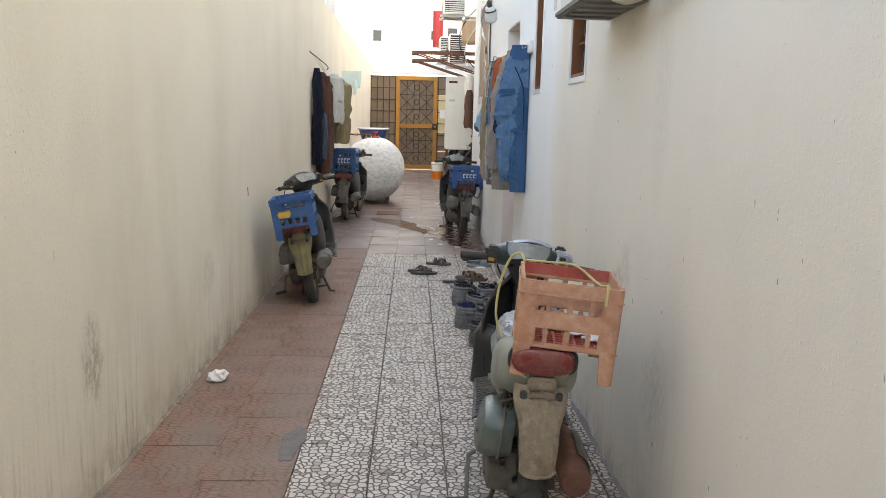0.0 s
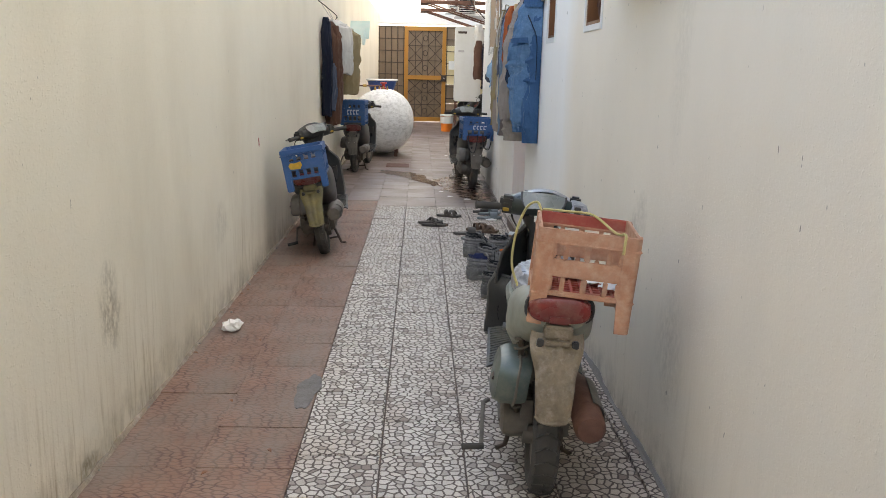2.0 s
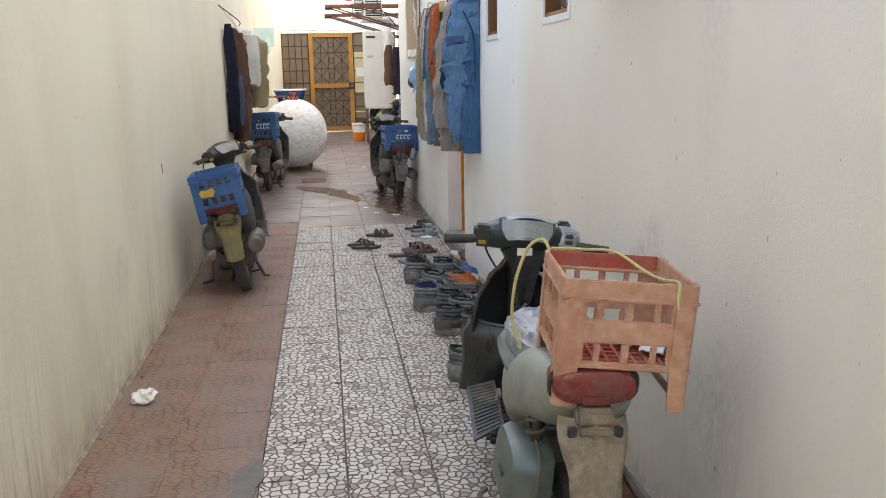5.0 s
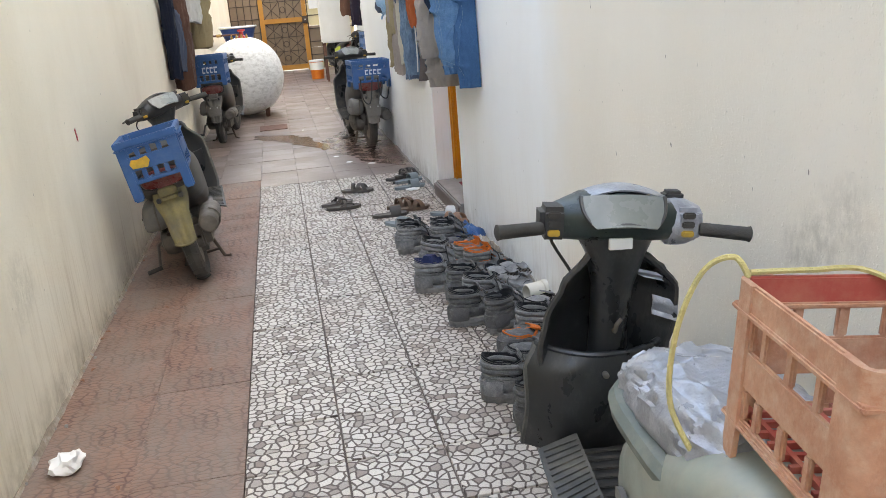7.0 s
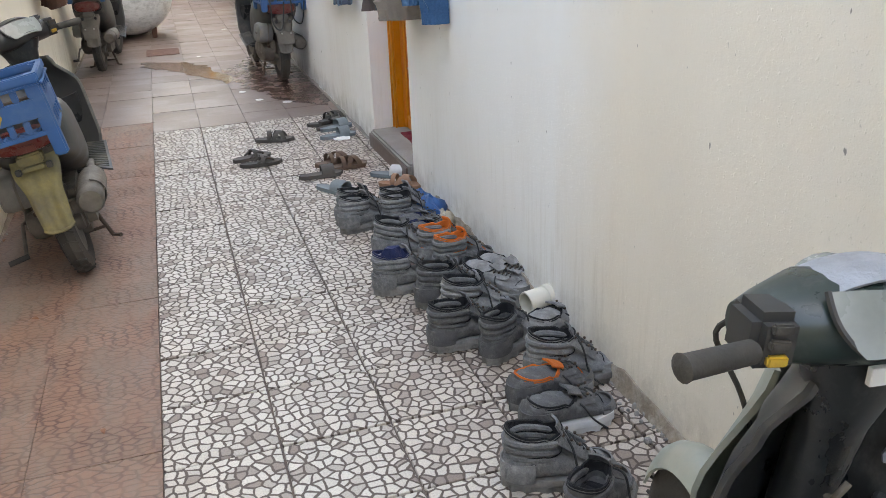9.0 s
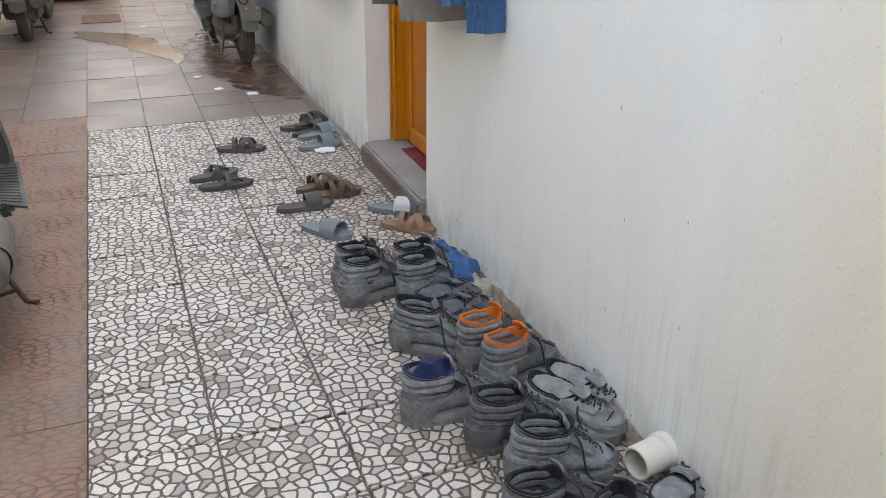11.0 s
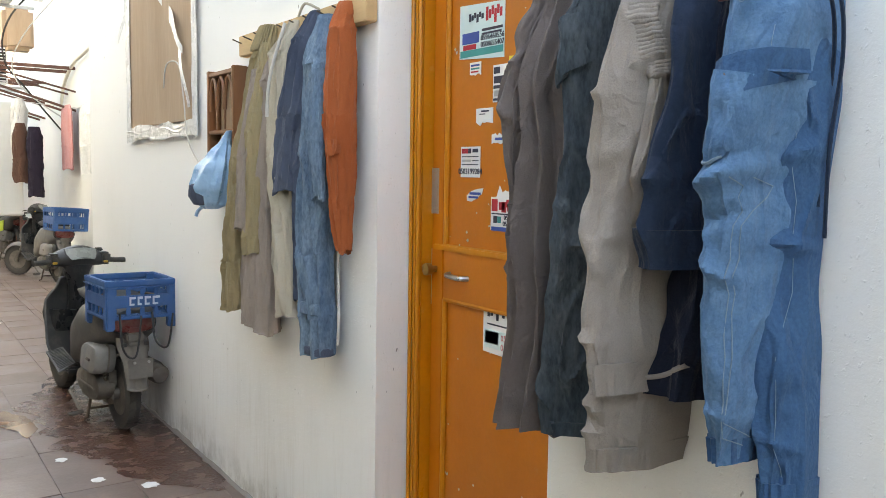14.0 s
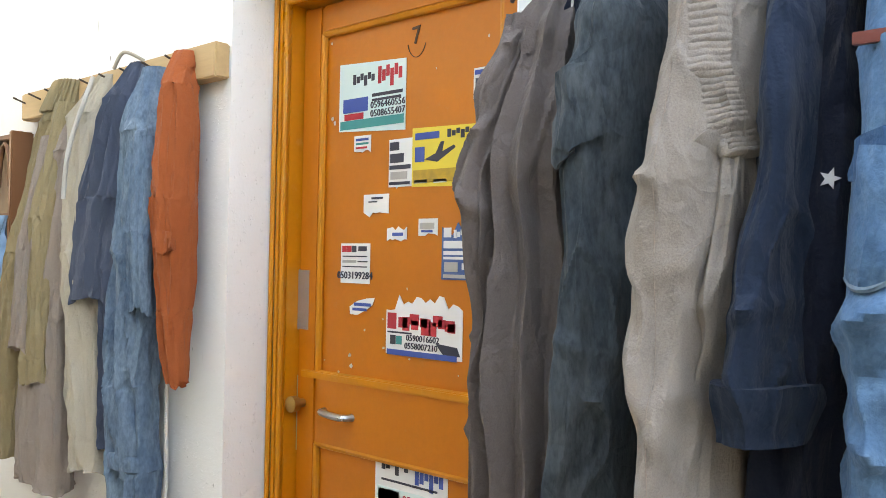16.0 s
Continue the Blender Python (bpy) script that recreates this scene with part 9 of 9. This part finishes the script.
sticker("small white card with a phone number", quad(-1.237, 1.634, 0.106, 0.1), "paper",
        [("bar", -1.242, 1.628, 0.016, 0.016, "ink_red"), ("bar", -1.26, 1.628, 0.016, 0.016, "ink_red"), ("bar", -1.278, 1.628, 0.016, 0.016, "ink_dark"), ("bar", -1.302, 1.627, 0.03, 0.012, "ink_dark"), ("bar", -1.244, 1.603, 0.09, 0.003, "ink_dark"), ("bar", -1.244, 1.592, 0.05, 0.007, "galv"), ("bar", -1.30, 1.59, 0.035, 0.003, "ink_dark"), ("bar", -1.244, 1.577, 0.09, 0.003, "ink_dark"), ("word", -1.29, 1.553, 0.026, "ink_dark", "0503199284")])
sticker("torn scrap of blue printed label", [(-1.273, 1.475), (-1.30, 1.49), (-1.335, 1.498), (-1.362, 1.50), (-1.355, 1.482), (-1.33, 1.468), (-1.30, 1.455), (-1.275, 1.457)], "paper", [("bar", -1.29, 1.486, 0.06, 0.008, "ink_blue"), ("bar", -1.285, 1.473, 0.05, 0.007, "ink_blue")])
_t = torn(-1.405, 1.515, 0.24, 0.145, 23, 17, "t")
sticker("torn white advert with large red script", _t, "paper",
        squiggle(-1.41, 1.468, 0.22, 0.045, "ink_red", 5) + squiggle(-1.46, 1.46, 0.17, 0.038, "ink_red", 8) + [("bar", -1.41, 1.424, 0.08, 0.004, "ink_dark"), ("bar", -1.42, 1.415, 0.018, 0.022, "ink_dark"), ("bar", -1.44, 1.414, 0.018, 0.02, "ink_teal"), ("bar", -1.41, 1.381, 0.22, 0.013, "ink_blue"), ("shape", [(-1.565, 1.405), (-1.63, 1.40), (-1.64, 1.38), (-1.59, 1.38)], "ink_dark"),
         ("word", -1.525, 1.411, 0.021, "ink_dark", "0590016602"), ("word", -1.52, 1.392, 0.021, "ink_dark", "0558007210")])
sticker("pale blue advert with dark script on the lower panel", quad(-1.378, 1.15, 0.232, 0.175, -0.006), "paper",
        squiggle(-1.51, 1.115, 0.09, 0.05, "ink_blue", 6) + squiggle(-1.40, 1.125, 0.09, 0.04, "ink_dark", 7) + [("bar", -1.40, 1.07, 0.18, 0.005, "ink_dark"), ("bar", -1.385, 1.05, 0.22, 0.06, "teal_paper"), ("bar", -1.39, 1.045, 0.07, 0.04, "ink_dark"), ("word", -1.52, 1.03, 0.028, "ink_red", "0598210"), ("word", -1.52, 1.0, 0.028, "ink_red", "0592700")])
num = thing("pencil_number", pose(0, 0, 0), "number seven written in pencil on the door", "writing")
letters("7", 0.06, on_wall(PX - 0.0008, -1.487, 2.125, 6), "pencil", num)
part("ring_stroke", tube([(PX, -1.487 + 0.03 * math.cos(a), 2.12 + 0.045 * math.sin(a)) for a in [-2.8 + k * 0.12 for k in range(22)]], 0.0012, seg=4), "pencil", num)
ch = bmesh.new()
q = random.Random(77)
for k in range(70):
    y, z = q.uniform(ly0 + 0.02, ly1 - 0.01), q.choice((q.uniform(0.3, 2.2), q.gauss(1.3, 0.1)))
    r = q.uniform(0.0015, 0.005)
    plate([(PX - 0.0003, y + r * math.cos(a) * q.uniform(0.5, 1.6), z + r * math.sin(a) * q.uniform(0.5, 1.8)) for a in [2 * math.pi * i / 6 for i in range(6)]], 0.0008, ch, (-1, 0, 0))
tagged(part("paint_chips", ch, "cord"), "pale chips in the door paint", "paint chips", "", "stuff")
